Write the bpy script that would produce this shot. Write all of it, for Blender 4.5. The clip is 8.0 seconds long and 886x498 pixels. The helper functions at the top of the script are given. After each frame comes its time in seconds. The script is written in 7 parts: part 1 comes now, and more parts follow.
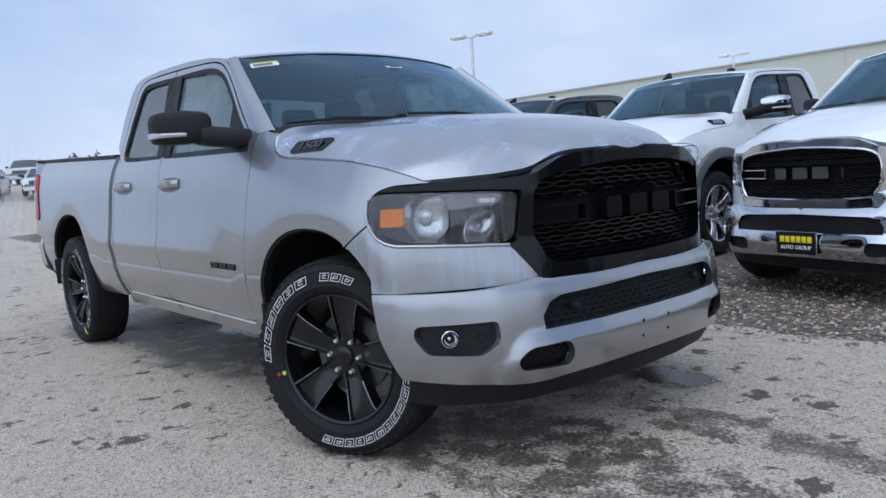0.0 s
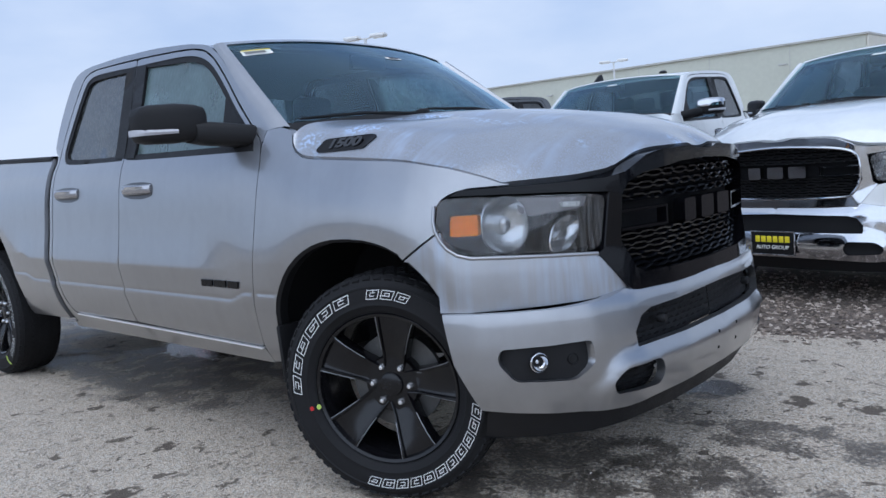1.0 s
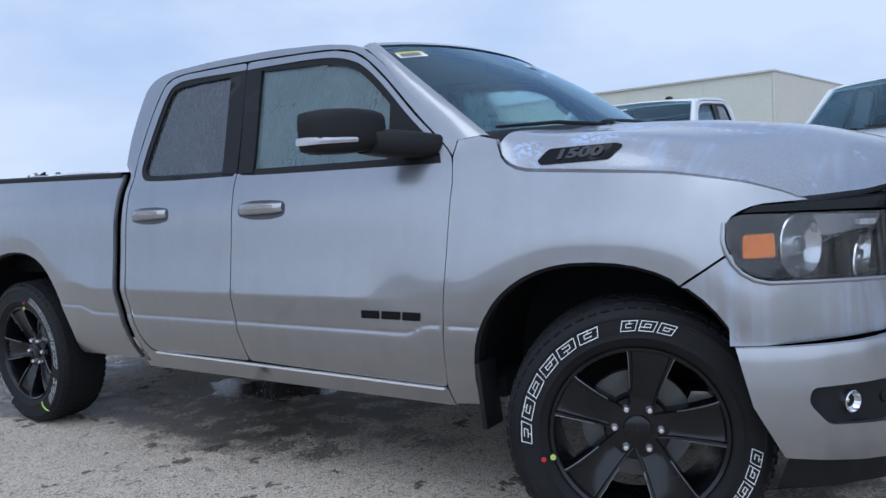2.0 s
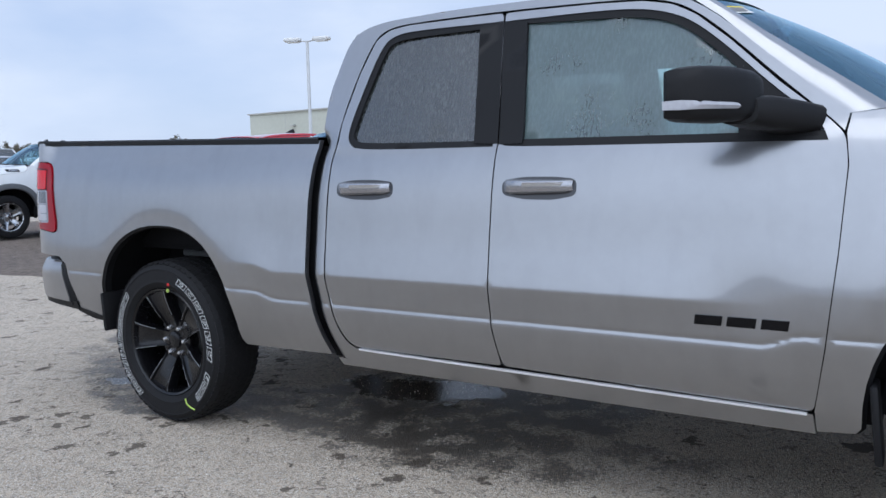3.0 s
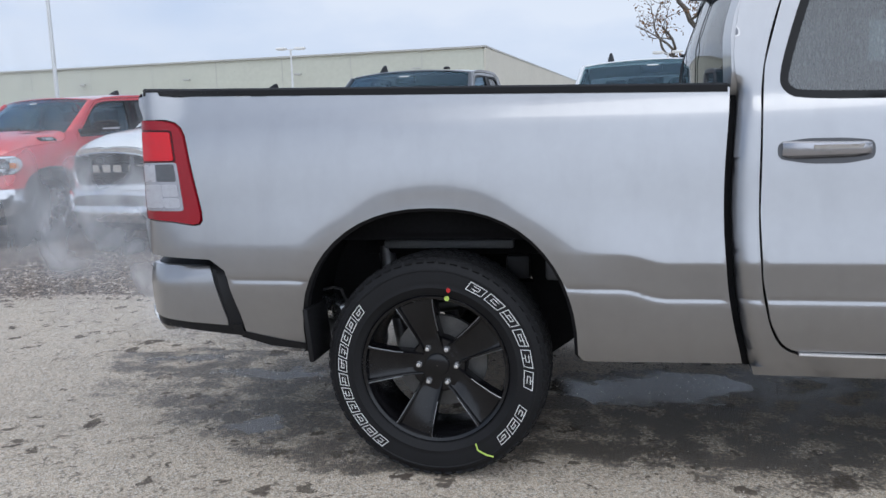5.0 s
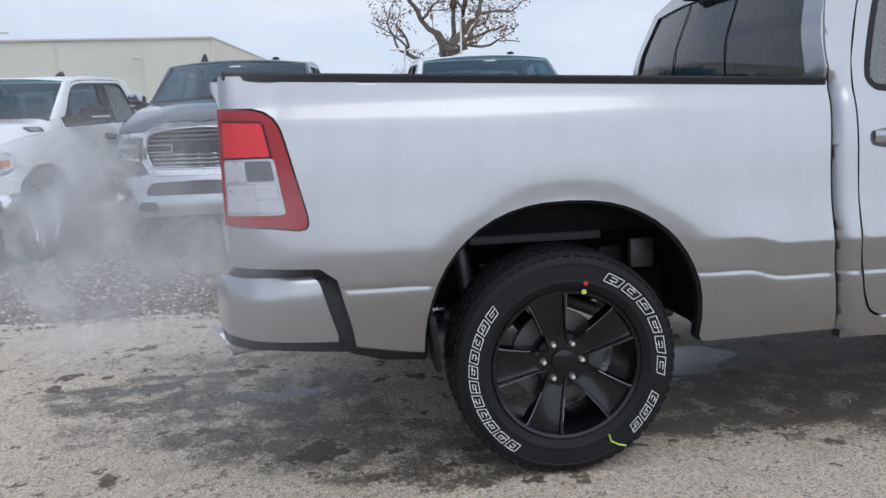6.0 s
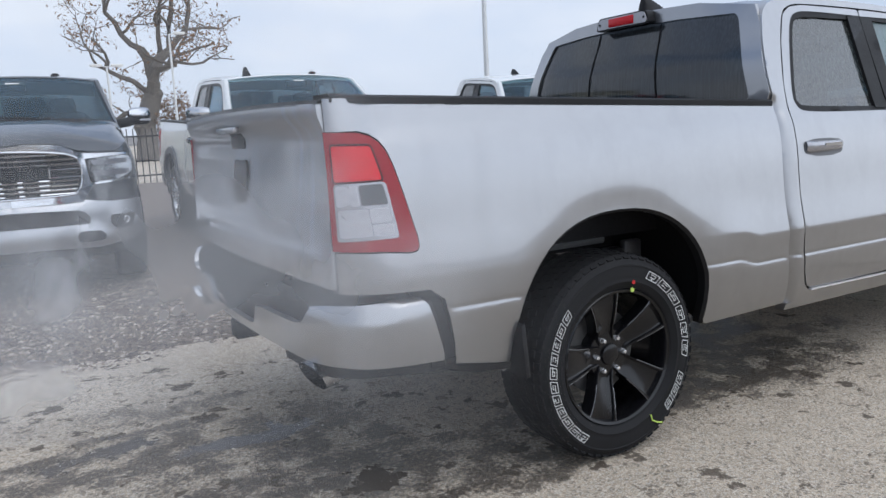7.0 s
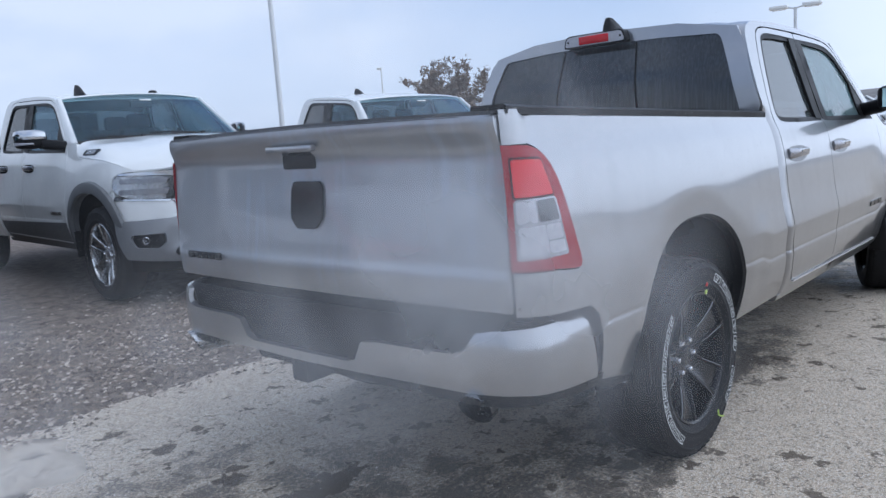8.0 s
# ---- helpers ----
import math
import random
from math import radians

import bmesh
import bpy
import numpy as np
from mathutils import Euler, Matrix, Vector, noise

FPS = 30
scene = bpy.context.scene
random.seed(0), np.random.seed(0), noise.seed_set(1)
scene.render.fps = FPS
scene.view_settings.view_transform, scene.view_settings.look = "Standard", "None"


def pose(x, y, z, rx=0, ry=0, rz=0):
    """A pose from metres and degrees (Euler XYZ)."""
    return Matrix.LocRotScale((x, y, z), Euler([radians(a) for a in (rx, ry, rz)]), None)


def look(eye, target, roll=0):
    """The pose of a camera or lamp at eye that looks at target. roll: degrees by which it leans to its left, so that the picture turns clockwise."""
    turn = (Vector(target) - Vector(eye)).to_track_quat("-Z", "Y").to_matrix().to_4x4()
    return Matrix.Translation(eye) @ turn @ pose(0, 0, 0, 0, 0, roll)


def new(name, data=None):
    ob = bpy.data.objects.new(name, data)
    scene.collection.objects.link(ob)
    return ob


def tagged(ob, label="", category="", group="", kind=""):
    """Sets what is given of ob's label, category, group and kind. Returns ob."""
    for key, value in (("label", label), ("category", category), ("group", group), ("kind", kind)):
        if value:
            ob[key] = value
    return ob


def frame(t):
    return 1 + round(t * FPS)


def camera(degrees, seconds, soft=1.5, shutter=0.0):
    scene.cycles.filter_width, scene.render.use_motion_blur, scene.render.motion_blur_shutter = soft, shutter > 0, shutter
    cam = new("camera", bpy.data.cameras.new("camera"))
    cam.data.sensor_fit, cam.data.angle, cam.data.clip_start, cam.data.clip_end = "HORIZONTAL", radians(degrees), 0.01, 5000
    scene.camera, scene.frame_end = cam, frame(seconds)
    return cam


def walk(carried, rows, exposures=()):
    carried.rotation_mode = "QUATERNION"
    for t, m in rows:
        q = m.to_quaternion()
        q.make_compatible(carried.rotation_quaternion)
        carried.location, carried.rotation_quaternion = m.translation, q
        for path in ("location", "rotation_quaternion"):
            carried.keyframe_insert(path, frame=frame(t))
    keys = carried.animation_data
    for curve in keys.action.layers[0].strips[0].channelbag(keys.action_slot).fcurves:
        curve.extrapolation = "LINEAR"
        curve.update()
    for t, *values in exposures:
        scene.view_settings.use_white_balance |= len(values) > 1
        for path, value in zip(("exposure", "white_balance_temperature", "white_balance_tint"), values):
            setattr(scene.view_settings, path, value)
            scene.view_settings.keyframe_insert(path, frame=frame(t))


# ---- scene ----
cam = camera(60.4, 8.0)
PATH = [
    (0, (2.606, -2.56, 1.13), (1.086, -1.277, 0.922), -3.8),
    (0.5, (2.306, -2.621, 1.137), (0.869, -1.247, 0.918), -4.2),
    (1, (1.902, -2.774, 1.163), (0.596, -1.275, 0.943), -4.1),
    (1.2, (1.697, -2.88, 1.18), (0.456, -1.328, 0.955), -4.3),
    (2.3, (0.507, -3.231, 1.189), (-0.608, -1.577, 1.042), -3.0),
    (2.5, (0.253, -3.299, 1.219), (-0.841, -1.632, 1.07), -2.3),
    (3, (-0.416, -3.381, 1.198), (-1.483, -1.701, 1.002), -1.3),
    (3.5, (-1.054, -3.485, 1.21), (-2.053, -1.772, 0.947), -0.9),
    (4, (-1.694, -3.518, 1.219), (-2.579, -1.748, 0.925), -1.3),
    (4.5, (-2.336, -3.538, 1.216), (-3.035, -1.684, 0.946), -1.1),
    (5, (-2.975, -3.546, 1.222), (-3.391, -1.612, 0.93), -1.8),
    (5.2, (-3.262, -3.535, 1.232), (-3.565, -1.583, 0.919), -1.9),
    (6.3, (-4.721, -3.397, 1.267), (-4.213, -1.492, 0.936), -2.1),
    (6.5, (-4.969, -3.342, 1.283), (-4.315, -1.48, 0.955), -2.2),
    (7, (-5.554, -3.13, 1.312), (-4.573, -1.415, 0.999), -2.9),
    (7.5, (-6.017, -2.714, 1.336), (-4.786, -1.167, 1.036), -3.7),
    (8, (-6.42, -2.259, 1.356), (-4.962, -0.922, 1.062), -4.0),
]
walk(cam, [(t, look(eye, target, roll)) for t, eye, target, roll in PATH],
     exposures=[(0, 0.04, 5650, 10), (2.5, 0.02, 5500, 10), (3.4, 0.17, 6150, 10), (4.0, 0.14, 6400, 10), (5.0, 0.10, 6100, 10), (6.5, 0.15, 6250, 10), (7.2, 0.15, 6200, 10), (8, 0.10, 5700, 10)])

# ---- world and light ----
SUN_ELEV, SUN_ROT = 66.0, 160.0
world = bpy.data.worlds.new("overcast_sky")
scene.world = world
world.use_nodes = True
wn, wl = world.node_tree.nodes, world.node_tree.links
wn.clear()
w_out = wn.new("ShaderNodeOutputWorld")
w_bg = wn.new("ShaderNodeBackground")
w_sky = wn.new("ShaderNodeTexSky")
w_sky.sky_type = "NISHITA"
w_sky.sun_disc = False
w_sky.sun_elevation, w_sky.sun_rotation = radians(SUN_ELEV), radians(SUN_ROT)
w_sky.air_density, w_sky.dust_density = 1.0, 2.0
w_gain = wn.new("ShaderNodeMix")
w_gain.data_type, w_gain.blend_type = "RGBA", "MULTIPLY"
w_gain.inputs[0].default_value = 1.0
w_gain.inputs[7].default_value = (0.14, 0.14, 0.14, 1)
wl.new(w_sky.outputs[0], w_gain.inputs[6])
w_tc = wn.new("ShaderNodeTexCoord")
w_sep = wn.new("ShaderNodeSeparateXYZ")
wl.new(w_tc.outputs["Generated"], w_sep.inputs[0])
w_map = wn.new("ShaderNodeMapping")
w_map.inputs["Scale"].default_value = (1.0, 1.0, 2.6)
wl.new(w_tc.outputs["Generated"], w_map.inputs[0])
w_noise = wn.new("ShaderNodeTexNoise")
w_noise.inputs["Scale"].default_value = 1.7
w_noise.inputs["Detail"].default_value = 6.0
w_noise.inputs["Roughness"].default_value = 0.5
wl.new(w_map.outputs[0], w_noise.inputs["Vector"])
w_cover = wn.new("ShaderNodeValToRGB")
w_cover.color_ramp.elements[0].position, w_cover.color_ramp.elements[0].color = 0.36, (0.55, 0.55, 0.55, 1)
w_cover.color_ramp.elements[1].position, w_cover.color_ramp.elements[1].color = 0.60, (1, 1, 1, 1)
wl.new(w_noise.outputs[0], w_cover.inputs[0])
w_shade = wn.new("ShaderNodeValToRGB")
w_shade.color_ramp.elements[0].position, w_shade.color_ramp.elements[0].color = 0.36, (0.37, 0.50, 0.77, 1)
w_shade.color_ramp.elements[1].position, w_shade.color_ramp.elements[1].color = 0.62, (0.70, 0.76, 0.86, 1)
wl.new(w_noise.outputs[0], w_shade.inputs[0])
w_mix = wn.new("ShaderNodeMix")
w_mix.data_type = "RGBA"
wl.new(w_cover.outputs[0], w_mix.inputs[0])
wl.new(w_gain.outputs[2], w_mix.inputs[6])
wl.new(w_shade.outputs[0], w_mix.inputs[7])
w_up = wn.new("ShaderNodeMapRange")
w_up.inputs["From Min"].default_value, w_up.inputs["From Max"].default_value = 0.0, 0.45
w_up.inputs["To Min"].default_value, w_up.inputs["To Max"].default_value = 0.42, 0.0
wl.new(w_sep.outputs[2], w_up.inputs["Value"])
w_glow = wn.new("ShaderNodeMix")
w_glow.data_type = "RGBA"
w_glow.inputs[7].default_value = (0.86, 0.89, 0.93, 1)
wl.new(w_up.outputs[0], w_glow.inputs[0])
wl.new(w_mix.outputs[2], w_glow.inputs[6])
w_top = wn.new("ShaderNodeMapRange")
w_top.inputs["From Min"].default_value, w_top.inputs["From Max"].default_value = 0.45, 1.0
w_top.inputs["To Min"].default_value, w_top.inputs["To Max"].default_value = 0.0, 0.8
wl.new(w_sep.outputs[2], w_top.inputs["Value"])
w_fin = wn.new("ShaderNodeMix")
w_fin.data_type = "RGBA"
w_fin.inputs[7].default_value = (0.86, 0.92, 1.04, 1)
wl.new(w_top.outputs[0], w_fin.inputs[0])
wl.new(w_glow.outputs[2], w_fin.inputs[6])
# the overcast is brighter and more neutral towards the veiled sun, in the south-east
w_south = wn.new("ShaderNodeMapRange")
w_south.interpolation_type = "SMOOTHSTEP"
w_south.inputs["From Min"].default_value, w_south.inputs["From Max"].default_value = 0.0, -0.92
w_south.inputs["To Min"].default_value, w_south.inputs["To Max"].default_value = 0.0, 0.8
w_side = wn.new("ShaderNodeVectorMath")
w_side.operation = "DOT_PRODUCT"
w_side.inputs[1].default_value = (-0.42, 0.91, 0.0)
wl.new(w_tc.outputs["Generated"], w_side.inputs[0])
wl.new(w_side.outputs["Value"], w_south.inputs["Value"])
w_bright = wn.new("ShaderNodeMix")
w_bright.data_type = "RGBA"
w_bright.inputs[7].default_value = (1.62, 1.72, 1.88, 1)
wl.new(w_south.outputs[0], w_bright.inputs[0])
wl.new(w_fin.outputs[2], w_bright.inputs[6])
wl.new(w_bright.outputs[2], w_bg.inputs[0])
w_bg.inputs[1].default_value = 0.95
wl.new(w_bg.outputs[0], w_out.inputs[0])

sun = new("sun", bpy.data.lights.new("sun", "SUN"))
sun.data.energy, sun.data.angle, sun.data.color = 0.7, radians(45), (1.0, 0.96, 0.90)
_h = math.cos(radians(SUN_ELEV))
sun.matrix_world = look((30 * _h * math.sin(radians(SUN_ROT)), 30 * _h * math.cos(radians(SUN_ROT)), 30 * math.sin(radians(SUN_ELEV))), (0, 0, 0))
scene.view_settings.exposure = 0.0


# ---- materials ----
def mat(name, color, rough=0.5, metal=0.0, coat=0.0, coat_rough=0.05, var=0.0, scale=8.0, bump=0.0, bump_scale=60.0,
        fine=0.0, fine_scale=250.0, rough_var=0.0, spec=0.5, transmission=0.0, ior=1.45, emit=0.0):
    """A principled material with colour mottling at two scales, varied gloss and fine relief, in object space."""
    m = bpy.data.materials.new(name)
    m.use_nodes = True
    n, l = m.node_tree.nodes, m.node_tree.links
    b = n["Principled BSDF"]
    b.inputs["Base Color"].default_value = (*color, 1)
    b.inputs["Roughness"].default_value = rough
    b.inputs["Metallic"].default_value = metal
    b.inputs["Coat Weight"].default_value = coat
    b.inputs["Coat Roughness"].default_value = coat_rough
    b.inputs["Specular IOR Level"].default_value = spec
    b.inputs["Transmission Weight"].default_value = transmission
    b.inputs["IOR"].default_value = ior
    if emit:
        b.inputs["Emission Color"].default_value = (*color, 1)
        b.inputs["Emission Strength"].default_value = emit
    tc = n.new("ShaderNodeTexCoord")
    if var or rough_var:
        t1 = n.new("ShaderNodeTexNoise")
        t1.inputs["Scale"].default_value, t1.inputs["Detail"].default_value = scale, 5
        l.new(tc.outputs["Object"], t1.inputs["Vector"])
        t2 = n.new("ShaderNodeTexNoise")
        t2.inputs["Scale"].default_value, t2.inputs["Detail"].default_value = scale * 14, 3
        l.new(tc.outputs["Object"], t2.inputs["Vector"])
        add = n.new("ShaderNodeMath")
        add.operation = "ADD"
        l.new(t1.outputs[0], add.inputs[0])
        l.new(t2.outputs[0], add.inputs[1])
        rng = n.new("ShaderNodeMapRange")
        rng.inputs["From Min"].default_value, rng.inputs["From Max"].default_value = 0.7, 1.3
        l.new(add.outputs[0], rng.inputs["Value"])
        if var:
            mix = n.new("ShaderNodeMix")
            mix.data_type = "RGBA"
            mix.inputs[6].default_value = (*[c * (1 - var) for c in color], 1)
            mix.inputs[7].default_value = (*[min(1, c * (1 + var)) for c in color], 1)
            l.new(rng.outputs[0], mix.inputs[0])
            l.new(mix.outputs[2], b.inputs["Base Color"])
        if rough_var:
            rr = n.new("ShaderNodeMapRange")
            rr.inputs["To Min"].default_value, rr.inputs["To Max"].default_value = max(0.02, rough - rough_var), min(1, rough + rough_var)
            l.new(rng.outputs[0], rr.inputs["Value"])
            l.new(rr.outputs[0], b.inputs["Roughness"])
    last = None
    for strength, sc in ((bump, bump_scale), (fine, fine_scale)):
        if strength:
            tn = n.new("ShaderNodeTexNoise")
            tn.inputs["Scale"].default_value, tn.inputs["Detail"].default_value = sc, 4
            l.new(tc.outputs["Object"], tn.inputs["Vector"])
            bp = n.new("ShaderNodeBump")
            bp.inputs["Strength"].default_value, bp.inputs["Distance"].default_value = strength, 0.5 / sc
            l.new(tn.outputs[0], bp.inputs["Height"])
            if last:
                l.new(last.outputs[0], bp.inputs["Normal"])
            last = bp
    if last:
        l.new(last.outputs[0], b.inputs["Normal"])
    return m


def clear_glass(name, tint, gloss=0.03, haze=0.0, mist=(0.56, 0.66, 0.70), streak=0.35, ior=1.7, sheen=(1, 1, 1), through_mist=0.75):
    """Car glass as one sheet: tinted see-through body under a glossy skin, with a film of mist."""
    m = bpy.data.materials.new(name)
    m.use_nodes = True
    n, l = m.node_tree.nodes, m.node_tree.links
    n.clear()
    out = n.new("ShaderNodeOutputMaterial")
    tr, gl, mix, fr = n.new("ShaderNodeBsdfTransparent"), n.new("ShaderNodeBsdfGlossy"), n.new("ShaderNodeMixShader"), n.new("ShaderNodeFresnel")
    tr.inputs[0].default_value = (*tint, 1)
    gl.inputs["Roughness"].default_value = gloss
    fr.inputs[0].default_value = ior
    gl.inputs[0].default_value = (*sheen, 1)
    l.new(fr.outputs[0], mix.inputs[0])
    l.new(tr.outputs[0], mix.inputs[1])
    l.new(gl.outputs[0], mix.inputs[2])
    last = mix
    if haze:
        df, tl, both_, mx2 = n.new("ShaderNodeBsdfDiffuse"), n.new("ShaderNodeBsdfTranslucent"), n.new("ShaderNodeMixShader"), n.new("ShaderNodeMixShader")
        tc = n.new("ShaderNodeTexCoord")
        total = None
        for sc, lo, hi, amp in (((4, 4, 3), 0.35, 0.65, 0.25), ((130, 130, 5), 0.42, 0.66, streak), ((260, 260, 260), 0.4, 0.65, 0.06)):
            mp, tn, rp = n.new("ShaderNodeMapping"), n.new("ShaderNodeTexNoise"), n.new("ShaderNodeMapRange")
            mp.inputs["Scale"].default_value = sc
            l.new(tc.outputs["Object"], mp.inputs[0])
            l.new(mp.outputs[0], tn.inputs["Vector"])
            tn.inputs["Scale"].default_value, tn.inputs["Detail"].default_value = 1.0, 4
            rp.inputs["From Min"].default_value, rp.inputs["From Max"].default_value = lo, hi
            rp.inputs["To Min"].default_value, rp.inputs["To Max"].default_value = -haze * amp * 0.5, haze * amp * 0.5
            l.new(tn.outputs[0], rp.inputs["Value"])
            ad = n.new("ShaderNodeMath")
            ad.use_clamp = total is not None and sc[0] == 260
            l.new(rp.outputs[0], ad.inputs[0])
            if total is None:
                ad.inputs[1].default_value = haze
            else:
                l.new(total, ad.inputs[1])
            total = ad.outputs[0]
        df.inputs[0].default_value = (*mist, 1)
        tl.inputs[0].default_value = (*[min(1.0, c * 1.35) for c in mist], 1)
        both_.inputs[0].default_value = through_mist
        l.new(df.outputs[0], both_.inputs[1])
        l.new(tl.outputs[0], both_.inputs[2])
        l.new(total, mx2.inputs[0])
        l.new(mix.outputs[0], mx2.inputs[1])
        l.new(both_.outputs[0], mx2.inputs[2])
        last = mx2
    l.new(last.outputs[0], out.inputs[0])
    return m


def car_paint(name, color, metal=0.0, rough=0.35, coat_rough=0.06, dirt=0.25):
    """Lacquered car paint: metal flake grain, dew-dulled gloss and a thin road film along the lower body."""
    m = mat(name, color, rough, metal, coat=1.0, coat_rough=coat_rough, var=0.03, scale=1.6, fine=0.012, fine_scale=420)
    n, l = m.node_tree.nodes, m.node_tree.links
    b = n["Principled BSDF"]
    b.inputs["Coat IOR"].default_value = 1.75
    src = b.inputs["Base Color"].links[0].from_socket
    tc, tn, mp, rg, mx = n.new("ShaderNodeTexCoord"), n.new("ShaderNodeTexNoise"), n.new("ShaderNodeMapping"), n.new("ShaderNodeMapRange"), n.new("ShaderNodeMix")
    mp.inputs["Scale"].default_value = (9, 9, 2.2)
    l.new(tc.outputs["Object"], mp.inputs[0])
    l.new(mp.outputs[0], tn.inputs["Vector"])
    tn.inputs["Scale"].default_value, tn.inputs["Detail"].default_value = 1.0, 7
    rg.inputs["From Min"].default_value, rg.inputs["From Max"].default_value = 0.5, 0.75
    rg.inputs["To Max"].default_value = dirt
    l.new(tn.outputs[0], rg.inputs["Value"])
    mx.data_type = "RGBA"
    mx.inputs[7].default_value = (*[c * 0.72 for c in color], 1)
    l.new(rg.outputs[0], mx.inputs[0])
    l.new(src, mx.inputs[6])
    l.new(mx.outputs[2], b.inputs["Base Color"])
    return m


SILVER = car_paint("silver_paint", (0.305, 0.308, 0.320), metal=0.93, rough=0.30, coat_rough=0.07)


def dewy_paint(name, src, run=(30, 3.0, 6), film=0.42, frosted=0.95, crisp=0.0):
    """The same paint under dew: fine beads everywhere, and streaks where water ran off and dried pale."""
    m = src.copy()
    m.name = name
    n, l = m.node_tree.nodes, m.node_tree.links
    b = n["Principled BSDF"]
    tc = n.new("ShaderNodeTexCoord")

    def field(scale, lo, hi, detail=4):
        mp, tn, rg = n.new("ShaderNodeMapping"), n.new("ShaderNodeTexNoise"), n.new("ShaderNodeMapRange")
        mp.inputs["Scale"].default_value = scale
        l.new(tc.outputs["Object"], mp.inputs[0])
        l.new(mp.outputs[0], tn.inputs["Vector"])
        tn.inputs["Scale"].default_value, tn.inputs["Detail"].default_value = 1.0, detail
        rg.inputs["From Min"].default_value, rg.inputs["From Max"].default_value = lo, hi
        l.new(tn.outputs[0], rg.inputs["Value"])
        return rg.outputs[0]

    def times(a, c, k=1.0):
        x = n.new("ShaderNodeMath")
        x.operation = "MULTIPLY"
        l.new(a, x.inputs[0])
        l.new(c, x.inputs[1])
        y = n.new("ShaderNodeMath")
        y.operation = "MULTIPLY"
        l.new(x.outputs[0], y.inputs[0])
        y.inputs[1].default_value = k
        return y.outputs[0]
    patch = field((2.6, 3.2, 2.6), 0.42, 0.62)
    streaks = field(run, 0.42, 0.66, 6)
    beads = field((210, 210, 210), 0.46, 0.66, 3)
    frost = times(patch, streaks, frosted)
    if crisp:   # half-melted frost: patches of fine white grains
        grains = times(field((3.4, 5.0, 3.0), 0.55, 0.66), field((60, 60, 60), 0.45, 0.56, 5), crisp)
        both_ = n.new("ShaderNodeMath")
        both_.operation = "MAXIMUM"
        l.new(frost, both_.inputs[0])
        l.new(grains, both_.inputs[1])
        frost = both_.outputs[0]
    mask = n.new("ShaderNodeMath")
    mask.operation = "MAXIMUM"
    l.new(frost, mask.inputs[0])
    thin = n.new("ShaderNodeMath")
    thin.operation = "MULTIPLY"
    thin.inputs[1].default_value = film
    l.new(beads, thin.inputs[0])
    l.new(thin.outputs[0], mask.inputs[1])
    old = b.inputs["Base Color"].links[0].from_socket
    mx = n.new("ShaderNodeMix")
    mx.data_type = "RGBA"
    mx.inputs[7].default_value = (0.40, 0.50, 0.68, 1)
    l.new(mask.outputs[0], mx.inputs[0])
    l.new(old, mx.inputs[6])
    l.new(mx.outputs[2], b.inputs["Base Color"])
    for sock, lo, hi in (("Metallic", 0.88, 0.1), ("Roughness", 0.36, 0.75), ("Coat Weight", 0.8, 0.15)):
        rg = n.new("ShaderNodeMapRange")
        rg.inputs["To Min"].default_value, rg.inputs["To Max"].default_value = lo, hi
        l.new(mask.outputs[0], rg.inputs["Value"])
        l.new(rg.outputs[0], b.inputs[sock])
    return m


SILVERDEW = dewy_paint("dewy_silver_paint", SILVER, (30, 3.0, 6), 0.30, 0.6, 1.0)
SILVERGATE = dewy_paint("water_streaked_silver_paint", SILVER, (4, 24, 2.0), 0.16, 0.25)
SILVERRUN = dewy_paint("water_run_silver_paint", SILVER, (34, 34, 1.4), 0.03, 0.40)
WHITE = car_paint("white_paint", (0.68, 0.69, 0.68), rough=0.4)
RED = car_paint("red_paint", (0.55, 0.02, 0.025), metal=0.1, rough=0.35)
BLACKP = car_paint("dark_paint", (0.018, 0.022, 0.028), metal=0.2, rough=0.3)
BLUEG = car_paint("slate_paint", (0.05, 0.07, 0.09), metal=0.4, rough=0.3)
GLOSSBLACK = mat("gloss_black_plastic", (0.003, 0.003, 0.004), 0.06, spec=0.26, var=0.1, rough_var=0.06, bump=0.02, bump_scale=30)
SATIN = mat("satin_black_plastic", (0.010, 0.010, 0.011), 0.5, spec=0.25, var=0.15, rough_var=0.1, fine=0.2, fine_scale=700)
DARK = mat("dark_underbody", (0.007, 0.007, 0.008), 0.85, spec=0.2, var=0.3, scale=5)
CHROME = mat("chrome", (0.56, 0.57, 0.59), 0.09, metal=1.0, var=0.04, rough_var=0.05)
GREYBUMPER = mat("grey_painted_bumper", (0.20, 0.205, 0.215), 0.42, metal=0.3, coat=0.3, var=0.06, scale=4)
SATINCHROME = mat("satin_silver_bumper", (0.42, 0.43, 0.45), 0.36, metal=0.85, var=0.05, rough_var=0.06)
DULLCHROME = mat("dull_chrome", (0.45, 0.46, 0.475), 0.25, metal=1.0, var=0.05, rough_var=0.08)
GRIPSHADE = mat("painted_grip_well_shade", (0.05, 0.05, 0.055), 0.35, metal=0.6, coat=0.6, var=0.06)
HANDLE = mat("brushed_silver_handle", (0.36, 0.36, 0.38), 0.22, metal=0.9, coat=0.5, var=0.04)
RUBBER = mat("tyre_rubber", (0.012, 0.012, 0.013), 0.65, spec=0.22, var=0.25, scale=9, rough_var=0.1, fine=0.15, fine_scale=300)
LETTER = mat("white_tyre_lettering", (0.74, 0.75, 0.74), 0.6, var=0.12, scale=30)
DISC = mat("dark_disc", (0.12, 0.118, 0.115), 0.5, metal=0.6, var=0.2, scale=20)
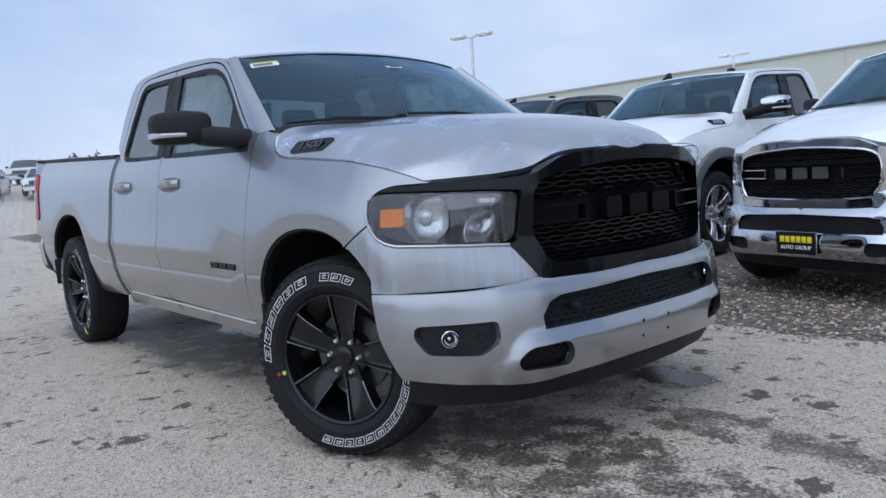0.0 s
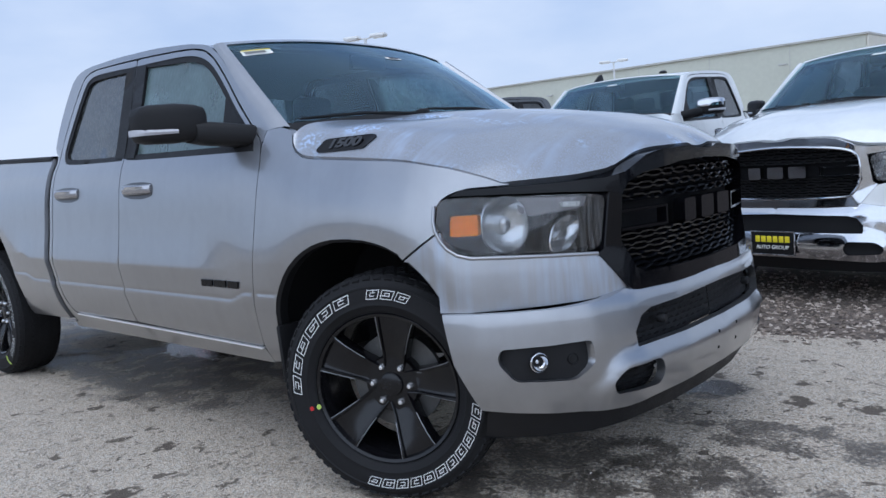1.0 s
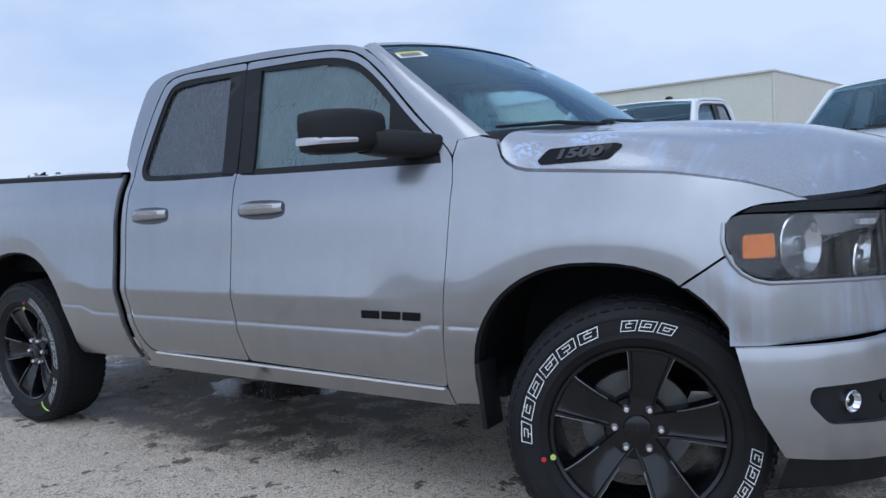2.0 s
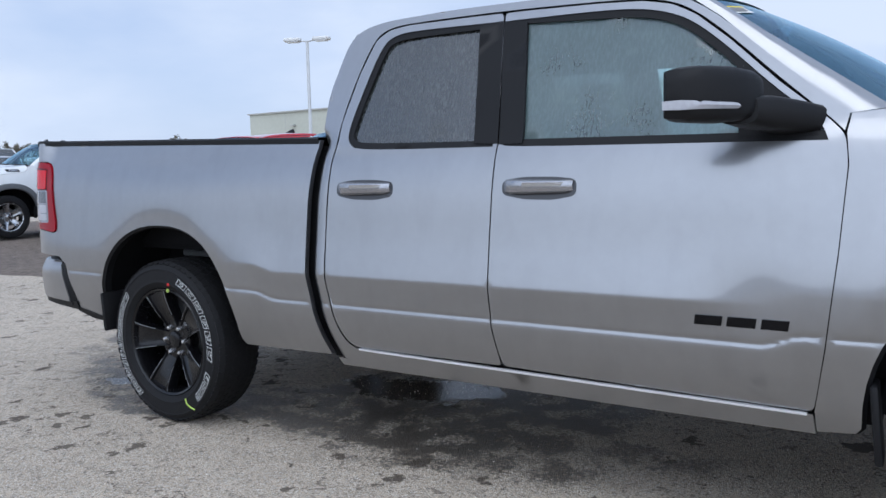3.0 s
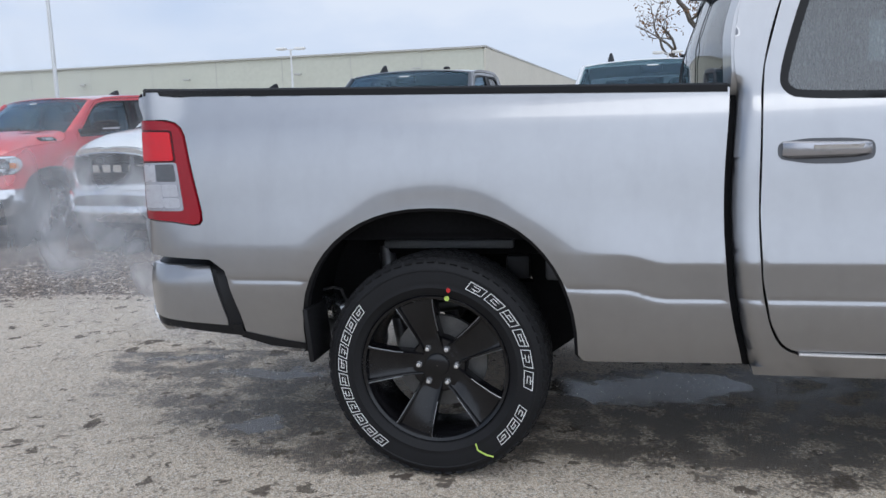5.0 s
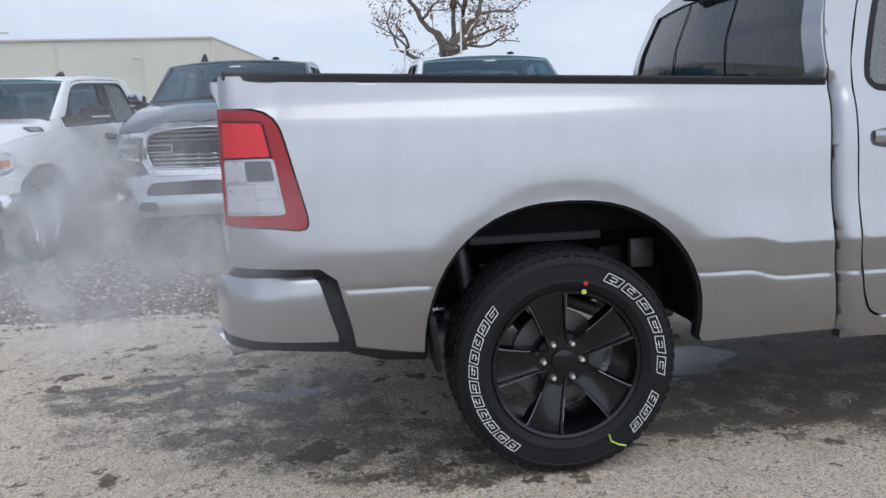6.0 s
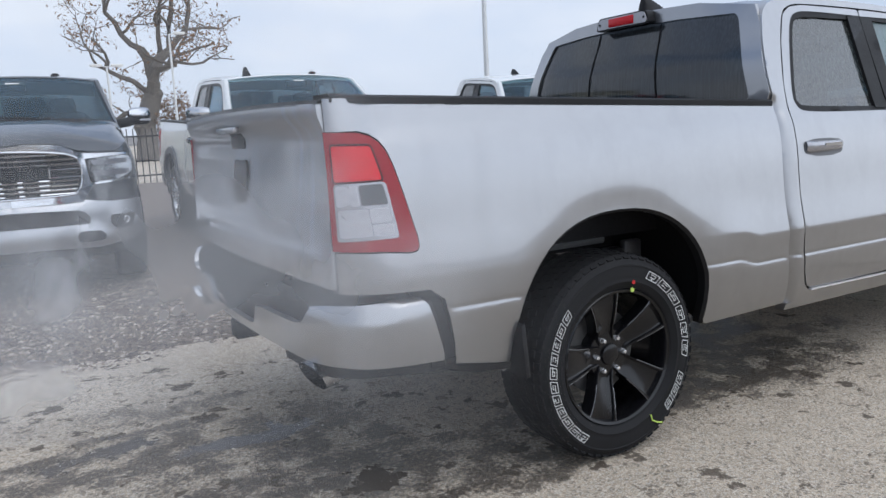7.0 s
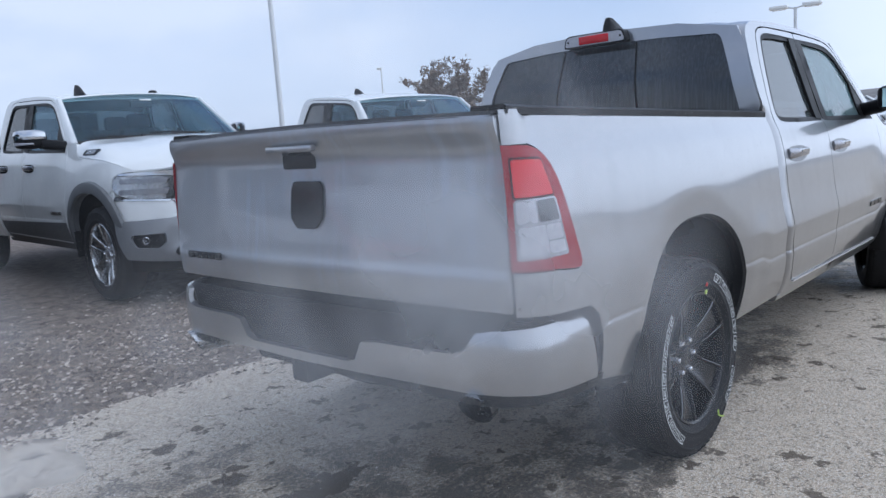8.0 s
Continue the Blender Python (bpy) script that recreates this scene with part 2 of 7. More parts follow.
RIM = mat("satin_black_alloy", (0.005, 0.005, 0.006), 0.20, metal=0.0, spec=0.45, coat=0.0, coat_rough=0.25, var=0.15, rough_var=0.08)
EDGE = mat("pale_edge_highlight", (0.24, 0.24, 0.25), 0.3, metal=0.7, var=0.25, scale=60)
NUT = mat("bright_nut", (0.78, 0.78, 0.79), 0.22, metal=0.8, var=0.05)
REFLECT = mat("bright_reflector", (0.58, 0.59, 0.60), 0.16, metal=0.85, var=0.04, scale=40)
LAMPSILVER = mat("silver_lamp_face", (0.34, 0.34, 0.37), 0.25, metal=0.4, coat=1.0, var=0.1, scale=12)
STEEL = mat("dull_steel", (0.16, 0.16, 0.165), 0.5, metal=0.8, var=0.2, scale=20)
REDLENS = mat("red_lens", (0.25, 0.002, 0.009), 0.15, spec=0.25, coat=0.12, var=0.06)
DEEPRED = mat("deep_red_groove", (0.045, 0.001, 0.003), 0.3, spec=0.2, var=0.06)
BRIGHTRED = mat("bright_red_lens", (0.55, 0.006, 0.014), 0.2, spec=0.25, coat=0.25, var=0.06, scale=30)
WHITELENS = mat("white_reversing_lens", (0.40, 0.40, 0.43), 0.2, coat=0.6, var=0.10, scale=5)
GREYLENS = mat("smoked_reversing_lens", (0.05, 0.052, 0.058), 0.2, coat=1.0, var=0.2, scale=14)
AMBER = mat("amber_marker", (1.0, 0.30, 0.0), 0.5, spec=0.2, var=0.05, scale=40)
SILL = mat("pale_sill_line", (0.78, 0.77, 0.78), 0.35, coat=0.5, var=0.06)
MIRRORLENS = mat("clear_marker_lens", (0.80, 0.80, 0.78), 0.2, coat=1.0, var=0.06)
GLASS = clear_glass("windscreen_glass", (0.76, 0.95, 0.96), 0.02, 0.10, (0.26, 0.52, 0.62), 0.2, 1.55, (0.62, 0.82, 1.0))
SIDEGLASS = clear_glass("misted_side_glass", (0.74, 0.92, 0.91), 0.04, 0.36, (0.46, 0.64, 0.66), 0.15, 1.9, through_mist=0.5)
SLIDERGLASS = clear_glass("dark_slider_glass", (0.03, 0.032, 0.035), 0.05, 0.03, (0.3, 0.32, 0.34), 0.3)
REARDOOR = clear_glass("misted_privacy_glass", (0.10, 0.11, 0.11), 0.05, 0.12, (0.46, 0.50, 0.50), 0.9, 2.0, through_mist=0.4)
PRIVACY = clear_glass("privacy_glass", (0.07, 0.08, 0.085), 0.05, 0.14, (0.40, 0.46, 0.52), 0.5)
LAMPGLASS = clear_glass("lamp_glass", (0.90, 0.91, 0.92), 0.03, 0.09, (0.60, 0.61, 0.62), 2.0, 1.5, through_mist=0.4)
MIRRORGLASS = mat("mirror_glass", (0.85, 0.87, 0.88), 0.02, metal=1.0)
SEAT = mat("black_seat_cloth", (0.02, 0.021, 0.024), 0.85, var=0.2, scale=20, fine=0.2, fine_scale=400)
TRIMGREY = mat("grey_headliner", (0.20, 0.20, 0.20), 0.9, var=0.08, scale=10)
PAPER = mat("white_paper_label", (0.78, 0.78, 0.75), 0.7, var=0.05)
YELLOW = mat("yellow_label", (0.80, 0.66, 0.02), 0.6, var=0.06)
PRINT = mat("dark_print", (0.05, 0.05, 0.06), 0.7)
BADGEGREY = mat("dark_grey_badge_figures", (0.045, 0.046, 0.05), 0.3, metal=0.4, var=0.1)
GREENCHALK = mat("green_chalk", (0.46, 0.60, 0.12), 0.8, var=0.2, scale=60)
REDDOT = mat("red_paint_dot", (0.45, 0.02, 0.02), 0.7)
FLARE = mat("grey_arch_plastic", (0.11, 0.115, 0.12), 0.55, var=0.15, scale=10, fine=0.2, fine_scale=500)


# ---- mesh helpers ----
from mathutils.geometry import delaunay_2d_cdt


def part(name, bm, material, parent, label="", sharp=38):
    """Links a bmesh as one mesh object under a thing or a part."""
    bmesh.ops.recalc_face_normals(bm, faces=bm.faces)
    for f in bm.faces:
        f.smooth = True
    for e in bm.edges:
        if len(e.link_faces) == 2 and e.calc_face_angle(0) > radians(sharp):
            e.smooth = False
    me = bpy.data.meshes.new(name)
    bm.to_mesh(me)
    bm.free()
    for m in (material if isinstance(material, (list, tuple)) else [material]):
        me.materials.append(m)
    ob = new(name, me)
    if parent is not None:
        ob.parent = parent
    if label:
        tagged(ob, label)
    return ob


def thing(name, label, category, group="", m=None):
    ob = new(name)
    ob.empty_display_size = 0.2
    tagged(ob, label, category, group)
    if m is not None:
        ob.matrix_basis = m
    return ob


def flip_y(bm):
    for v in bm.verts:
        v.co.y = -v.co.y
    bmesh.ops.reverse_faces(bm, faces=bm.faces)
    return bm


def box(bm, c, s, bevel=0.0, seg=2, rot=None, mi=0):
    g = bmesh.ops.create_cube(bm, size=1.0)
    vs = g["verts"]
    for v in vs:
        v.co = Vector((v.co.x * s[0], v.co.y * s[1], v.co.z * s[2]))
    fs = {f for v in vs for f in v.link_faces}
    if bevel:
        es = list({e for v in vs for e in v.link_edges})
        r = bmesh.ops.bevel(bm, geom=es, offset=min(bevel, 0.49 * min(s)), segments=seg, profile=0.5, affect="EDGES")
        fs = set(r["faces"]) | {f for f in fs if f.is_valid}
        vs = list({v for f in fs for v in f.verts})
    if rot is not None:
        for v in vs:
            v.co = rot @ v.co
    for v in vs:
        v.co += Vector(c)
    for f in fs:
        f.material_index = mi
    return bm


def one_box(c, s, bevel=0.0, seg=2, rot=None):
    return box(bmesh.new(), c, s, bevel, seg, rot)


def prism(bm, outline, a, b, mi=0):
    """A solid between an outline mapped by a and by b."""
    va, vb = [bm.verts.new(a(*p)) for p in outline], [bm.verts.new(b(*p)) for p in outline]
    n = len(outline)
    fs = [bm.faces.new(va), bm.faces.new(vb[::-1])]
    fs += [bm.faces.new((va[i], vb[i], vb[(i + 1) % n], va[(i + 1) % n])) for i in range(n)]
    for f in fs:
        f.material_index = mi
    return bm


def loft(bm, rows, closed=False, cap=False, mi=0):
    """Quads between rows of points; closed joins each row's ends, cap fills the first and last row."""
    vs = [[bm.verts.new(p) for p in r] for r in rows]
    n = len(vs[0])
    for r0, r1 in zip(vs, vs[1:]):
        for i in range(n if closed else n - 1):
            j = (i + 1) % n
            f = bm.faces.new((r0[i], r0[j], r1[j], r1[i]))
            f.material_index = mi
    if cap:
        bm.faces.new(vs[0][::-1]).material_index = mi
        bm.faces.new(vs[-1]).material_index = mi
    return bm


def tube(bm, pts, radii, n=8, cap=True, mi=0):
    pts = [Vector(p) for p in pts]
    if not isinstance(radii, (list, tuple)):
        radii = [radii] * len(pts)
    rows = []
    up = Vector((0.13, 0.21, 0.97))
    for i, p in enumerate(pts):
        d = (pts[min(i + 1, len(pts) - 1)] - pts[max(i - 1, 0)]).normalized()
        u = d.cross(up)
        u = (u if u.length > 1e-3 else d.cross(Vector((1, 0, 0)))).normalized()
        w = d.cross(u)
        rows.append([p + (u * math.cos(2 * math.pi * k / n) + w * math.sin(2 * math.pi * k / n)) * radii[i] for k in range(n)])
    return loft(bm, rows, closed=True, cap=cap, mi=mi)


def lathe(bm, prof, n=48, c=(0, 0, 0), mi=0, loop=False):
    """Turns a profile of (radius, y) about the y axis through c."""
    rows = [[Vector((c[0] + r * math.cos(2 * math.pi * k / n), c[1] + y, c[2] + r * math.sin(2 * math.pi * k / n))) for k in range(n)] for r, y in prof]
    if loop:
        rows.append(rows[0])
    loft(bm, rows, closed=True, mi=mi)
    if loop:
        bmesh.ops.remove_doubles(bm, verts=bm.verts, dist=1e-5)
    return bm


def inside(px, py, poly):
    """Which of the points lie in the polygon."""
    poly = np.asarray(poly, float)
    res = np.zeros(px.shape, bool)
    x0, y0 = poly[-1]
    for x1, y1 in poly:
        if y0 != y1:
            hit = ((y0 > py) != (y1 > py)) & (px < (x1 - x0) * (py - y0) / (y1 - y0) + x0)
            res ^= hit
        x0, y0 = x1, y1
    return res


def resample(poly, step):
    out = []
    for (x0, y0), (x1, y1) in zip(poly, list(poly[1:]) + [poly[0]]):
        k = max(1, int(math.hypot(x1 - x0, y1 - y0) / step))
        out += [(x0 + (x1 - x0) * i / k, y0 + (y1 - y0) * i / k) for i in range(k)]
    return out


def rounded(poly, r, n=4):
    """A polygon with its corners rounded."""
    out, m = [], len(poly)
    for i in range(m):
        p, a, b = Vector(poly[i]), Vector(poly[i - 1]), Vector(poly[(i + 1) % m])
        d0, d1 = a - p, b - p
        k = min(r, 0.45 * d0.length, 0.45 * d1.length)
        p0, p1 = p + d0.normalized() * k, p + d1.normalized() * k
        for j in range(n + 1):
            t = j / n
            q = p0 * (1 - t) ** 2 + p * 2 * t * (1 - t) + p1 * t ** 2
            out.append((q.x, q.y))
    return out


def sheet(outline, holes, place, step=0.03, thick=0.02, bm=None, mi=0, creased=False):
    """A pressed panel: the outline less its holes, meshed finely and laid on place(u, v, depth), with turned-in edges."""
    bm = bm or bmesh.new()
    loops = [resample(outline, step)] + [resample(h, step * 0.7) for h in holes]
    pts, edges = [], []
    for lp in loops:
        b = len(pts)
        pts += lp
        edges += [(b + i, b + (i + 1) % len(lp)) for i in range(len(lp))]
    arr = np.array(pts)
    us, vs = np.arange(arr[:, 0].min() + step / 2, arr[:, 0].max(), step), np.arange(arr[:, 1].min() + step / 2, arr[:, 1].max(), step)
    gu, gv = [g.ravel() for g in np.meshgrid(us, vs)]
    ok = inside(gu, gv, loops[0])
    for h in loops[1:]:
        ok &= ~inside(gu, gv, h)
    gu, gv = gu[ok], gv[ok]
    ex = np.array([(u, FEATURE(u) + d) for u in np.arange(arr[:, 0].min(), arr[:, 0].max(), step * 0.9) for d in (-0.034, -0.024, -0.018, -0.013, -0.009, -0.005, -0.002, 0.002, 0.007, 0.016, 0.032, 0.090, 0.102, 0.108, 0.1125, 0.117, 0.124, 0.137)]) if creased else np.zeros((0, 2))
    if len(ex):
        keep = inside(ex[:, 0], ex[:, 1], loops[0])
        for h in loops[1:]:
            keep &= ~inside(ex[:, 0], ex[:, 1], h)
        ex = ex[keep]
        over = gv - np.array([FEATURE(u) for u in gu])
        far = (np.abs(over + 0.002) > 0.045) & (np.abs(over - 0.113) > 0.032)
        gu, gv = np.concatenate([gu[far], ex[:, 0]]), np.concatenate([gv[far], ex[:, 1]])
    ok = np.ones(gu.shape, bool)
    if len(gu):
        near = np.min((gu[:, None] - arr[None, :, 0]) ** 2 + (gv[:, None] - arr[None, :, 1]) ** 2, axis=1)
        ok &= near > (min(0.55 * step, 0.006 if creased else 1)) ** 2
    allp = [Vector(p) for p in pts] + [Vector((a, b)) for a, b in zip(gu[ok], gv[ok])]
    co, _, faces, *_ = delaunay_2d_cdt(allp, edges, [], 0, 1e-6)
    cx = np.array([sum(co[i].x for i in f) / len(f) for f in faces])
    cy = np.array([sum(co[i].y for i in f) / len(f) for f in faces])
    keep = inside(cx, cy, loops[0])
    for h in loops[1:]:
        keep &= ~inside(cx, cy, h)
    front = [bm.verts.new(place(p.x, p.y, 0.0)) for p in co]
    made = []
    for f, k in zip(faces, keep):
        if k:
            try:
                made.append(bm.faces.new([front[i] for i in f]))
            except ValueError:
                pass
    if thick:
        rim = [e for f in made for e in f.edges if len(e.link_faces) == 1]
        where = {v: p for v, p in zip(front, co)}
        back = {}
        for e in rim:
            for v in e.verts:
                if v not in back:
                    p = where[v]
                    back[v] = bm.verts.new(place(p.x, p.y, thick))
        for e in rim:
            a, b = e.verts
            made.append(bm.faces.new((b, a, back[a], back[b])))
    for f in made:
        f.material_index = mi
    for v in [v for v in front if not v.link_faces]:
        bm.verts.remove(v)
    return bm


def curve_fn(xs, ys, smooth=0.0):
    """A smoothed table function."""
    xs, ys = np.array(xs, float), np.array(ys, float)
    d = 0.002
    gx = np.arange(xs[0] - 0.3, xs[-1] + 0.3, d)
    gy = np.interp(gx, xs, ys)
    if smooth:
        k = int(3 * smooth / d)
        w = np.exp(-0.5 * (np.arange(-k, k + 1) * d / smooth) ** 2)
        gy = np.convolve(np.pad(gy, k, mode="edge"), w / w.sum(), mode="valid")
    return lambda x: float(np.interp(x, gx, gy))


def sstep(a, b, x):
    t = min(1.0, max(0.0, (x - a) / (b - a)))
    return t * t * (3 - 2 * t)


# ---- the pickup's form ----
# s runs along the flank: it equals x between the corners and follows the body's plan round the nose and the tail.
NOSE = [(0.0, 1.0), (0.2, 0.985), (0.30, 0.96), (0.39, 0.92), (0.47, 0.85), (0.58, 0.75), (0.66, 0.65), (0.72, 0.55), (0.77, 0.30), (0.78, 0.0)]
TAIL = [(-4.30, 1.0), (-4.50, 1.0), (-4.60, 0.990), (-4.66, 0.965), (-4.69, 0.93)]


def arc_table(pts, s0, sign):
    s = [s0]
    for (x0, y0), (x1, y1) in zip(pts, pts[1:]):
        s.append(s[-1] + sign * math.hypot(x1 - x0, y1 - y0))
    return s


_nose = NOSE + [(0.775, -0.2)]
_ns, _ts = arc_table(_nose, 0.0, 1), arc_table(TAIL, -4.30, -1)
_ps = _ts[::-1] + _ns
PLAN_X = curve_fn(_ps, [p[0] for p in TAIL[::-1]] + [p[0] for p in _nose], 0.022)
PLAN_F = curve_fn(_ps, [p[1] for p in TAIL[::-1]] + [p[1] for p in _nose], 0.022)
S_NOSE, S_TAIL = _ns[-2], _ts[-1]
PROFILE = curve_fn([0.38, 0.44, 0.50, 0.56, 0.62, 0.645, 0.656, 0.664, 0.675, 0.682, 0.692, 0.715, 0.74, 0.765, 0.786, 0.792, 0.798, 0.825, 0.86, 0.93, 1.0, 1.06, 1.12, 1.18, 1.24, 1.28, 1.32, 1.56, 1.80, 1.9],
                   [0.915, 0.948, 0.977, 0.997, 1.0095, 1.0134, 1.0141, 1.0134, 1.0100, 1.0128, 1.0142, 1.0170, 1.0206, 1.0244, 1.0272, 1.0277, 1.0272, 1.0228, 1.0168, 1.0052, 0.9966, 0.9906, 0.9840, 0.9745, 0.960, 0.946, 0.925, 0.853, 0.781, 0.75], 0.0025)
SOFTBAND = curve_fn([0.60, 0.692, 0.74, 0.80, 0.86, 0.93, 1.0], [1.0100, 1.0142, 1.0156, 1.0146, 1.0110, 1.0052, 0.9966], 0.006)
REAR_X = -3.569


def crease_shift(s):
    """The lower feature line dips before each wheel."""
    return 0.035 * sstep(-0.82, -0.70, s) + 0.03 * sstep(-2.78, -2.92, s) + 0.02 * sstep(-3.9, -4.1, s)


def FEATURE(s):
    """The height of the lower feature line."""
    return 0.680 + crease_shift(s)


def half_width(s, z):
    c = crease_shift(s) * (1 - sstep(0.80, 0.95, z)) * sstep(0.45, 0.6, z)
    y = PROFILE(z - c)
    if 0.692 < z - c < 0.96:   # the upper line dies out before the rear wheel
        y += (SOFTBAND(z - c) - y) * max(sstep(-2.80, -3.15, s), sstep(-1.12, -0.78, s)) * sstep(0.692, 0.70, z - c)
    for wx, zb, b in ((-0.085, 0.44, 0.49), (-3.565, 0.46, 0.52)):
        r = math.hypot((s - wx) / 0.50, max(0.0, z - zb) / b)
        y += (0.006 * (1 - sstep(1.10, 1.9, r)) - 0.007 * (1 - sstep(0.98, 1.20, r))) * sstep(0.42, 0.60, z)
    y -= 0.05 * sstep(0.98, 1.28, z) * sstep(-0.9, 0.25, s)
    return y


def body(s, z, depth=0.0, side=-1):
    """A point of the body's skin, depth metres under it."""
    f = PLAN_F(s)
    w = half_width(s, z)
    lean = 0.10 * min(0.16, max(0.0, 0.87 - z)) * sstep(0.22, 0.45, s)
    w += lean
    x, y = PLAN_X(s) + lean * sstep(0.4, 0.9, s), f * (1 + (w - 1) * min(1.0, f * f * 1.1) * (1 - 0.75 * sstep(-4.50, -4.70, s)))
    if depth:
        x -= depth * max(0.0, sstep(0.3, 0.75, s)) - depth * sstep(-4.45, -4.7, s)
        y -= depth * (1 - sstep(0.45, 0.8, s)) * (1 - sstep(-4.5, -4.72, s))
    return Vector((x, side * y, z))


def arch(wx, a, zb, b, z0, n=26):
    """The wheel opening, from its rear foot over the top to its front foot, at height z0."""
    pts = []
    for i in range(n + 1):
        t = math.pi * i / n
        c, sn = math.cos(t), math.sin(t)
        pts.append((wx - a * math.copysign(abs(c) ** 0.86, c), zb + b * abs(sn) ** 0.86))
    pts = [p for p in pts if p[1] >= z0]
    return [(pts[0][0] - 0.015, z0)] + pts + [(pts[-1][0] + 0.015, z0)]


F_ARCH = arch(-0.085, 0.465, 0.44, 0.49, 0.42)
R_ARCH = arch(-3.565, 0.50, 0.46, 0.52, 0.44)
F_DOOR = [(-1.695, 0.497), (-0.672, 0.478), (-0.645, 0.67), (-0.618, 0.95), (-0.602, 1.20), (-0.612, 1.285), (-0.66, 1.335), (-0.80, 1.455), (-0.95, 1.60),
          (-1.06, 1.693), (-1.14, 1.738), (-1.24, 1.762), (-1.40, 1.775), (-1.765, 1.792), (-1.722, 1.30), (-1.728, 0.95), (-1.722, 0.66)]
R_DOOR = [(-2.36, 0.497), (-1.700, 0.497), (-1.727, 0.66), (-1.733, 0.95), (-1.727, 1.30), (-1.770, 1.792), (-2.20, 1.800), (-2.30, 1.790), (-2.36, 1.755), (-2.42, 1.62),
          (-2.475, 1.42), (-2.487, 1.25), (-2.495, 0.95), (-2.485, 0.75), (-2.455, 0.60), (-2.42, 0.53), (-2.39, 0.505)]
F_WINDOW = [(-1.68, 1.300), (-0.655, 1.282), (-0.685, 1.318), (-0.82, 1.430), (-0.96, 1.567), (-1.07, 1.660), (-1.15, 1.700), (-1.25, 1.726), (-1.40, 1.738), (-1.735, 1.752), (-1.70, 1.302)]
R_WINDOW = [(-1.752, 1.302), (-1.79, 1.752), (-2.18, 1.762), (-2.27, 1.752), (-2.315, 1.718), (-2.372, 1.56), (-2.425, 1.378), (-2.415, 1.338), (-2.37, 1.312)]


def eased(poly, n=2, limit=48):
    """The polygon with its gentle corners eased into curves; sharp corners stay."""
    for _ in range(n):
        out, m = [], len(poly)
        for i in range(m):
            a, p, b = Vector(poly[i - 1]), Vector(poly[i]), Vector(poly[(i + 1) % m])
            if (p - a).length < 1e-6 or (b - p).length < 1e-6 or (p - a).angle(b - p) > radians(limit):
                out.append(tuple(p))
            else:
                out += [tuple(p.lerp(a, 0.25)), tuple(p.lerp(b, 0.25))]
        poly = out
    return poly


def gap_s(z):
    """Where the slot between cab and bed runs."""
    return float(np.interp(z, _gz, _gs))


_gz = np.linspace(0.42, 1.36, 40)
_gs = np.array([curve_fn([0.42, 0.55, 0.72, 0.90, 1.10, 1.33, 1.36], [-2.500, -2.545, -2.576, -2.590, -2.588, -2.567, -2.563], 0.06)(z) for z in _gz])


def grow(poly, d):
    """The polygon pushed out by about d."""
    c = Vector((sum(p[0] for p in poly), sum(p[1] for p in poly))) / len(poly)
    out, n = [], len(poly)
    area = sum(poly[i][0] * poly[(i + 1) % n][1] - poly[(i + 1) % n][0] * poly[i][1] for i in range(n))
    for i in range(n):
        a, p, b = Vector(poly[i - 1]), Vector(poly[i]), Vector(poly[(i + 1) % n])
        t = (b - a).normalized()
        nrm = Vector((t.y, -t.x)) * (1 if area > 0 else -1)
        out.append(tuple(p + nrm * d))
    return out


def roof_edge(x):
    """The height of the roof rail."""
    return float(np.interp(x, [-2.52, -2.49, -2.43, -2.34, -2.0, -1.6, -1.3, -1.15, -1.05], [1.72, 1.775, 1.812, 1.830, 1.836, 1.824, 1.798, 1.772, 1.735]))


def green_y(z):
    return PROFILE(z)


HOOD_V = [0, 0.08, 0.16, 0.35, 0.6, 0.8, 0.92, 1]
HOOD = {k: curve_fn(HOOD_V, v, 0.03) for k, v in dict(
    xs=[-0.44, -0.415, -0.35, -0.14, 0.15, 0.34, 0.44, 0.475], zs=[1.325, 1.26, 1.222, 1.206, 1.184, 1.148, 1.112, 1.092],
    xc=[-0.40, -0.28, -0.14, 0.12, 0.42, 0.63, 0.735, 0.775], zc=[1.385, 1.388, 1.385, 1.368, 1.322, 1.258, 1.205, 1.176]).items()}
H_BACK = curve_fn([0, 0.3, 0.44, 0.53, 0.66, 0.8, 0.88, 0.93, 0.96, 0.985, 1], [1, 0.985, 0.95, 0.82, 0.78, 0.74, 0.68, 0.58, 0.42, 0.18, 0.0], 0.012)
H_FRONT = curve_fn([0, 0.05, 0.09, 0.13, 0.40, 0.48, 0.60, 0.75, 1], [0.86, 0.86, 1.0, 1.0, 0.93, 0.80, 0.25, 0.08, 0.0], 0.012)
H_MID = curve_fn([0, 0.05, 0.09, 0.13, 0.40, 0.52, 0.62, 0.78, 0.9, 1], [1, 1, 1.0, 1.0, 0.97, 0.84, 0.66, 0.42, 0.22, 0.0], 0.03)


def hood_point(u, v, depth=0.0):
    a = abs(u)
    xs, zs, xc, zc = [HOOD[k](v) for k in ("xs", "zs", "xc", "zc")]
    ys = abs(body(S_OF_X(xs), zs).y) - 0.001
    g = a ** 2.3
    front, mid = sstep(0.80, 1.0, v), sstep(0.3, 0.8, v)
    h = (H_BACK(a) * (1 - mid) + H_MID(a) * mid) * (1 - front) + H_FRONT(a) * front
    return Vector((xc + (xs - xc) * g, math.copysign(ys * a, u), zs + (zc - zs) * h - depth))


_sx = np.linspace(S_TAIL, S_NOSE, 700)
_xx = np.array([PLAN_X(s) for s in _sx])


def S_OF_X(x):
    return float(np.interp(x, _xx, _sx))


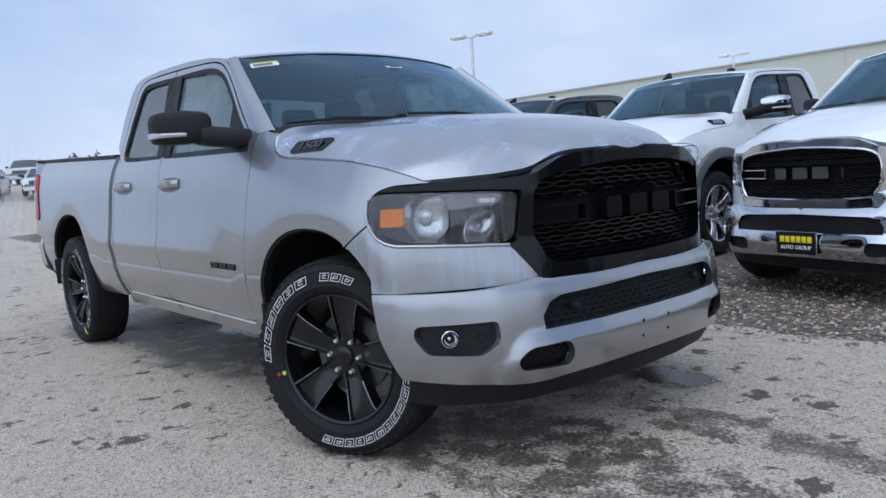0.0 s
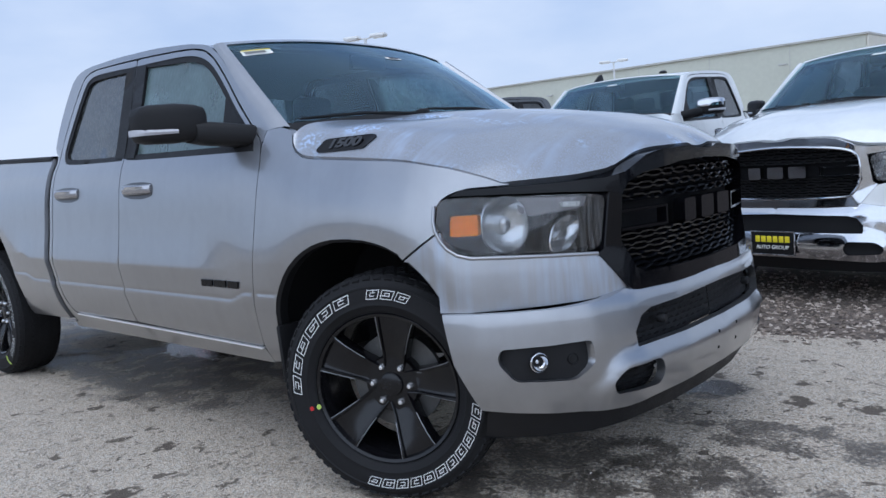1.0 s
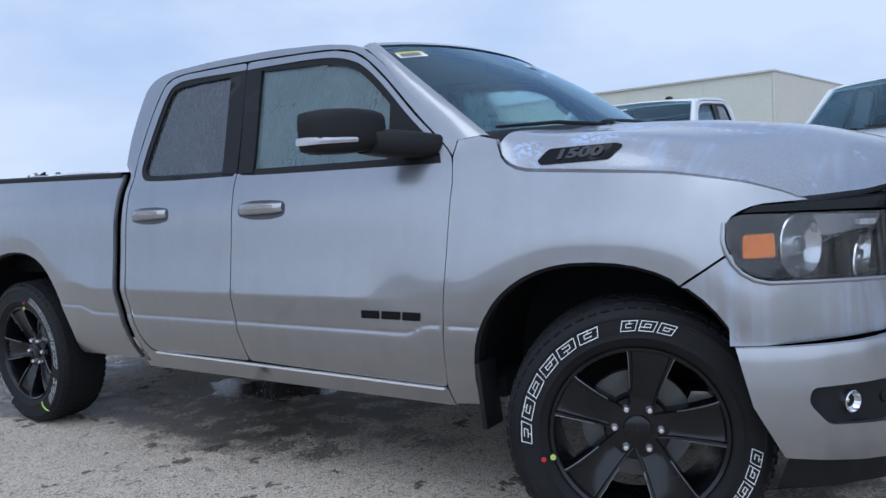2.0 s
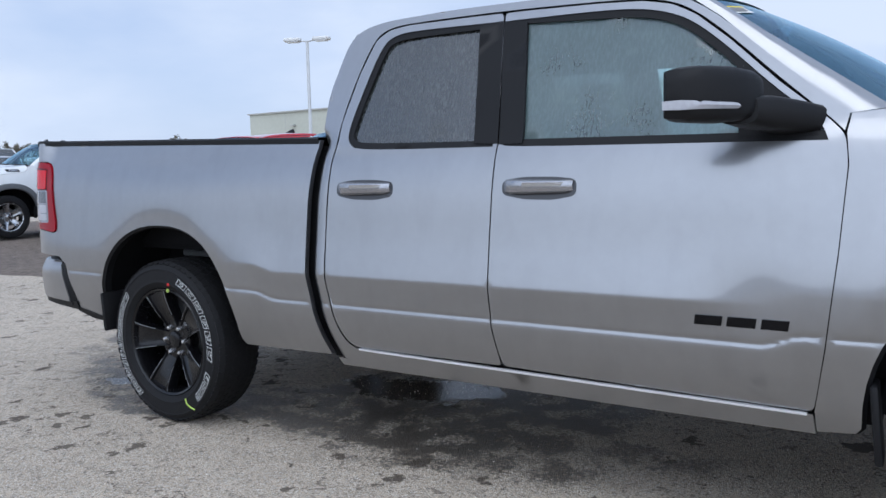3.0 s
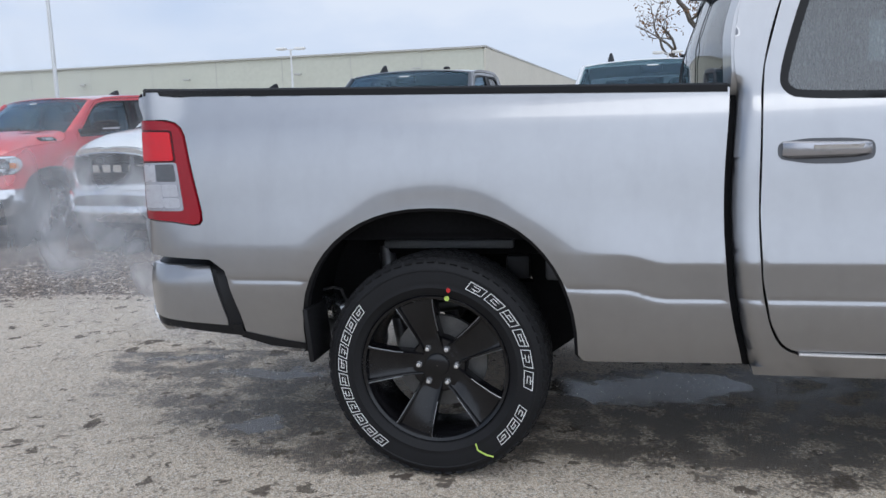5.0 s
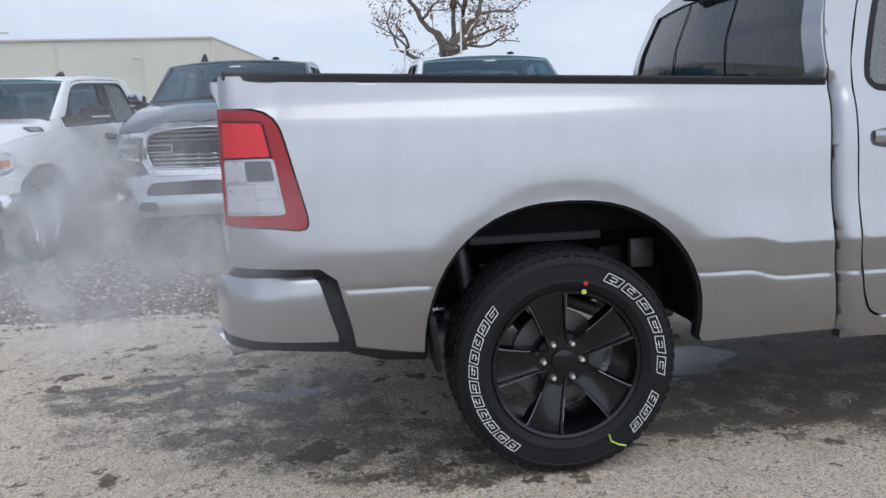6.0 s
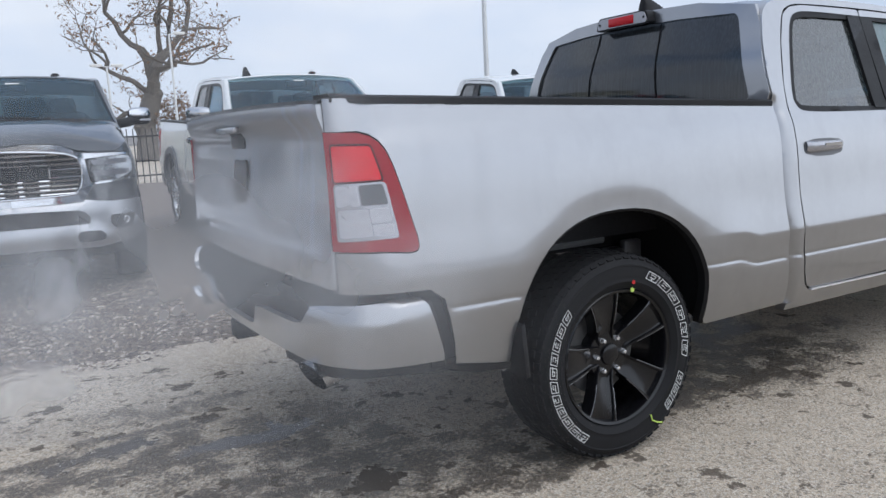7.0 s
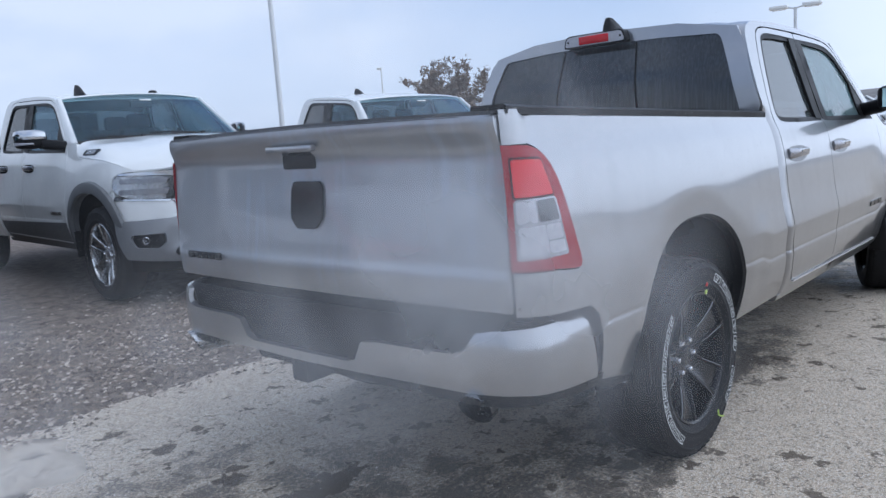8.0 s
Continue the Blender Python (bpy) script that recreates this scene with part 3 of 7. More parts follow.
# front bumper: q runs from the middle outwards
_bp = [(0.845, 0.0), (0.83, 0.30), (0.785, 0.56), (0.72, 0.72), (0.63, 0.84), (0.53, 0.93), (0.44, 0.98), (0.35, 1.005), (0.25, 1.01)]
_bq = arc_table(_bp, 0.0, 1)
BUMP_X, BUMP_Y = curve_fn([-0.3] + _bq, [0.83] + [p[0] for p in _bp], 0.02), curve_fn([-0.3] + _bq, [-0.3] + [p[1] for p in _bp], 0.015)
BUMP_IN = curve_fn([0.32, 0.36, 0.42, 0.48, 0.58, 0.67, 0.70, 0.72, 0.74, 0.76], [0.045, 0.026, 0.008, 0.000, 0.004, 0.015, 0.023, 0.038, 0.07, 0.10], 0.008)


def bumper_point(q, z, depth=0.0, side=-1):
    k = BUMP_IN(z) + depth
    # brow over the mesh opening and chin round the tow openings stand proud
    chin = 0.022 * (1 - sstep(0.0, 0.075, abs(q) - 0.70 + 0.9 * max(0.0, z - 0.42))) * (1 - sstep(0.487, 0.54, z))
    out = sstep(0.75, 1.05, abs(q))
    return Vector((BUMP_X(abs(q)) - (k - chin) * (1 - 0.75 * out), side * (BUMP_Y(abs(q)) - (k * 0.8) * out), z))


def ring_text(bm, centre, r, y, a0, a1, count, h, italic=0.30, lw=0.0026, skip=()):
    """Outlined upright blocks along an arc of the sidewall (angles clockwise from the top, seen from outside on the right side)."""
    for i in range(count):
        if i in skip:
            continue
        am = a0 + (a1 - a0) * (i + 0.5) / count
        hw = abs(a1 - a0) / count * 0.42 * radians(1) * r
        def pt(u, v):
            ang = radians(am) + (u + italic * v) / r
            rr = r + v
            return Vector((centre[0] + rr * math.sin(ang), y, centre[2] + rr * math.cos(ang)))
        # a double-lined block, nicked on one side so that no two neighbours look alike
        nick = (i * 5 + count) % 4
        bars = [(-hw, hw, -h, -h + lw), (-hw, hw, h - lw, h), (-hw, -hw + lw, -h, h), (hw - lw, hw, -h, h)]
        inner = [(-hw * 0.42, hw * 0.42, -h * 0.42, -h * 0.42 + lw), (-hw * 0.42, hw * 0.42, h * 0.42 - lw, h * 0.42), (-hw * 0.42, -hw * 0.42 + lw, -h * 0.42, h * 0.42), (hw * 0.42 - lw, hw * 0.42, -h * 0.42, h * 0.42)]
        cut = [(-hw, hw * 0.42, -h * 0.16 - lw, -h * 0.16), (-hw * 0.42, hw, h * 0.16, h * 0.16 + lw), (-lw / 2, lw / 2, -h, -h * 0.42), (-lw / 2, lw / 2, h * 0.42, h)][nick]
        for u0, u1, v0, v1 in bars + inner[:nick] + inner[nick + 1:] + [cut]:
            bm.faces.new([bm.verts.new(pt(u, v)) for u, v in ((u0, v0), (u1, v0), (u1, v1), (u0, v1))])


SPOKE = ((0.055, 0.040, -0.060), (0.085, 0.043, -0.066), (0.108, 0.045, -0.072), (0.125, 0.047, -0.080), (0.15, 0.051, -0.090), (0.20, 0.061, -0.105), (0.235, 0.069, -0.112), (0.254, 0.076, -0.112))


def wheel(parent, x, side, turn, rim_mat, lettered=True, detail=True, y0=0.872, steer=0.0):
    """Tyre, alloy rim, nuts and brake of one wheel as a part of its vehicle; modelled on the right and mirrored."""
    cz, yc = 0.402, -y0
    n = 72 if detail else 32
    c = (x, yc, cz)

    def put(name, bm, m, par, label=""):
        if side > 0:
            flip_y(bm)
        if steer:
            bmesh.ops.rotate(bm, cent=(x, side * 0.80, 0), matrix=Matrix.Rotation(radians(steer), 3, "Z"), verts=bm.verts)
        return part(name, bm, m, par, label)

    W = 0.138
    prof = [(0.268, 0.105), (0.270, 0.118), (0.278, 0.126), (0.296, 0.133), (0.299, 0.1365), (0.303, 0.1365), (0.306, 0.135), (0.318, W - 0.002), (0.330, W - 0.002), (0.358, 0.1335), (0.361, 0.136), (0.366, 0.135), (0.369, 0.130), (0.378, 0.126), (0.390, 0.118), (0.399, 0.104), (0.4035, 0.085)]
    tread = []
    for g0, g1 in ((0.062, 0.054), (0.026, 0.018), (-0.018, -0.026), (-0.054, -0.062)):
        tread += [(0.4045, g0 + 0.001), (0.395, g0 - 0.001), (0.395, g1 + 0.001), (0.4045, g1 - 0.001)]
    prof = [(r, -y) for r, y in prof] + tread + [(r, y) for r, y in prof[::-1]]
    bm = lathe(bmesh.new(), prof, n, c)
    wh = put("wheel", bm, RUBBER, parent, "black all-terrain tyre with raised sidewall lettering" if lettered else "black tyre")
    if detail:
        bm = bmesh.new()
        for k in range(60):   # tread blocks
            a = 2 * math.pi * k / 60
            for sy in (-1, 1):
                rot = Matrix.Rotation(-a, 3, "Y")
                box(bm, Vector(c) + rot @ Vector((0.3985, sy * 0.088, 0)), (0.010, 0.028, 0.027), 0, rot=rot)
            for sy in (-0.04, 0.0, 0.04):
                rot = Matrix.Rotation(-a - sy, 3, "Y") @ Matrix.Rotation(0.4, 3, "X")
                box(bm, Vector(c) + rot @ Vector((0.4035, 0, 0)) + Vector((0, sy, 0)), (0.008, 0.024, 0.026), 0, rot=rot)
            for sy in (-1, 1):   # lugs that run over the shoulder
                for rr, yy, ln in ((0.387, 0.1165, 0.026),):
                    rot = Matrix.Rotation(-a - (0.02 if sy > 0 else 0), 3, "Y")
                    box(bm, Vector(c) + rot @ Vector((rr, sy * yy, 0)), (0.014, 0.012, ln), 0, rot=rot @ Matrix.Rotation(sy * 0.5, 3, "Z"))
        tagged(put("tread", bm, RUBBER, wh), kind="stuff")
    if lettered:
        yl = yc - W - 0.0015
        for a0, a1, cnt in ((213, 312, 11), (22, 100, 6), (110, 138, 3)):
            bm = bmesh.new()
            ring_text(bm, c, 0.338, yl, a0 + turn, a1 + turn, cnt, 0.0165)
            put("sidewall_lettering", bm, LETTER, wh, "white outlined blocks of lettering")
    # barrel
    bm = lathe(bmesh.new(), [(0.272, -0.118), (0.266, -0.124), (0.256, -0.118), (0.250, -0.10), (0.243, 0.02), (0.248, 0.10), (0.268, 0.115)], n, c)
    put("rim", bm, rim_mat, wh)
    # five broad spokes, each hollowed along its middle
    for k in range(5):
        a = radians(turn * 1.0 - 16 + 72 * k)
        bm = bmesh.new()
        rows = []
        for r, w, y in SPOKE:
            row = []
            for u, dy in ((-1.0, 0.055), (-1.0, 0.008), (-0.94, -0.004), (-0.90, -0.006), (-0.82, -0.005), (-0.76, 0.006), (-0.6, 0.010), (0.6, 0.010), (0.76, 0.006), (0.82, -0.005), (0.90, -0.006), (0.94, -0.004), (1.0, 0.008), (1.0, 0.055)):
                lx, lz = u * w, r
                row.append(Vector((c[0] + lz * math.sin(a) + lx * math.cos(a), yc + y + dy, c[2] + lz * math.cos(a) - lx * math.sin(a))))
            rows.append(row)
        loft(bm, rows, closed=True, cap=True)
        sp = put("spoke", bm, rim_mat, wh)
        if detail:
            for sgn in (-1, 1):   # pale tubes in place of the highlight on the spoke's edges
                edge = [Vector((c[0] + r * math.sin(a) + sgn * 0.955 * w * math.cos(a), yc + y - 0.0035, c[2] + r * math.cos(a) - sgn * 0.955 * w * math.sin(a))) for r, w, y in SPOKE[3:]]
                put("spoke_glint", tube(bmesh.new(), edge, 0.0016, 5), EDGE, sp, "thin pale line in place of an edge highlight")
    bm = lathe(bmesh.new(), [(0.001, -0.075), (0.036, -0.075), (0.041, -0.072), (0.044, -0.062), (0.098, -0.058), (0.104, -0.05), (0.104, 0.0)], 40, c)
    put("hub", bm, rim_mat, wh)
    for k in range(6):
        a = radians(30 + 60 * k + turn)
        cc = (c[0] + 0.070 * math.sin(a), yc - 0.060, c[2] + 0.070 * math.cos(a))
        bm = lathe(bmesh.new(), [(0.001, -0.020), (0.007, -0.019), (0.0105, -0.013), (0.012, 0.004)], 8, cc)
        put("lug_nut", bm, NUT, wh, "bright lug nut")
    bm = lathe(bmesh.new(), [(0.05, -0.005), (0.172, -0.005), (0.172, 0.02), (0.05, 0.02)], 40, c)
    put("brake_disc", bm, DISC, wh, "dark brake disc")
    if detail:
        rot = Matrix.Rotation(radians(turn + 40), 3, "Y")
        bm = one_box(Vector(c) + rot @ Vector((-0.13, 0.0, 0.10)), (0.07, 0.07, 0.16), 0.02, rot=rot @ Matrix.Rotation(radians(-48), 3, "Y"))
        put("brake_caliper", bm, STEEL, wh)
        for ang, rr, m, sz in ((12 + turn, 0.298, REDDOT, 0.008), (12 + turn, 0.268, GREENCHALK, 0.009)):
            a = radians(ang)
            bm = lathe(bmesh.new(), [(0.0005, -0.004), (sz, -0.004), (sz, 0.0)], 10, (c[0] + rr * math.sin(a), yc - 0.134, c[2] + rr * math.cos(a)))
            put("paint_dot", bm, m, wh)
        if x < -1:
            bm = bmesh.new()
            tube(bm, [(c[0] + r * math.sin(radians(al + turn)), yc - W - 0.001 + 0.05 * max(0, r - 0.35), c[2] + r * math.cos(radians(al + turn))) for r, al in ((0.300, 151), (0.325, 152), (0.352, 149), (0.372, 146))], 0.0032, 6)
            put("chalk_mark", bm, GREENCHALK, wh)
    return wh


def pickup(spec, m=None):
    """A full-size pickup on its four wheels, front axle at the origin, nose towards +x."""
    st = spec.get("step", 0.035)
    paint, hi = spec["paint"], spec.get("main", False)
    T = thing("pickup_truck", spec["label"], "pickup truck", spec.get("group", ""), m)

    def both(name, make, material, label="", par=None, sharp=38):
        obs = []
        for side in (-1, 1):
            bm = make()
            if side > 0:
                flip_y(bm)
            obs.append(part(name, bm, material, par[side] if par else T, label, sharp))
        return {-1: obs[0], 1: obs[1]}

    # doors with their glass
    fd = both("front_door", lambda: sheet(eased(rounded(F_DOOR, 0.02, 2), 1), [eased(grow(F_WINDOW, 0.012))], body, st, creased=True), paint)
    rd = both("rear_door", lambda: sheet(eased(rounded(R_DOOR, 0.02, 2), 1), [eased(grow(R_WINDOW, 0.012))], body, st, creased=True), paint)
    both("window_seal", lambda: sheet(eased(grow(F_WINDOW, 0.014)), [eased(grow(F_WINDOW, -0.016))], lambda a, b, d: body(a, b, d + 0.004), 0.05, 0.02), SATIN, par=fd)
    both("window_seal", lambda: sheet(eased(grow(R_WINDOW, 0.014)), [eased(grow(R_WINDOW, -0.016))], lambda a, b, d: body(a, b, d + 0.004), 0.05, 0.02), SATIN, par=rd)
    both("window_pane", lambda: sheet(grow(F_WINDOW, 0.004), [], lambda a, b, d: body(a, b, d + 0.016), 0.07, 0), spec.get("side_glass", SIDEGLASS), "misted side window", par=fd)
    both("window_pane", lambda: sheet(grow(R_WINDOW, 0.004), [], lambda a, b, d: body(a, b, d + 0.016), 0.07, 0), REARDOOR if hi else PRIVACY, "dark tinted side window", par=rd)
    both("pillar_trim", lambda: sheet([(-1.627, 1.300), (-1.668, 1.747), (-1.7655, 1.760), (-1.7225, 1.300)], [], lambda a, b, d: body(a, b, d - 0.001), 0.06, 0.015), SATIN, par=fd)
    both("pillar_trim", lambda: sheet([(-1.7265, 1.302), (-1.7690, 1.762), (-1.868, 1.757), (-1.827, 1.308)], [], lambda a, b, d: body(a, b, d - 0.001), 0.06, 0.015), SATIN, par=rd)
    both("quarter_trim", lambda: sheet([(-0.68, 1.288), (-0.90, 1.288), (-0.925, 1.53), (-0.83, 1.435), (-0.70, 1.325)], [], lambda a, b, d: body(a, b, d + 0.003), 0.05, 0.015), SATIN, par=fd)
    # thin strip along the foot of the doors, near-white on the main truck
    both("door_foot_strip", lambda: sheet([(-2.36, 0.4850), (-2.36, 0.4930), (-0.69, 0.4730), (-0.69, 0.4650)], [], lambda a, b, d: body(a, b, d - 0.010), 0.08, 0.02), SILL if hi else paint, "bright sill line")

    def handle(cx):
        bm = bmesh.new()
        w = 0.128
        rows = []
        for t in np.linspace(-1, 1, 13):
            e = (1 - abs(t) ** 5)
            px, hz = cx + t * w, 0.021 + 0.005 * (1 - t) / 2
            yb = body(px, 1.145).y
            yo = yb - 0.030 * e - 0.006
            rows.append([Vector((px, yo + 0.012, 1.148 + hz)), Vector((px, yo, 1.148 + hz * 0.8)), Vector((px, yo - 0.004, 1.148 + 0.004)), Vector((px, yo, 1.148 - hz * 0.7)), Vector((px, yo + 0.012, 1.148 - hz)), Vector((px, yb + 0.01, 1.148 - hz * 0.6)), Vector((px, yb + 0.01, 1.148 + hz * 0.6))])
        return loft(bm, rows, closed=True, cap=True)
    def handle_highlight(cx):
        return loft(bmesh.new(), [[Vector((cx + t, body(cx + t, 1.145).y - 0.0415 * (1 - abs(t / 0.128) ** 5) - 0.0005, 1.148 + z)) for z in (0.014, 0.011, 0.004, 0.001)] for t in np.linspace(-0.045, 0.112, 9)])
    for cx, par in ((-1.55, fd), (-2.31, rd)):
        both("door_handle", lambda: handle(cx + 0.005), spec.get("handle", HANDLE), "grey metallic pull handle", par=par)
        # a bright strip on the grip draws its highlight
        if hi:
            both("handle_highlight", lambda: handle_highlight(cx + 0.005), CHROME, "bright strip in place of a highlight", par=par)
        # flat dark sheet: the shade of the grip well, put into its colour
        both("handle_recess", lambda: sheet(rounded([(cx - 0.136, 1.120), (cx - 0.05, 1.104), (cx + 0.06, 1.102), (cx + 0.144, 1.116), (cx + 0.144, 1.172), (cx + 0.06, 1.181), (cx - 0.05, 1.182), (cx - 0.136, 1.171)], 0.022, 4), [], lambda a, b, d: body(a, b, d - 0.0015), 0.04, 0.006), GRIPSHADE if hi else DARK, par=par)

    both("frame_lining", lambda: sheet([p for p in F_DOOR if p[1] > 1.19] + [(-1.725, 1.20)], [eased(grow(F_WINDOW, 0.004))], lambda a, b, d: body(a, b, d + 0.034), 0.09, 0), SEAT, par=fd)
    both("frame_lining", lambda: sheet([(-1.73, 1.20)] + [p for p in R_DOOR if p[1] > 1.19], [eased(grow(R_WINDOW, 0.004))], lambda a, b, d: body(a, b, d + 0.034), 0.09, 0), SEAT, par=rd)
    # cab sides, sill, roof, pillars
    roof_line = [(x, roof_edge(x)) for x in (-1.09, -1.15, -1.22, -1.3, -1.45, -1.6, -1.8, -2.0, -2.2, -2.3, -2.38, -2.44, -2.475, -2.50)]
    cab = [(-0.605, 1.345), (-0.70, 1.425), (-0.85, 1.555), (-0.98, 1.675)] + roof_line + [
        (-2.518, 1.715), (-2.550, 1.61), (-2.572, 1.45)] + [(gap_s(z) + 0.012, z) for z in np.linspace(1.345, 0.435, 30)] + [(-2.36, 0.43), (-2.36, 0.485),
        (-2.395, 0.497), (-2.428, 0.525), (-2.462, 0.595), (-2.492, 0.745), (-2.502, 0.95), (-2.494, 1.25), (-2.482, 1.425), (-2.427, 1.625), (-2.366, 1.765), (-2.303, 1.798), (-2.20, 1.808),
        (-1.765, 1.800), (-1.40, 1.783), (-1.235, 1.770), (-1.135, 1.746), (-1.055, 1.70), (-0.945, 1.608), (-0.795, 1.463), (-0.657, 1.340), (-0.615, 1.296)]
    def cab_skin(a, b, d, side=-1):
        k = max(0.0, 1 - (a - gap_s(b) - 0.012) / 0.05) if b < 1.40 else 0.0
        return body(a, b, d + 0.032 * k ** 2.2 * (1 - sstep(1.33, 1.40, b)), side)
    both("cab_side", lambda: sheet(eased(cab), [], cab_skin, st * 0.6 if hi else st, 0.055, creased=True), paint)
    both("sill_panel", lambda: sheet([(gap_s(0.42) + 0.02, 0.40), (gap_s(0.435) + 0.012, 0.435), (-2.36, 0.43), (-2.36, 0.487), (-0.675, 0.468), (-0.67, 0.40)], [], body, 0.06, 0.05), spec.get("lower", paint))

    both("slot_seal", lambda: sheet([(gap_s(z) - 0.06, z) for z in np.linspace(0.42, 1.33, 16)] + [(gap_s(z) + 0.06, z) for z in np.linspace(1.33, 0.42, 16)], [], lambda a, b, d: body(a, b, d + 0.06), 0.06, 0), DARK)
    both("door_jamb", lambda: sheet(grow(F_DOOR, 0.012), [grow(F_DOOR, -0.03)], lambda a, b, d: body(a, b, d + 0.027), 0.06, 0), DARK)
    both("door_jamb", lambda: sheet(grow(R_DOOR, 0.012), [grow(R_DOOR, -0.03)], lambda a, b, d: body(a, b, d + 0.027), 0.06, 0), DARK)

    if spec.get("cladding"):
        both("lower_cladding", lambda: sheet([(-2.40, 0.44), (-2.47, 0.62), (-0.66, 0.655), (-0.68, 0.44)], [], lambda a, b, d: body(a, b, d - 0.004), 0.08, 0.01), FLARE, "grey lower door panel")

    def roof_bm():
        bm, rows = bmesh.new(), []
        for x in np.linspace(-1.06, -2.505, 26):
            ze = roof_edge(x) - 0.002
            ye = green_y(ze) - 0.002
            rows.append([Vector((x + 0.10 * (1 - sstep(-1.06, -1.35, x)) * (1 - a * a), a * ye, ze + (0.014 + 0.024 * sstep(-1.1, -2.3, x)) * (1 - abs(a) ** 2.6) - 0.006 * math.exp(-((abs(a) - 0.84) / 0.05) ** 2))) for a in np.linspace(-1, 1, 41)])
        return loft(bm, rows)
    part("roof", roof_bm(), SILVERDEW if hi else paint, T)
    # windscreen and its pillars
    def screen(u, v):
        a = abs(u)
        base = Vector((-0.30 - 0.21 * a ** 2.2, u * 0.868, 1.375 - 0.03 * a * a))
        head = Vector((-0.965 - 0.105 * a ** 2, u * 0.742, 1.794 - 0.036 * a ** 2.4))
        p = base.lerp(head, v)
        p.z += 0.028 * math.sin(math.pi * v) * (1 - a ** 3)
        return p
    bm = loft(bmesh.new(), [[screen(u, v) for u in np.linspace(-1, 1, 25)] for v in np.linspace(0, 1, 11)])
    part("windscreen", bm, GLASS, T, "clear windscreen beaded with moisture")
    def pillar():
        bm, rows = bmesh.new(), []
        outer = [(-0.605, 1.345), (-0.70, 1.425), (-0.85, 1.555), (-0.98, 1.675), (-1.09, 1.758)]
        for i, t in enumerate(np.linspace(0, 1, 5)):
            o = body(*outer[i])
            w = screen(-1.0, t)
            w2 = w + Vector((0.02, -0.012, 0.006))
            rows.append([o, o.lerp(w2, 0.35) + Vector((0.012, -0.008, 0.004)), o.lerp(w2, 0.75) + Vector((0.008, -0.002, 0.006)), w2, w + Vector((-0.01, 0.01, -0.01))])
        return loft(bm, rows)
    both("windscreen_pillar", pillar, paint)
    bm = bmesh.new()
    rows = [[screen(u, 1.0) + Vector((0.004, 0, 0.004)), screen(u, 1.0) + Vector((-0.03, 0, 0.018)), Vector((-1.10 + 0.06 * (1 - u * u), u * 0.765, roof_edge(-1.09) + 0.016 * (1 - abs(u) ** 2.6) + 0.002))] for u in np.linspace(-1, 1, 25)]
    loft(bm, rows)
    part("roof_front_edge", bm, SILVERDEW if hi else paint, T)
    bm = loft(bmesh.new(), [[screen(u, v) + Vector((0.003, 0, 0.003)) for v in (-0.10, -0.02, 0.045)] for u in np.linspace(-1, 1, 25)])
    part("cowl", bm, SATIN, T, "black plastic cowl under the windscreen")

    # rear of the cab: frame with window
    def cab_back(u, z, d=0.0):
        return Vector((-2.575 - 0.055 * (1 - u * u) + 0.085 * sstep(1.5, 1.85, z) + d, u * (green_y(z) - 0.006 - 0.12 * (1 - sstep(1.29, 1.37, z))), z))
    bw = [(-0.885, 1.365), (0.885, 1.365), (0.885, 1.60), (0.865, 1.745), (0.845, 1.772), (0.45, 1.788), (0.0, 1.793), (-0.45, 1.788), (-0.845, 1.772), (-0.865, 1.745), (-0.885, 1.60)]
    bm = sheet([(-1, 0.5), (1, 0.5), (1, 1.70), (0.97, 1.80), (0.6, 1.85), (0, 1.866), (-0.6, 1.85), (-0.97, 1.80), (-1, 1.70)], [rounded(bw, 0.03)], cab_back, 0.06, 0.02)
    part("cab_back", bm, paint, T)
    rw = part("rear_window", sheet(bw, [], lambda a, b, d: cab_back(a, b, 0.012), 0.08, 0), PRIVACY, T, "dark tinted rear window with a sliding pane")
    for u in (-0.29, 0.29):
        part("slider_frame", loft(bmesh.new(), [[cab_back(u - 0.006, z, 0.009), cab_back(u, z, 0.006), cab_back(u + 0.006, z, 0.009)] for z in np.linspace(1.365, 1.785, 6)]), DARK, rw)
    part("slider_pane", sheet([(-0.28, 1.38), (0.28, 1.38), (0.28, 1.70), (-0.28, 1.70)], [], lambda a, b, d: cab_back(a, b, 0.020), 0.08, 0), SLIDERGLASS, rw, "darker sliding centre pane")
    bm = bmesh.new()
    prism(bm, rounded([(-0.20, -0.034), (0.20, -0.034), (0.178, 0.036), (-0.178, 0.036)], 0.022, 3), lambda a, b: Vector((-2.598, a, 1.825 + b)), lambda a, b: Vector((-2.52, a, 1.825 + b)))
    bl = part("brake_light", bm, SATIN, T, "high brake light over the rear window")
    bm = bmesh.new()
    prism(bm, rounded([(-0.188, -0.026), (0.188, -0.026), (0.168, 0.029), (-0.168, 0.029)], 0.018, 3), lambda a, b: Vector((-2.604, a, 1.825 + b)), lambda a, b: Vector((-2.58, a, 1.825 + b)))
    part("cargo_lens", bm, WHITELENS, bl, "clear cargo lamp lens")
    part("brake_lens", one_box((-2.605, 0, 1.826), (0.012, 0.185, 0.044), 0.005), BRIGHTRED, bl, "bright red lens")
    for sy in (-1, 1):
        part("screw", one_box((-2.605, sy * 0.164, 1.826), (0.008, 0.012, 0.012), 0.004), SATIN, bl)
    fx, fy, fk = (1.03, -0.45, 1.35) if spec.get("roof_lamps") else (0.0, 0.0, 1.0)
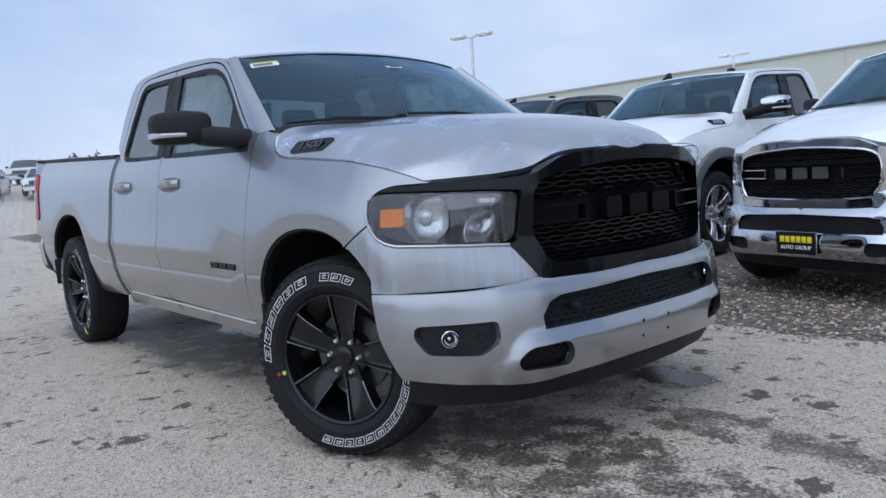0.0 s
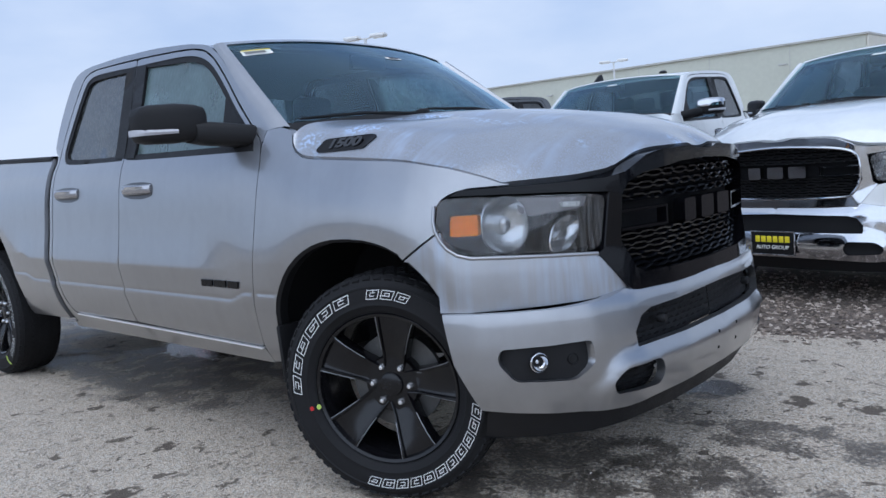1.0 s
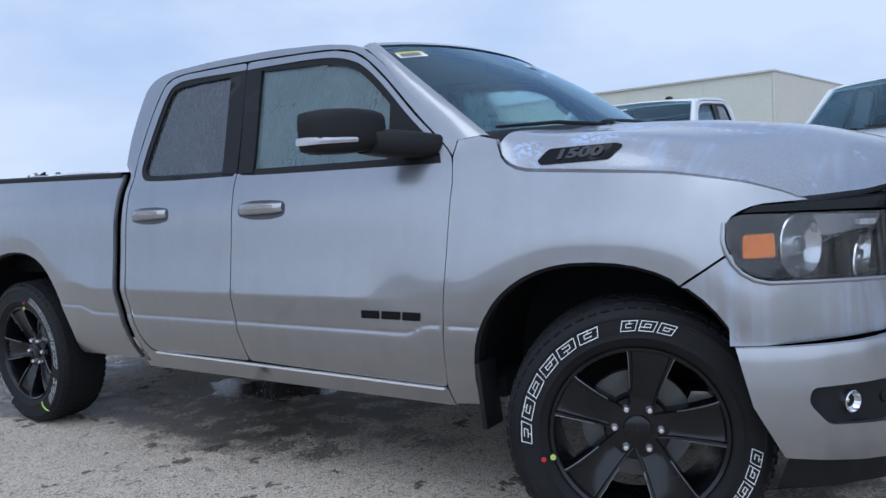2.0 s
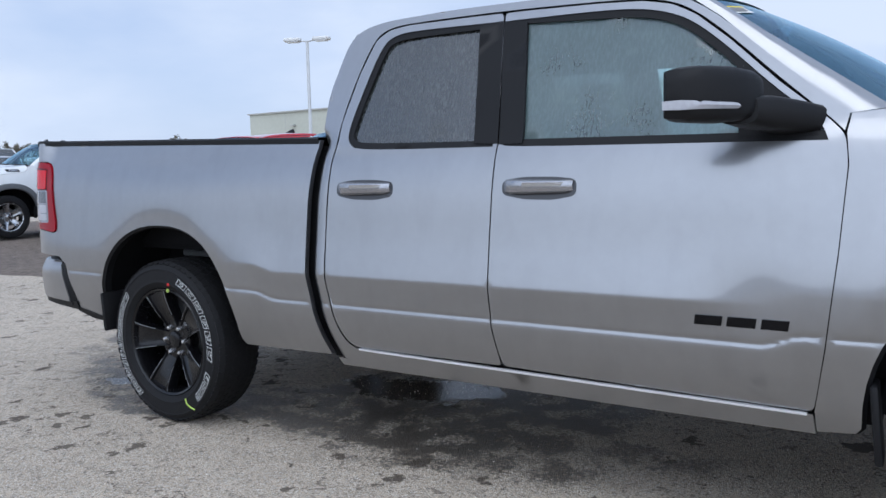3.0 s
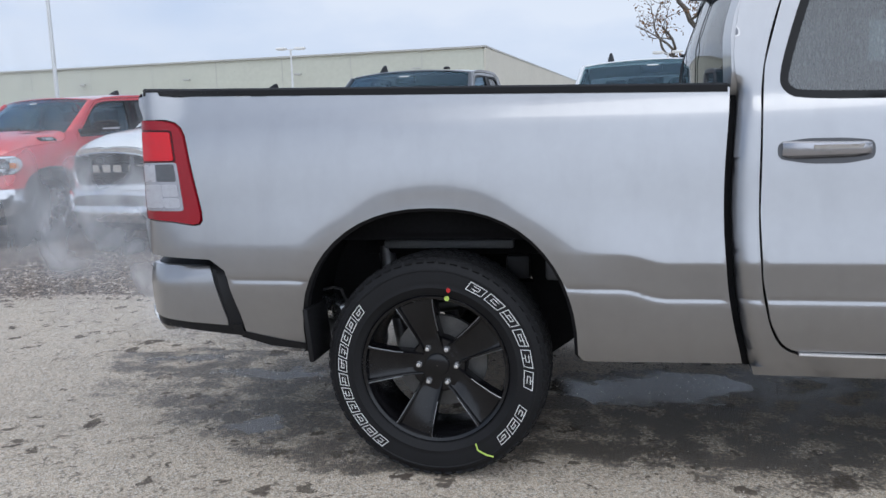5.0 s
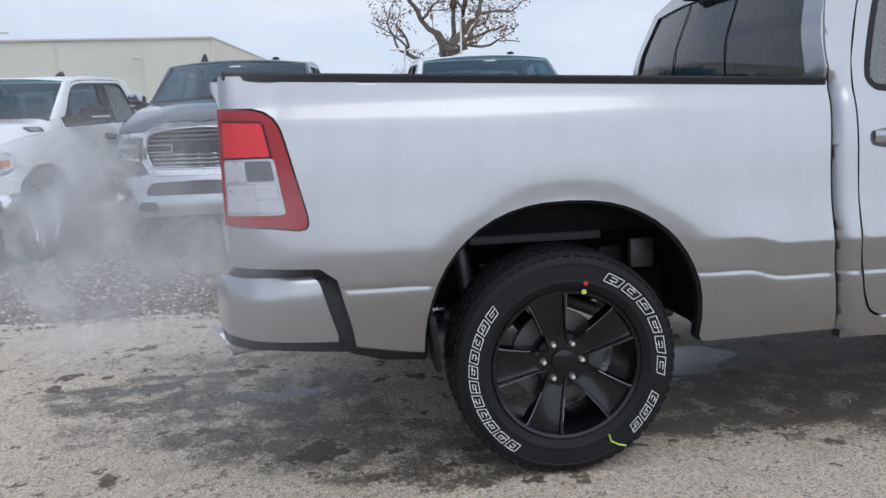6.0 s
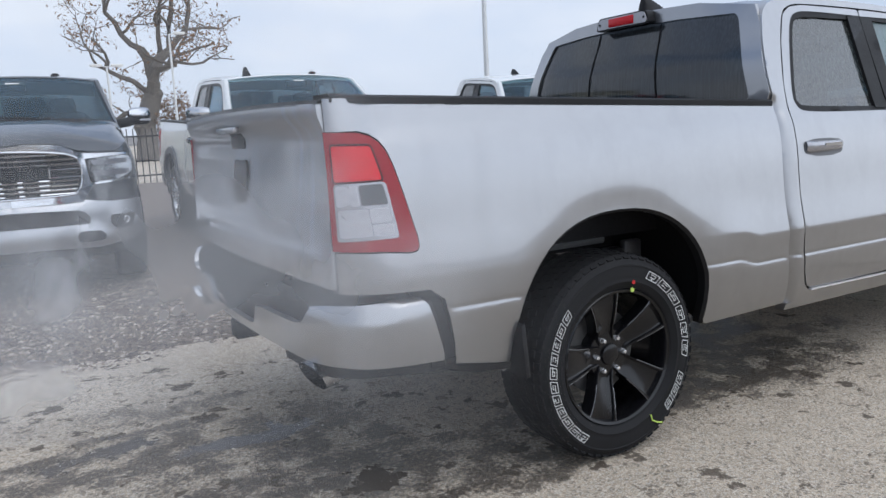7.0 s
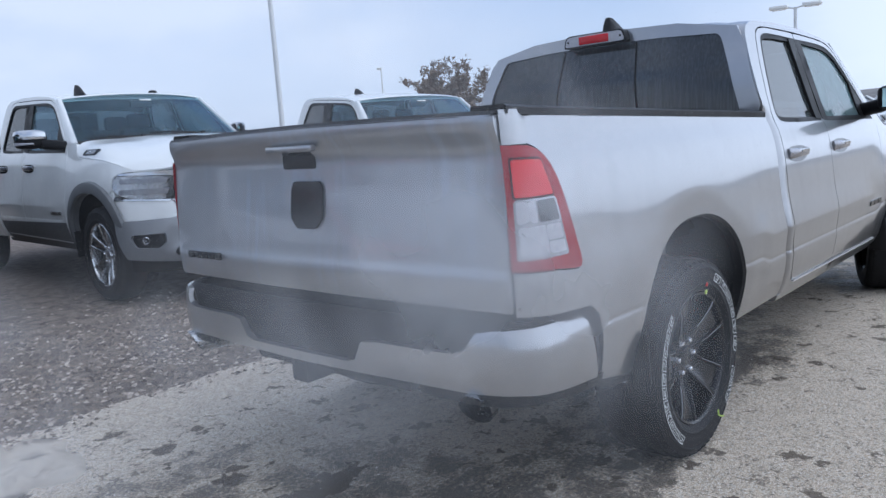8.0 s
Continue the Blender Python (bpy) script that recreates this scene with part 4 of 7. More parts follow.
    bm = loft(bmesh.new(), [[Vector((px + fx, fy + k * w, 1.868 - (0.062 if fy else 0.0) + fk * h * zz)) for k, zz in ((-1, 0), (-0.75, 0.55), (-0.3, 1), (0.3, 1), (0.75, 0.55), (1, 0))] for px, w, h in ((-2.24, 0.012, 0.012), (-2.30, 0.034, 0.035), (-2.36, 0.042, 0.062), (-2.41, 0.042, 0.082), (-2.445, 0.036, 0.084), (-2.455, 0.03, 0.02))], cap=True)
    part("roof_aerial", bm, SATIN, T, "black fin-shaped roof aerial")

    # bed
    bed_outline = [(gap_s(z) - 0.016, z) for z in np.linspace(1.352, 0.445, 30)]
    bed_outline += [(-3.04, 0.435)] + R_ARCH[::-1] + [(-4.10, 0.47), (-4.29, 0.505), (-4.305, 0.60), (-4.345, 0.76), (-4.40, 0.80), (S_TAIL, 0.815), (S_TAIL, 1.418), (-4.62, 1.418)]
    lamp = [(S_TAIL - 0.02, 0.945), (-4.55, 0.936), (-4.455, 0.924), (-4.432, 0.928), (-4.422, 0.944), (-4.424, 0.975), (-4.484, 1.215), (-4.497, 1.255), (-4.516, 1.285), (-4.545, 1.306), (-4.585, 1.317), (S_TAIL - 0.02, 1.323)]
    bed_outline = [p for p in bed_outline if p[0] > S_TAIL + 1e-6 or p[1] < 0.9 or p[1] > 1.4]
    i = bed_outline.index((S_TAIL, 0.815))
    bed_outline[i + 1:i + 1] = [(S_TAIL, 0.945)] + lamp[1:-1] + [(S_TAIL, 1.317)]
    both("bed_side", lambda: sheet(bed_outline, [], body, st, 0.025, creased=True), paint)
    def bed_lamp():
        return sheet([(S_TAIL, 0.951), (-4.55, 0.942), (-4.455, 0.930), (-4.436, 0.934), (-4.428, 0.946), (-4.430, 0.975), (-4.490, 1.214), (-4.503, 1.252), (-4.521, 1.280), (-4.548, 1.300), (-4.587, 1.311), (S_TAIL, 1.317)], [], lambda a, b, d: body(a, b, d - 0.008), 0.03, 0.03)
    tl = both("tail_light", bed_lamp, REDLENS, "red wraparound tail light with clear reversing lenses")
    both("lens_groove", lambda: sheet(rounded([(S_TAIL + 0.026, 1.158), (-4.522, 1.158), (-4.546, 1.276), (S_TAIL + 0.026, 1.282)], 0.012, 2), [], lambda a, b, d: body(a, b, d - 0.0095), 0.03, 0.006), DEEPRED, par=tl)
    both("lens_outline", lambda: sheet(rounded([(S_TAIL + 0.028, 0.980), (-4.492, 0.980), (-4.520, 1.158), (S_TAIL + 0.028, 1.158)], 0.012, 2), [], lambda a, b, d: body(a, b, d - 0.0100), 0.03, 0.006), LAMPSILVER, "pale bright edge round the clear lenses", par=tl)
    both("lens_bed", lambda: sheet(rounded([(S_TAIL + 0.034, 0.986), (-4.500, 0.986), (-4.526, 1.152), (S_TAIL + 0.034, 1.152)], 0.010, 2), [], lambda a, b, d: body(a, b, d - 0.0115), 0.03, 0.006), LAMPSILVER, par=tl)
    for nm, ol, m2 in (("stop_lens", [(S_TAIL + 0.035, 1.165), (-4.530, 1.165), (-4.552, 1.269), (S_TAIL + 0.035, 1.274)], BRIGHTRED),
                       ("reversing_lens", [(S_TAIL + 0.037, 1.088), (-4.606, 1.088), (-4.611, 1.152), (S_TAIL + 0.037, 1.152)], WHITELENS),
                       ("smoked_lens", [(-4.600, 1.088), (-4.519, 1.088), (-4.530, 1.152), (-4.605, 1.152)], GREYLENS),
                       ("reversing_lens", [(S_TAIL + 0.04, 0.992), (-4.573, 0.992), (-4.582, 1.078), (S_TAIL + 0.04, 1.078)], WHITELENS),
                       ("reversing_lens", [(-4.571, 0.992), (-4.506, 0.992), (-4.511, 1.028), (-4.575, 1.028)], WHITELENS),
                       ("reversing_lens", [(-4.576, 1.033), (-4.512, 1.033), (-4.519, 1.078), (-4.580, 1.078)], WHITELENS)):
        both(nm, lambda: sheet(rounded(ol, 0.008, 2), [], lambda a, b, d: body(a, b, d - 0.013), 0.03, 0.012), m2, par=tl)
    both("bed_rail", lambda: loft(bmesh.new(), [[body(x, z2).lerp(Vector((x, -0.80, z2)), 0.0) + Vector((0, -0.005, -0.008)), body(x, z2) + Vector((0, -0.005, 0.013)), body(x, z2) + Vector((0, 0.004, 0.020)), Vector((PLAN_X(x), -0.80, z2 + 0.020)), Vector((PLAN_X(x), -0.79, z2 - 0.10))]
                                                  for x, z2 in [(xx, 1.352 + (xx + 2.615) / (-2.0) * 0.066 - 0.006) for xx in np.linspace(-2.59, -4.68, 24)]]), SATIN, "black plastic bed rail cap")
    part("bed_floor", one_box((-3.60, 0, 0.86), (1.96, 1.56, 0.04)), DARK, T)
    part("bed_front_wall", one_box((-2.64, 0, 1.10), (0.03, 1.6, 0.46)), DARK, T)
    for sy in (-1, 1):
        part("bed_inner_wall", one_box((-3.60, sy * 0.80, 1.10), (1.96, 0.03, 0.46)), DARK, T)
    # tailgate: leans back under a spoiler lip
    GATE_X = curve_fn([0.82, 0.86, 0.905, 0.925, 0.945, 1.00, 1.20, 1.285, 1.305, 1.335, 1.365, 1.385, 1.42], [-4.692, -4.706, -4.714, -4.720, -4.708, -4.702, -4.676, -4.668, -4.668, -4.690, -4.720, -4.726, -4.716], 0.008)
    def gate(u, z, d=0.0):
        yy = u * (abs(body(S_TAIL, z).y) - 0.005)
        ease = 1 - 0.6 * abs(u) ** 12
        return Vector((-4.69 + (GATE_X(z) + 4.69) * ease - 0.028 * (1 - u * u) + d, yy, z + 0.012 * (1 - u * u) * sstep(1.2, 1.4, z)))
    hole = rounded([(-0.10, 1.268), (0.10, 1.268), (0.10, 1.325), (-0.10, 1.325)], 0.02, 3)
    tg = part("tailgate", sheet(rounded([(-1, 0.825), (1, 0.825), (1, 1.405), (-1, 1.405)], 0.01, 2), [hole], gate, 0.018 if hi else 0.06, 0.05), SILVERGATE if hi else paint, T, "closed tailgate with streaks of dried water")
    part("gate_cap", loft(bmesh.new(), [[gate(u, 1.405) + Vector((-0.003, 0, -0.004)), gate(u, 1.405) + Vector((0.01, 0, 0.012)), gate(u, 1.405) + Vector((0.07, 0, 0.012)), gate(u, 1.405) + Vector((0.07, 0, -0.15))] for u in np.linspace(-1, 1, 15)]), SATIN, tg)
    part("gate_handle", one_box((-4.742, -0.01, 1.345), (0.03, 0.27, 0.026), 0.01), paint, tg)
    part("handle_recess", one_box((-4.690, 0, 1.298), (0.03, 0.19, 0.056), 0.01), SATIN, tg, "black recess under the tailgate handle")
    badge = rounded([(-0.070, 0.085), (0.070, 0.085), (0.086, 0.06), (0.088, -0.045), (0.05, -0.085), (-0.05, -0.085), (-0.088, -0.045), (-0.086, 0.06)], 0.012, 3)
    part("gate_badge", prism(bmesh.new(), badge, lambda a, b: gate((a - 0.045) / 0.9, 1.142 + b, -0.010), lambda a, b: gate((a - 0.045) / 0.9, 1.142 + b, 0.01)), GLOSSBLACK, tg, "black shield-shaped badge")
    bm = bmesh.new()
    for k in range(5):
        box(bm, gate(0.0, 0.925) + Vector((0.004, 0.55 + 0.052 * k, 0)), (0.014, 0.040, 0.030), 0.004)
    part("gate_lettering", bm, GLOSSBLACK, tg, "black block letters")
    # rear bumper
    rb_prof = curve_fn([0.47, 0.50, 0.54, 0.62, 0.70, 0.755, 0.775, 0.79], [0.05, 0.03, 0.015, 0.004, 0.0, 0.008, 0.03, 0.07], 0.008)
    rb_pts = [(-4.795, 0.0), (-4.792, 0.35), (-4.782, 0.62), (-4.762, 0.80), (-4.712, 0.92), (-4.63, 0.99), (-4.50, 1.012), (-4.33, 1.015), (-4.24, 1.015)]
    rq = arc_table(rb_pts, 0, 1)
    RX, RY = curve_fn([-0.3] + rq, [-4.795] + [p[0] for p in rb_pts], 0.02), curve_fn([-0.3] + rq, [-0.3] + [p[1] for p in rb_pts], 0.02)
    def rbp(q, z, d=0.0):
        k, o = rb_prof(z) + d, sstep(0.7, 1.05, q)
        return Vector((RX(q) + k * (1 - o), -(RY(q) - k * o), z))
    q_end = rq[-1] - 0.12
    def rb_half():
        ol = [(0.0, 0.612), (0.28, 0.612), (0.32, 0.625), (0.36, 0.692), (0.44, 0.700), (0.74, 0.700), (0.79, 0.712), (0.83, 0.765), (0.90, 0.772), (q_end - 0.062, 0.772), (q_end - 0.042, 0.75), (q_end + 0.008, 0.575), (q_end + 0.008, 0.550),
              (1.10, 0.562), (0.95, 0.575), (0.60, 0.582), (0.30, 0.578), (0.0, 0.574)]
        return sheet(ol, [], rbp, st, 0.025)
    rb = part("rear_bumper", _join(rb_half(), flip_y(rb_half())), spec.get("bumper", paint), T, "painted rear step bumper")
    def pad_half():
        bm, rows = bmesh.new(), []
        lip = curve_fn([0.0, 0.28, 0.32, 0.36, 0.44, 0.74, 0.79, 0.83, 0.90, 2.0], [0.612, 0.612, 0.625, 0.692, 0.700, 0.700, 0.712, 0.765, 0.772, 0.772])
        for q in (0.0, 0.14, 0.28, 0.30, 0.32, 0.34, 0.36, 0.40, 0.44, 0.58, 0.74, 0.765, 0.79, 0.81, 0.83, 0.865, 0.90, 0.96, 1.03, 1.10, q_end - 0.06, q_end):
            zt = lip(q) - 0.004
            rows.append([Vector((*rbp(q, 0.70, dd).xy, z)) for dd, z in ((0.055, zt - 0.06), (0.046, zt), (0.075, 0.785), (0.17, 0.802))])
        return loft(bm, rows)
    part("step_pad", _join(pad_half(), flip_y(pad_half())), SATIN, rb, "black textured step pad")
    both("bumper_end_trim", lambda: loft(bmesh.new(), [[rbp(q_end + a2 + a, z, dd) for a, dd in ((-0.085, 0.02), (-0.08, 0.004), (-0.03, 0.003), (-0.022, 0.010), (0.03, 0.022), (0.06, 0.03))] for a2, z in ((0.045, 0.53), (0.04, 0.60), (0.018, 0.70), (0.0, 0.76), (-0.01, 0.795))]), SATIN, par={-1: rb, 1: rb})
    both("bumper_valance", lambda: sheet([(0.6, 0.545), (0.6, 0.585), (0.95, 0.580), (1.10, 0.566), (q_end - 0.02, 0.555), (q_end + 0.06, 0.55), (q_end + 0.06, 0.505), (1.10, 0.53)], [], lambda a, b, d: rbp(a, b, d + 0.008), 0.06, 0.02), SATIN, par={-1: rb, 1: rb})
    def pipe():
        bm = bmesh.new()
        tube(bm, [(-3.95, -0.60, 0.53), (-4.3, -0.66, 0.545), (-4.50, -0.73, 0.535), (-4.745, -0.81, 0.528)], [0.035, 0.038, 0.050, 0.052], 16, cap=False)
        tube(bm, [(-4.745, -0.81, 0.528), (-4.52, -0.74, 0.535)], [0.047, 0.044], 16, cap=False)
        for v in bm.verts:   # slanted cut
            if v.co.x < -4.65:
                v.co.x -= 0.55 * (v.co.z - 0.528)
        return bm
    if hi:
        both("muffler", lambda: tube(bmesh.new(), [(-4.27, -0.69, 0.553), (-4.25, -0.69, 0.553), (-4.045, -0.68, 0.556), (-4.035, -0.68, 0.556)], [0.038, 0.052, 0.052, 0.040], 18), DULLCHROME, "bright steel silencer")
        both("pipe_hanger", lambda: tube(bmesh.new(), [(-4.16, -0.68, 0.600), (-4.10, -0.70, 0.625), (-4.04, -0.71, 0.640), (-4.01, -0.70, 0.630), (-4.00, -0.68, 0.58)], 0.006, 6), STEEL)
        both("wheel_house_beam", lambda: one_box((-3.58, -0.62, 0.803), (0.52, 0.05, 0.034), 0.008), FLARE, "grey beam above the rear wheel")
        both("bump_stop_bracket", lambda: one_box((-3.30, -0.66, 0.72), (0.09, 0.06, 0.09), 0.012), SATIN)
    both("exhaust_tip", pipe, spec.get("pipe", DULLCHROME), "polished exhaust tip")
    part("tow_receiver", _join(one_box((-4.70, 0, 0.530), (0.18, 0.09, 0.08), 0.01), one_box((-4.62, 0, 0.52), (0.08, 0.9, 0.06), 0.01)), DARK, T)

    # front wings, fascia, hood
    wing = [(-0.666, 0.41), (-0.670, 0.48), (-0.642, 0.67), (-0.615, 0.95), (-0.599, 1.20), (-0.609, 1.29), (-0.60, 1.345), (-0.52, 1.352), (-0.455, 1.335)]
    seam = [(S_OF_X(HOOD["xs"](v)) - 0.006, HOOD["zs"](v) - 0.002) for v in np.linspace(0.02, 1.0, 24)]
    wing += seam + [(S_OF_X(0.49), 1.086), (0.40, 1.083), (0.365, 1.076), (0.338, 1.066), (0.316, 1.052), (0.304, 1.034), (0.299, 1.010), (0.299, 0.985), (0.304, 0.968), (0.312, 0.953), (0.175, 0.862)]
    wing += [p for p in F_ARCH[::-1] if p[0] < 0.16]
    both("front_wing", lambda: sheet(wing, [], body, st, 0.025, creased=True), paint)
    arch_front = [p for p in F_ARCH if p[0] > 0.17 and p[1] > 0.695]
    both("front_corner_panel", lambda: sheet([(0.181, 0.857), (0.318, 0.949), (0.326, 0.925), (0.342, 0.899), (0.366, 0.880), (0.40, 0.868), (0.44, 0.862), (0.78, 0.846), (0.825, 0.838), (0.955, 0.715), (0.90, 0.708), (0.75, 0.700), (0.55, 0.692), (arch_front[-1][0], 0.690)] + arch_front[::-1], [], body, st, 0.03), SILVERRUN if hi else paint)
    def hood():
        bm, n = bmesh.new(), (57 if hi else 33)
        rows = [[hood_point(u, v) for u in np.sin(np.linspace(-1, 1, n) * math.pi / 2)] for v in np.linspace(0, 1, 34 if hi else 20)]
        loft(bm, rows)
        loft(bm, [rows[-1], [p + Vector((-0.015, 0, -0.018)) for p in rows[-1]]])
        for k in (0, -1):
            loft(bm, [[r[k] for r in rows], [r[k] + Vector((0, math.copysign(0.012, -r[k].y), -0.022)) for r in rows]])
        return bm
    hd = part("hood", hood(), SILVERDEW if hi else paint, T, "domed hood wet with dew" if hi else "")
    # badge set in the hood's flank
    def badge_out(x, z, d):
        a2, v = 0.955, 0.3
        for _ in range(12):
            p, e = hood_point(-a2, v), 1e-4
            pa2, pv = (hood_point(-a2 - e, v) - p) / e, (hood_point(-a2, v + e) - p) / e
            det = pa2.x * pv.z - pv.x * pa2.z
            if abs(det) < 1e-9:
                break
            ex, ez = x - p.x, z - p.z
            a2 = min(0.999, max(0.7, a2 + 0.7 * (ex * pv.z - pv.x * ez) / det))
            v = min(0.7, max(0.02, v + 0.7 * (pa2.x * ez - ex * pa2.z) / det))
        p = hood_point(-a2, v)
        nr = (hood_point(-a2, v + 0.01) - p).cross(hood_point(-a2 + 0.004, v) - p).normalized()
        if nr.y > 0:
            nr = -nr
        return p + nr * (0.004 - d)
    bo = [(-0.275, 1.236), (-0.290, 1.247), (-0.258, 1.284), (-0.040, 1.286), (-0.016, 1.277), (-0.052, 1.238)]
    for side in (-1, 1):
        bm = sheet(rounded(bo, 0.012, 2), [], badge_out, 0.03, 0.025)
        if side > 0:
            flip_y(bm)
        hb = part("hood_badge", bm, GLOSSBLACK, hd, "dark scoop-shaped number badge")
        cu = bpy.data.curves.new("badge_text", "FONT")
        cu.body, cu.size, cu.extrude, cu.align_x, cu.align_y, cu.shear = spec.get("number", "1500"), 0.050, 0.002, "CENTER", "CENTER", 0.15
        cu.offset = 0.0022
        tmp = bpy.data.objects.new("badge_text", cu)
        me = bpy.data.meshes.new_from_object(tmp)
        bpy.data.objects.remove(tmp)
        tb = bmesh.new()
        tb.from_mesh(me)
        bpy.data.meshes.remove(me)
        pa, pb = badge_out(-0.25, 1.260, 0), badge_out(-0.06, 1.263, 0)
        ax = (pb - pa).normalized()
        up = (badge_out(-0.155, 1.282, 0) - badge_out(-0.155, 1.242, 0)).normalized()
        nr = ax.cross(up).normalized()
        mid = (pa + pb) / 2 + nr * 0.002
        for v in tb.verts:
            q = v.co.copy()
            if side > 0:
                q.x = -q.x
            v.co = mid + ax * (q.x * 1.55) + up * q.y + nr * q.z
        if side > 0:
            flip_y(tb)
            bmesh.ops.reverse_faces(tb, faces=tb.faces)
        part("badge_number", tb, BADGEGREY if hi else DULLCHROME, hb)
    # grille
    gm, gb = spec.get("surround", GLOSSBLACK), spec.get("bars", GLOSSBLACK)
    def surround():
        ol = [(0.345, 1.060), (0.38, 1.078), (0.66, 1.080), (0.86, 1.086), (0.93, 1.100), (0.99, 1.128), (1.04, 1.150), (1.11, 1.162), (1.335, 1.172), (1.385, 1.160), (S_NOSE, 1.158),
              (S_NOSE, 1.125), (1.25, 1.118), (1.02, 1.092), (0.945, 1.068), (0.915, 1.03), (0.905, 0.88), (0.955, 0.785), (1.00, 0.765), (S_NOSE, 0.758), (S_NOSE, 0.705), (0.93, 0.712), (0.822, 0.845), (0.850, 0.862), (0.872, 1.040), (0.72, 1.050), (0.40, 1.060)]
        return sheet(ol, [], lambda a, b, d: body(a, b, d - 0.004 - 0.012 * sstep(0.86, 0.95, a)), st, 0.06)
    gr = part("grille", _join(surround(), flip_y(surround())), gm, T, "gloss black grille with wavy bars" if hi else "")
    if not hi:
        loop = eased([(S_NOSE, 1.120), (1.25, 1.112), (1.04, 1.092), (0.95, 1.066), (0.918, 1.03), (0.908, 0.88), (0.955, 0.790), (1.00, 0.770), (S_NOSE, 0.764)], 2, 90)
        ring = [body(min(a, S_NOSE), b, -0.018) for a, b in loop]
        ring = [Vector((v.x, min(0.0, v.y), v.z)) for v in ring]
        part("grille_ring", tube(bmesh.new(), ring + [Vector((v.x, -v.y, v.z)) for v in ring[::-1]] + [ring[0]], 0.009, 8, cap=False), CHROME, gr, "bright chrome frame round the grille")
    back = lambda: sheet([(0.88, 1.06), (S_NOSE, 1.13), (S_NOSE, 0.75), (0.93, 0.76), (0.89, 0.87)], [], lambda a, b, d: body(a, b, d + 0.055), 0.08, 0)
    part("grille_backing", _join(back(), flip_y(back())), DARK, gr)
    for z in (1.088, 1.050, 1.012, 0.885, 0.850, 0.815, 0.780):
        bm = bmesh.new()
        lo = 0.925 if z > 0.86 else 0.945
        if z > 1.06:
            lo = 1.03
        ss = np.arange(lo, S_NOSE + 0.001, 0.0125)
        def pt(s, zz, d, sg):
            p = body(s, zz, d)
            p.y *= sg
            return p
        seq = [(s, -1) for s in ss] + [(s, 1) for s in ss[::-1][1:]]
        def link(y):
            t = (y / 0.092) % 1.0
            return 0.0050 * (sstep(0.04, 0.12, t) - sstep(0.72, 0.80, t))
        strands = ((0.0, 0.0, 0.010),) if spec.get("slats") else ((1.0, 0.0045, 0.0060), (-1.0, -0.0045, 0.0060))
        for k, off, th in strands:
            rows = []
            for s2, sg in seq:
                yy = pt(s2, z, 0, sg).y
                dz = off + k * link(yy + (0.052 if round(z * 1000) % 80 < 40 else 0))
                rows.append([pt(s2, z + dz + th, 0.034, sg), pt(s2, z + dz + th * 0.9, 0.019, sg), pt(s2, z + dz + th * 0.2, 0.013, sg), pt(s2, z + dz - th * 0.8, 0.016, sg), pt(s2, z + dz - th, 0.034, sg)])
            loft(bm, rows)
        part("grille_bar", bm, gb, gr)
    for side in (-1, 1):
        bm = bmesh.new()
        for s0, s1, z0, z1 in ((0.915, 1.16, 0.968, 0.976), (0.915, 1.16, 0.908, 0.916), (1.152, 1.162, 0.908, 0.976)):
            sheet([(s0, z0), (s1, z0), (s1, z1), (s0, z1)], [], lambda a, b, d: body(a, b, d - 0.008), 0.05, 0.035, bm=bm)
        if side > 0:
            flip_y(bm)
        part("emblem_frame", bm, spec.get("accent", GLOSSBLACK), gr)
    for k, w in ((-1, 0.105), (0, 0.13), (1, 0.135)):
        bm = bmesh.new()
        cy = k * 0.155
        ol = [(cy + 0.88 * max(-w / 2, min(w / 2, -a)), b) for a, b in rounded([(-w / 2, -0.040), (w / 2, -0.040), (w / 2, 0.040), (-w / 2, 0.040)], 0.014, 3)]
        prism(bm, ol, lambda a, b: Vector((0.800 - 0.05 * a * a, a, 0.945 + b)), lambda a, b: Vector((0.755, a, 0.945 + b)))
        part("emblem_block", bm, GLOSSBLACK if hi else GLOSSBLACK if spec.get("slats") else spec.get("accent", GLOSSBLACK), gr, "plain raised emblem block")
    # headlights
    hl = [(0.303, 1.046), (0.303, 0.960), (0.345, 0.898), (0.42, 0.868), (0.78, 0.854), (0.838, 0.866), (0.862, 1.034), (0.72, 1.043), (0.40, 1.053), (0.345, 1.055)]
    hl = eased(rounded(hl, 0.035, 5), 1)
    hh = both("headlight", lambda: sheet(hl, [], lambda a, b, d: body(a, b, d + 0.065 * sstep(0.30, 0.42, a) * sstep(0.862, 0.80, a) + 0.006), 0.04, 0.05), GLOSSBLACK if hi else DULLCHROME, "headlight with amber side marker and bright reflectors")
    def lamp_bowl(s, z, r, flat=0.85, lean=0.0):
        bm = bmesh.new()
        c2 = body(s, z, 0.035)
        nrm = Vector((0.86, -0.5, 0.12)).normalized() if s < 0.7 else Vector((0.97, -0.22, 0.2)).normalized()
        t1 = Vector((-nrm.y, nrm.x, 0))
        rows = []
        for rr, dd in ((1.0, 0.010), (0.97, 0.014), (0.92, 0.008), (0.75, -0.006), (0.5, -0.014), (0.34, -0.014), (0.30, 0.004), (0.22, 0.012), (0.01, 0.014)):
            rows.append([c2 + nrm * (dd + (0.003 if k % 2 and 0.4 < rr < 0.95 else 0)) + t1 * (math.cos(a) * r * rr * flat + 0.25 * lean * math.sin(a) * r * rr) + Vector((0, 0, math.copysign(abs(math.sin(a)) ** 0.8, math.sin(a)) * r * rr)) for k, a in enumerate(np.linspace(0, 2 * math.pi, 25)[:-1])])
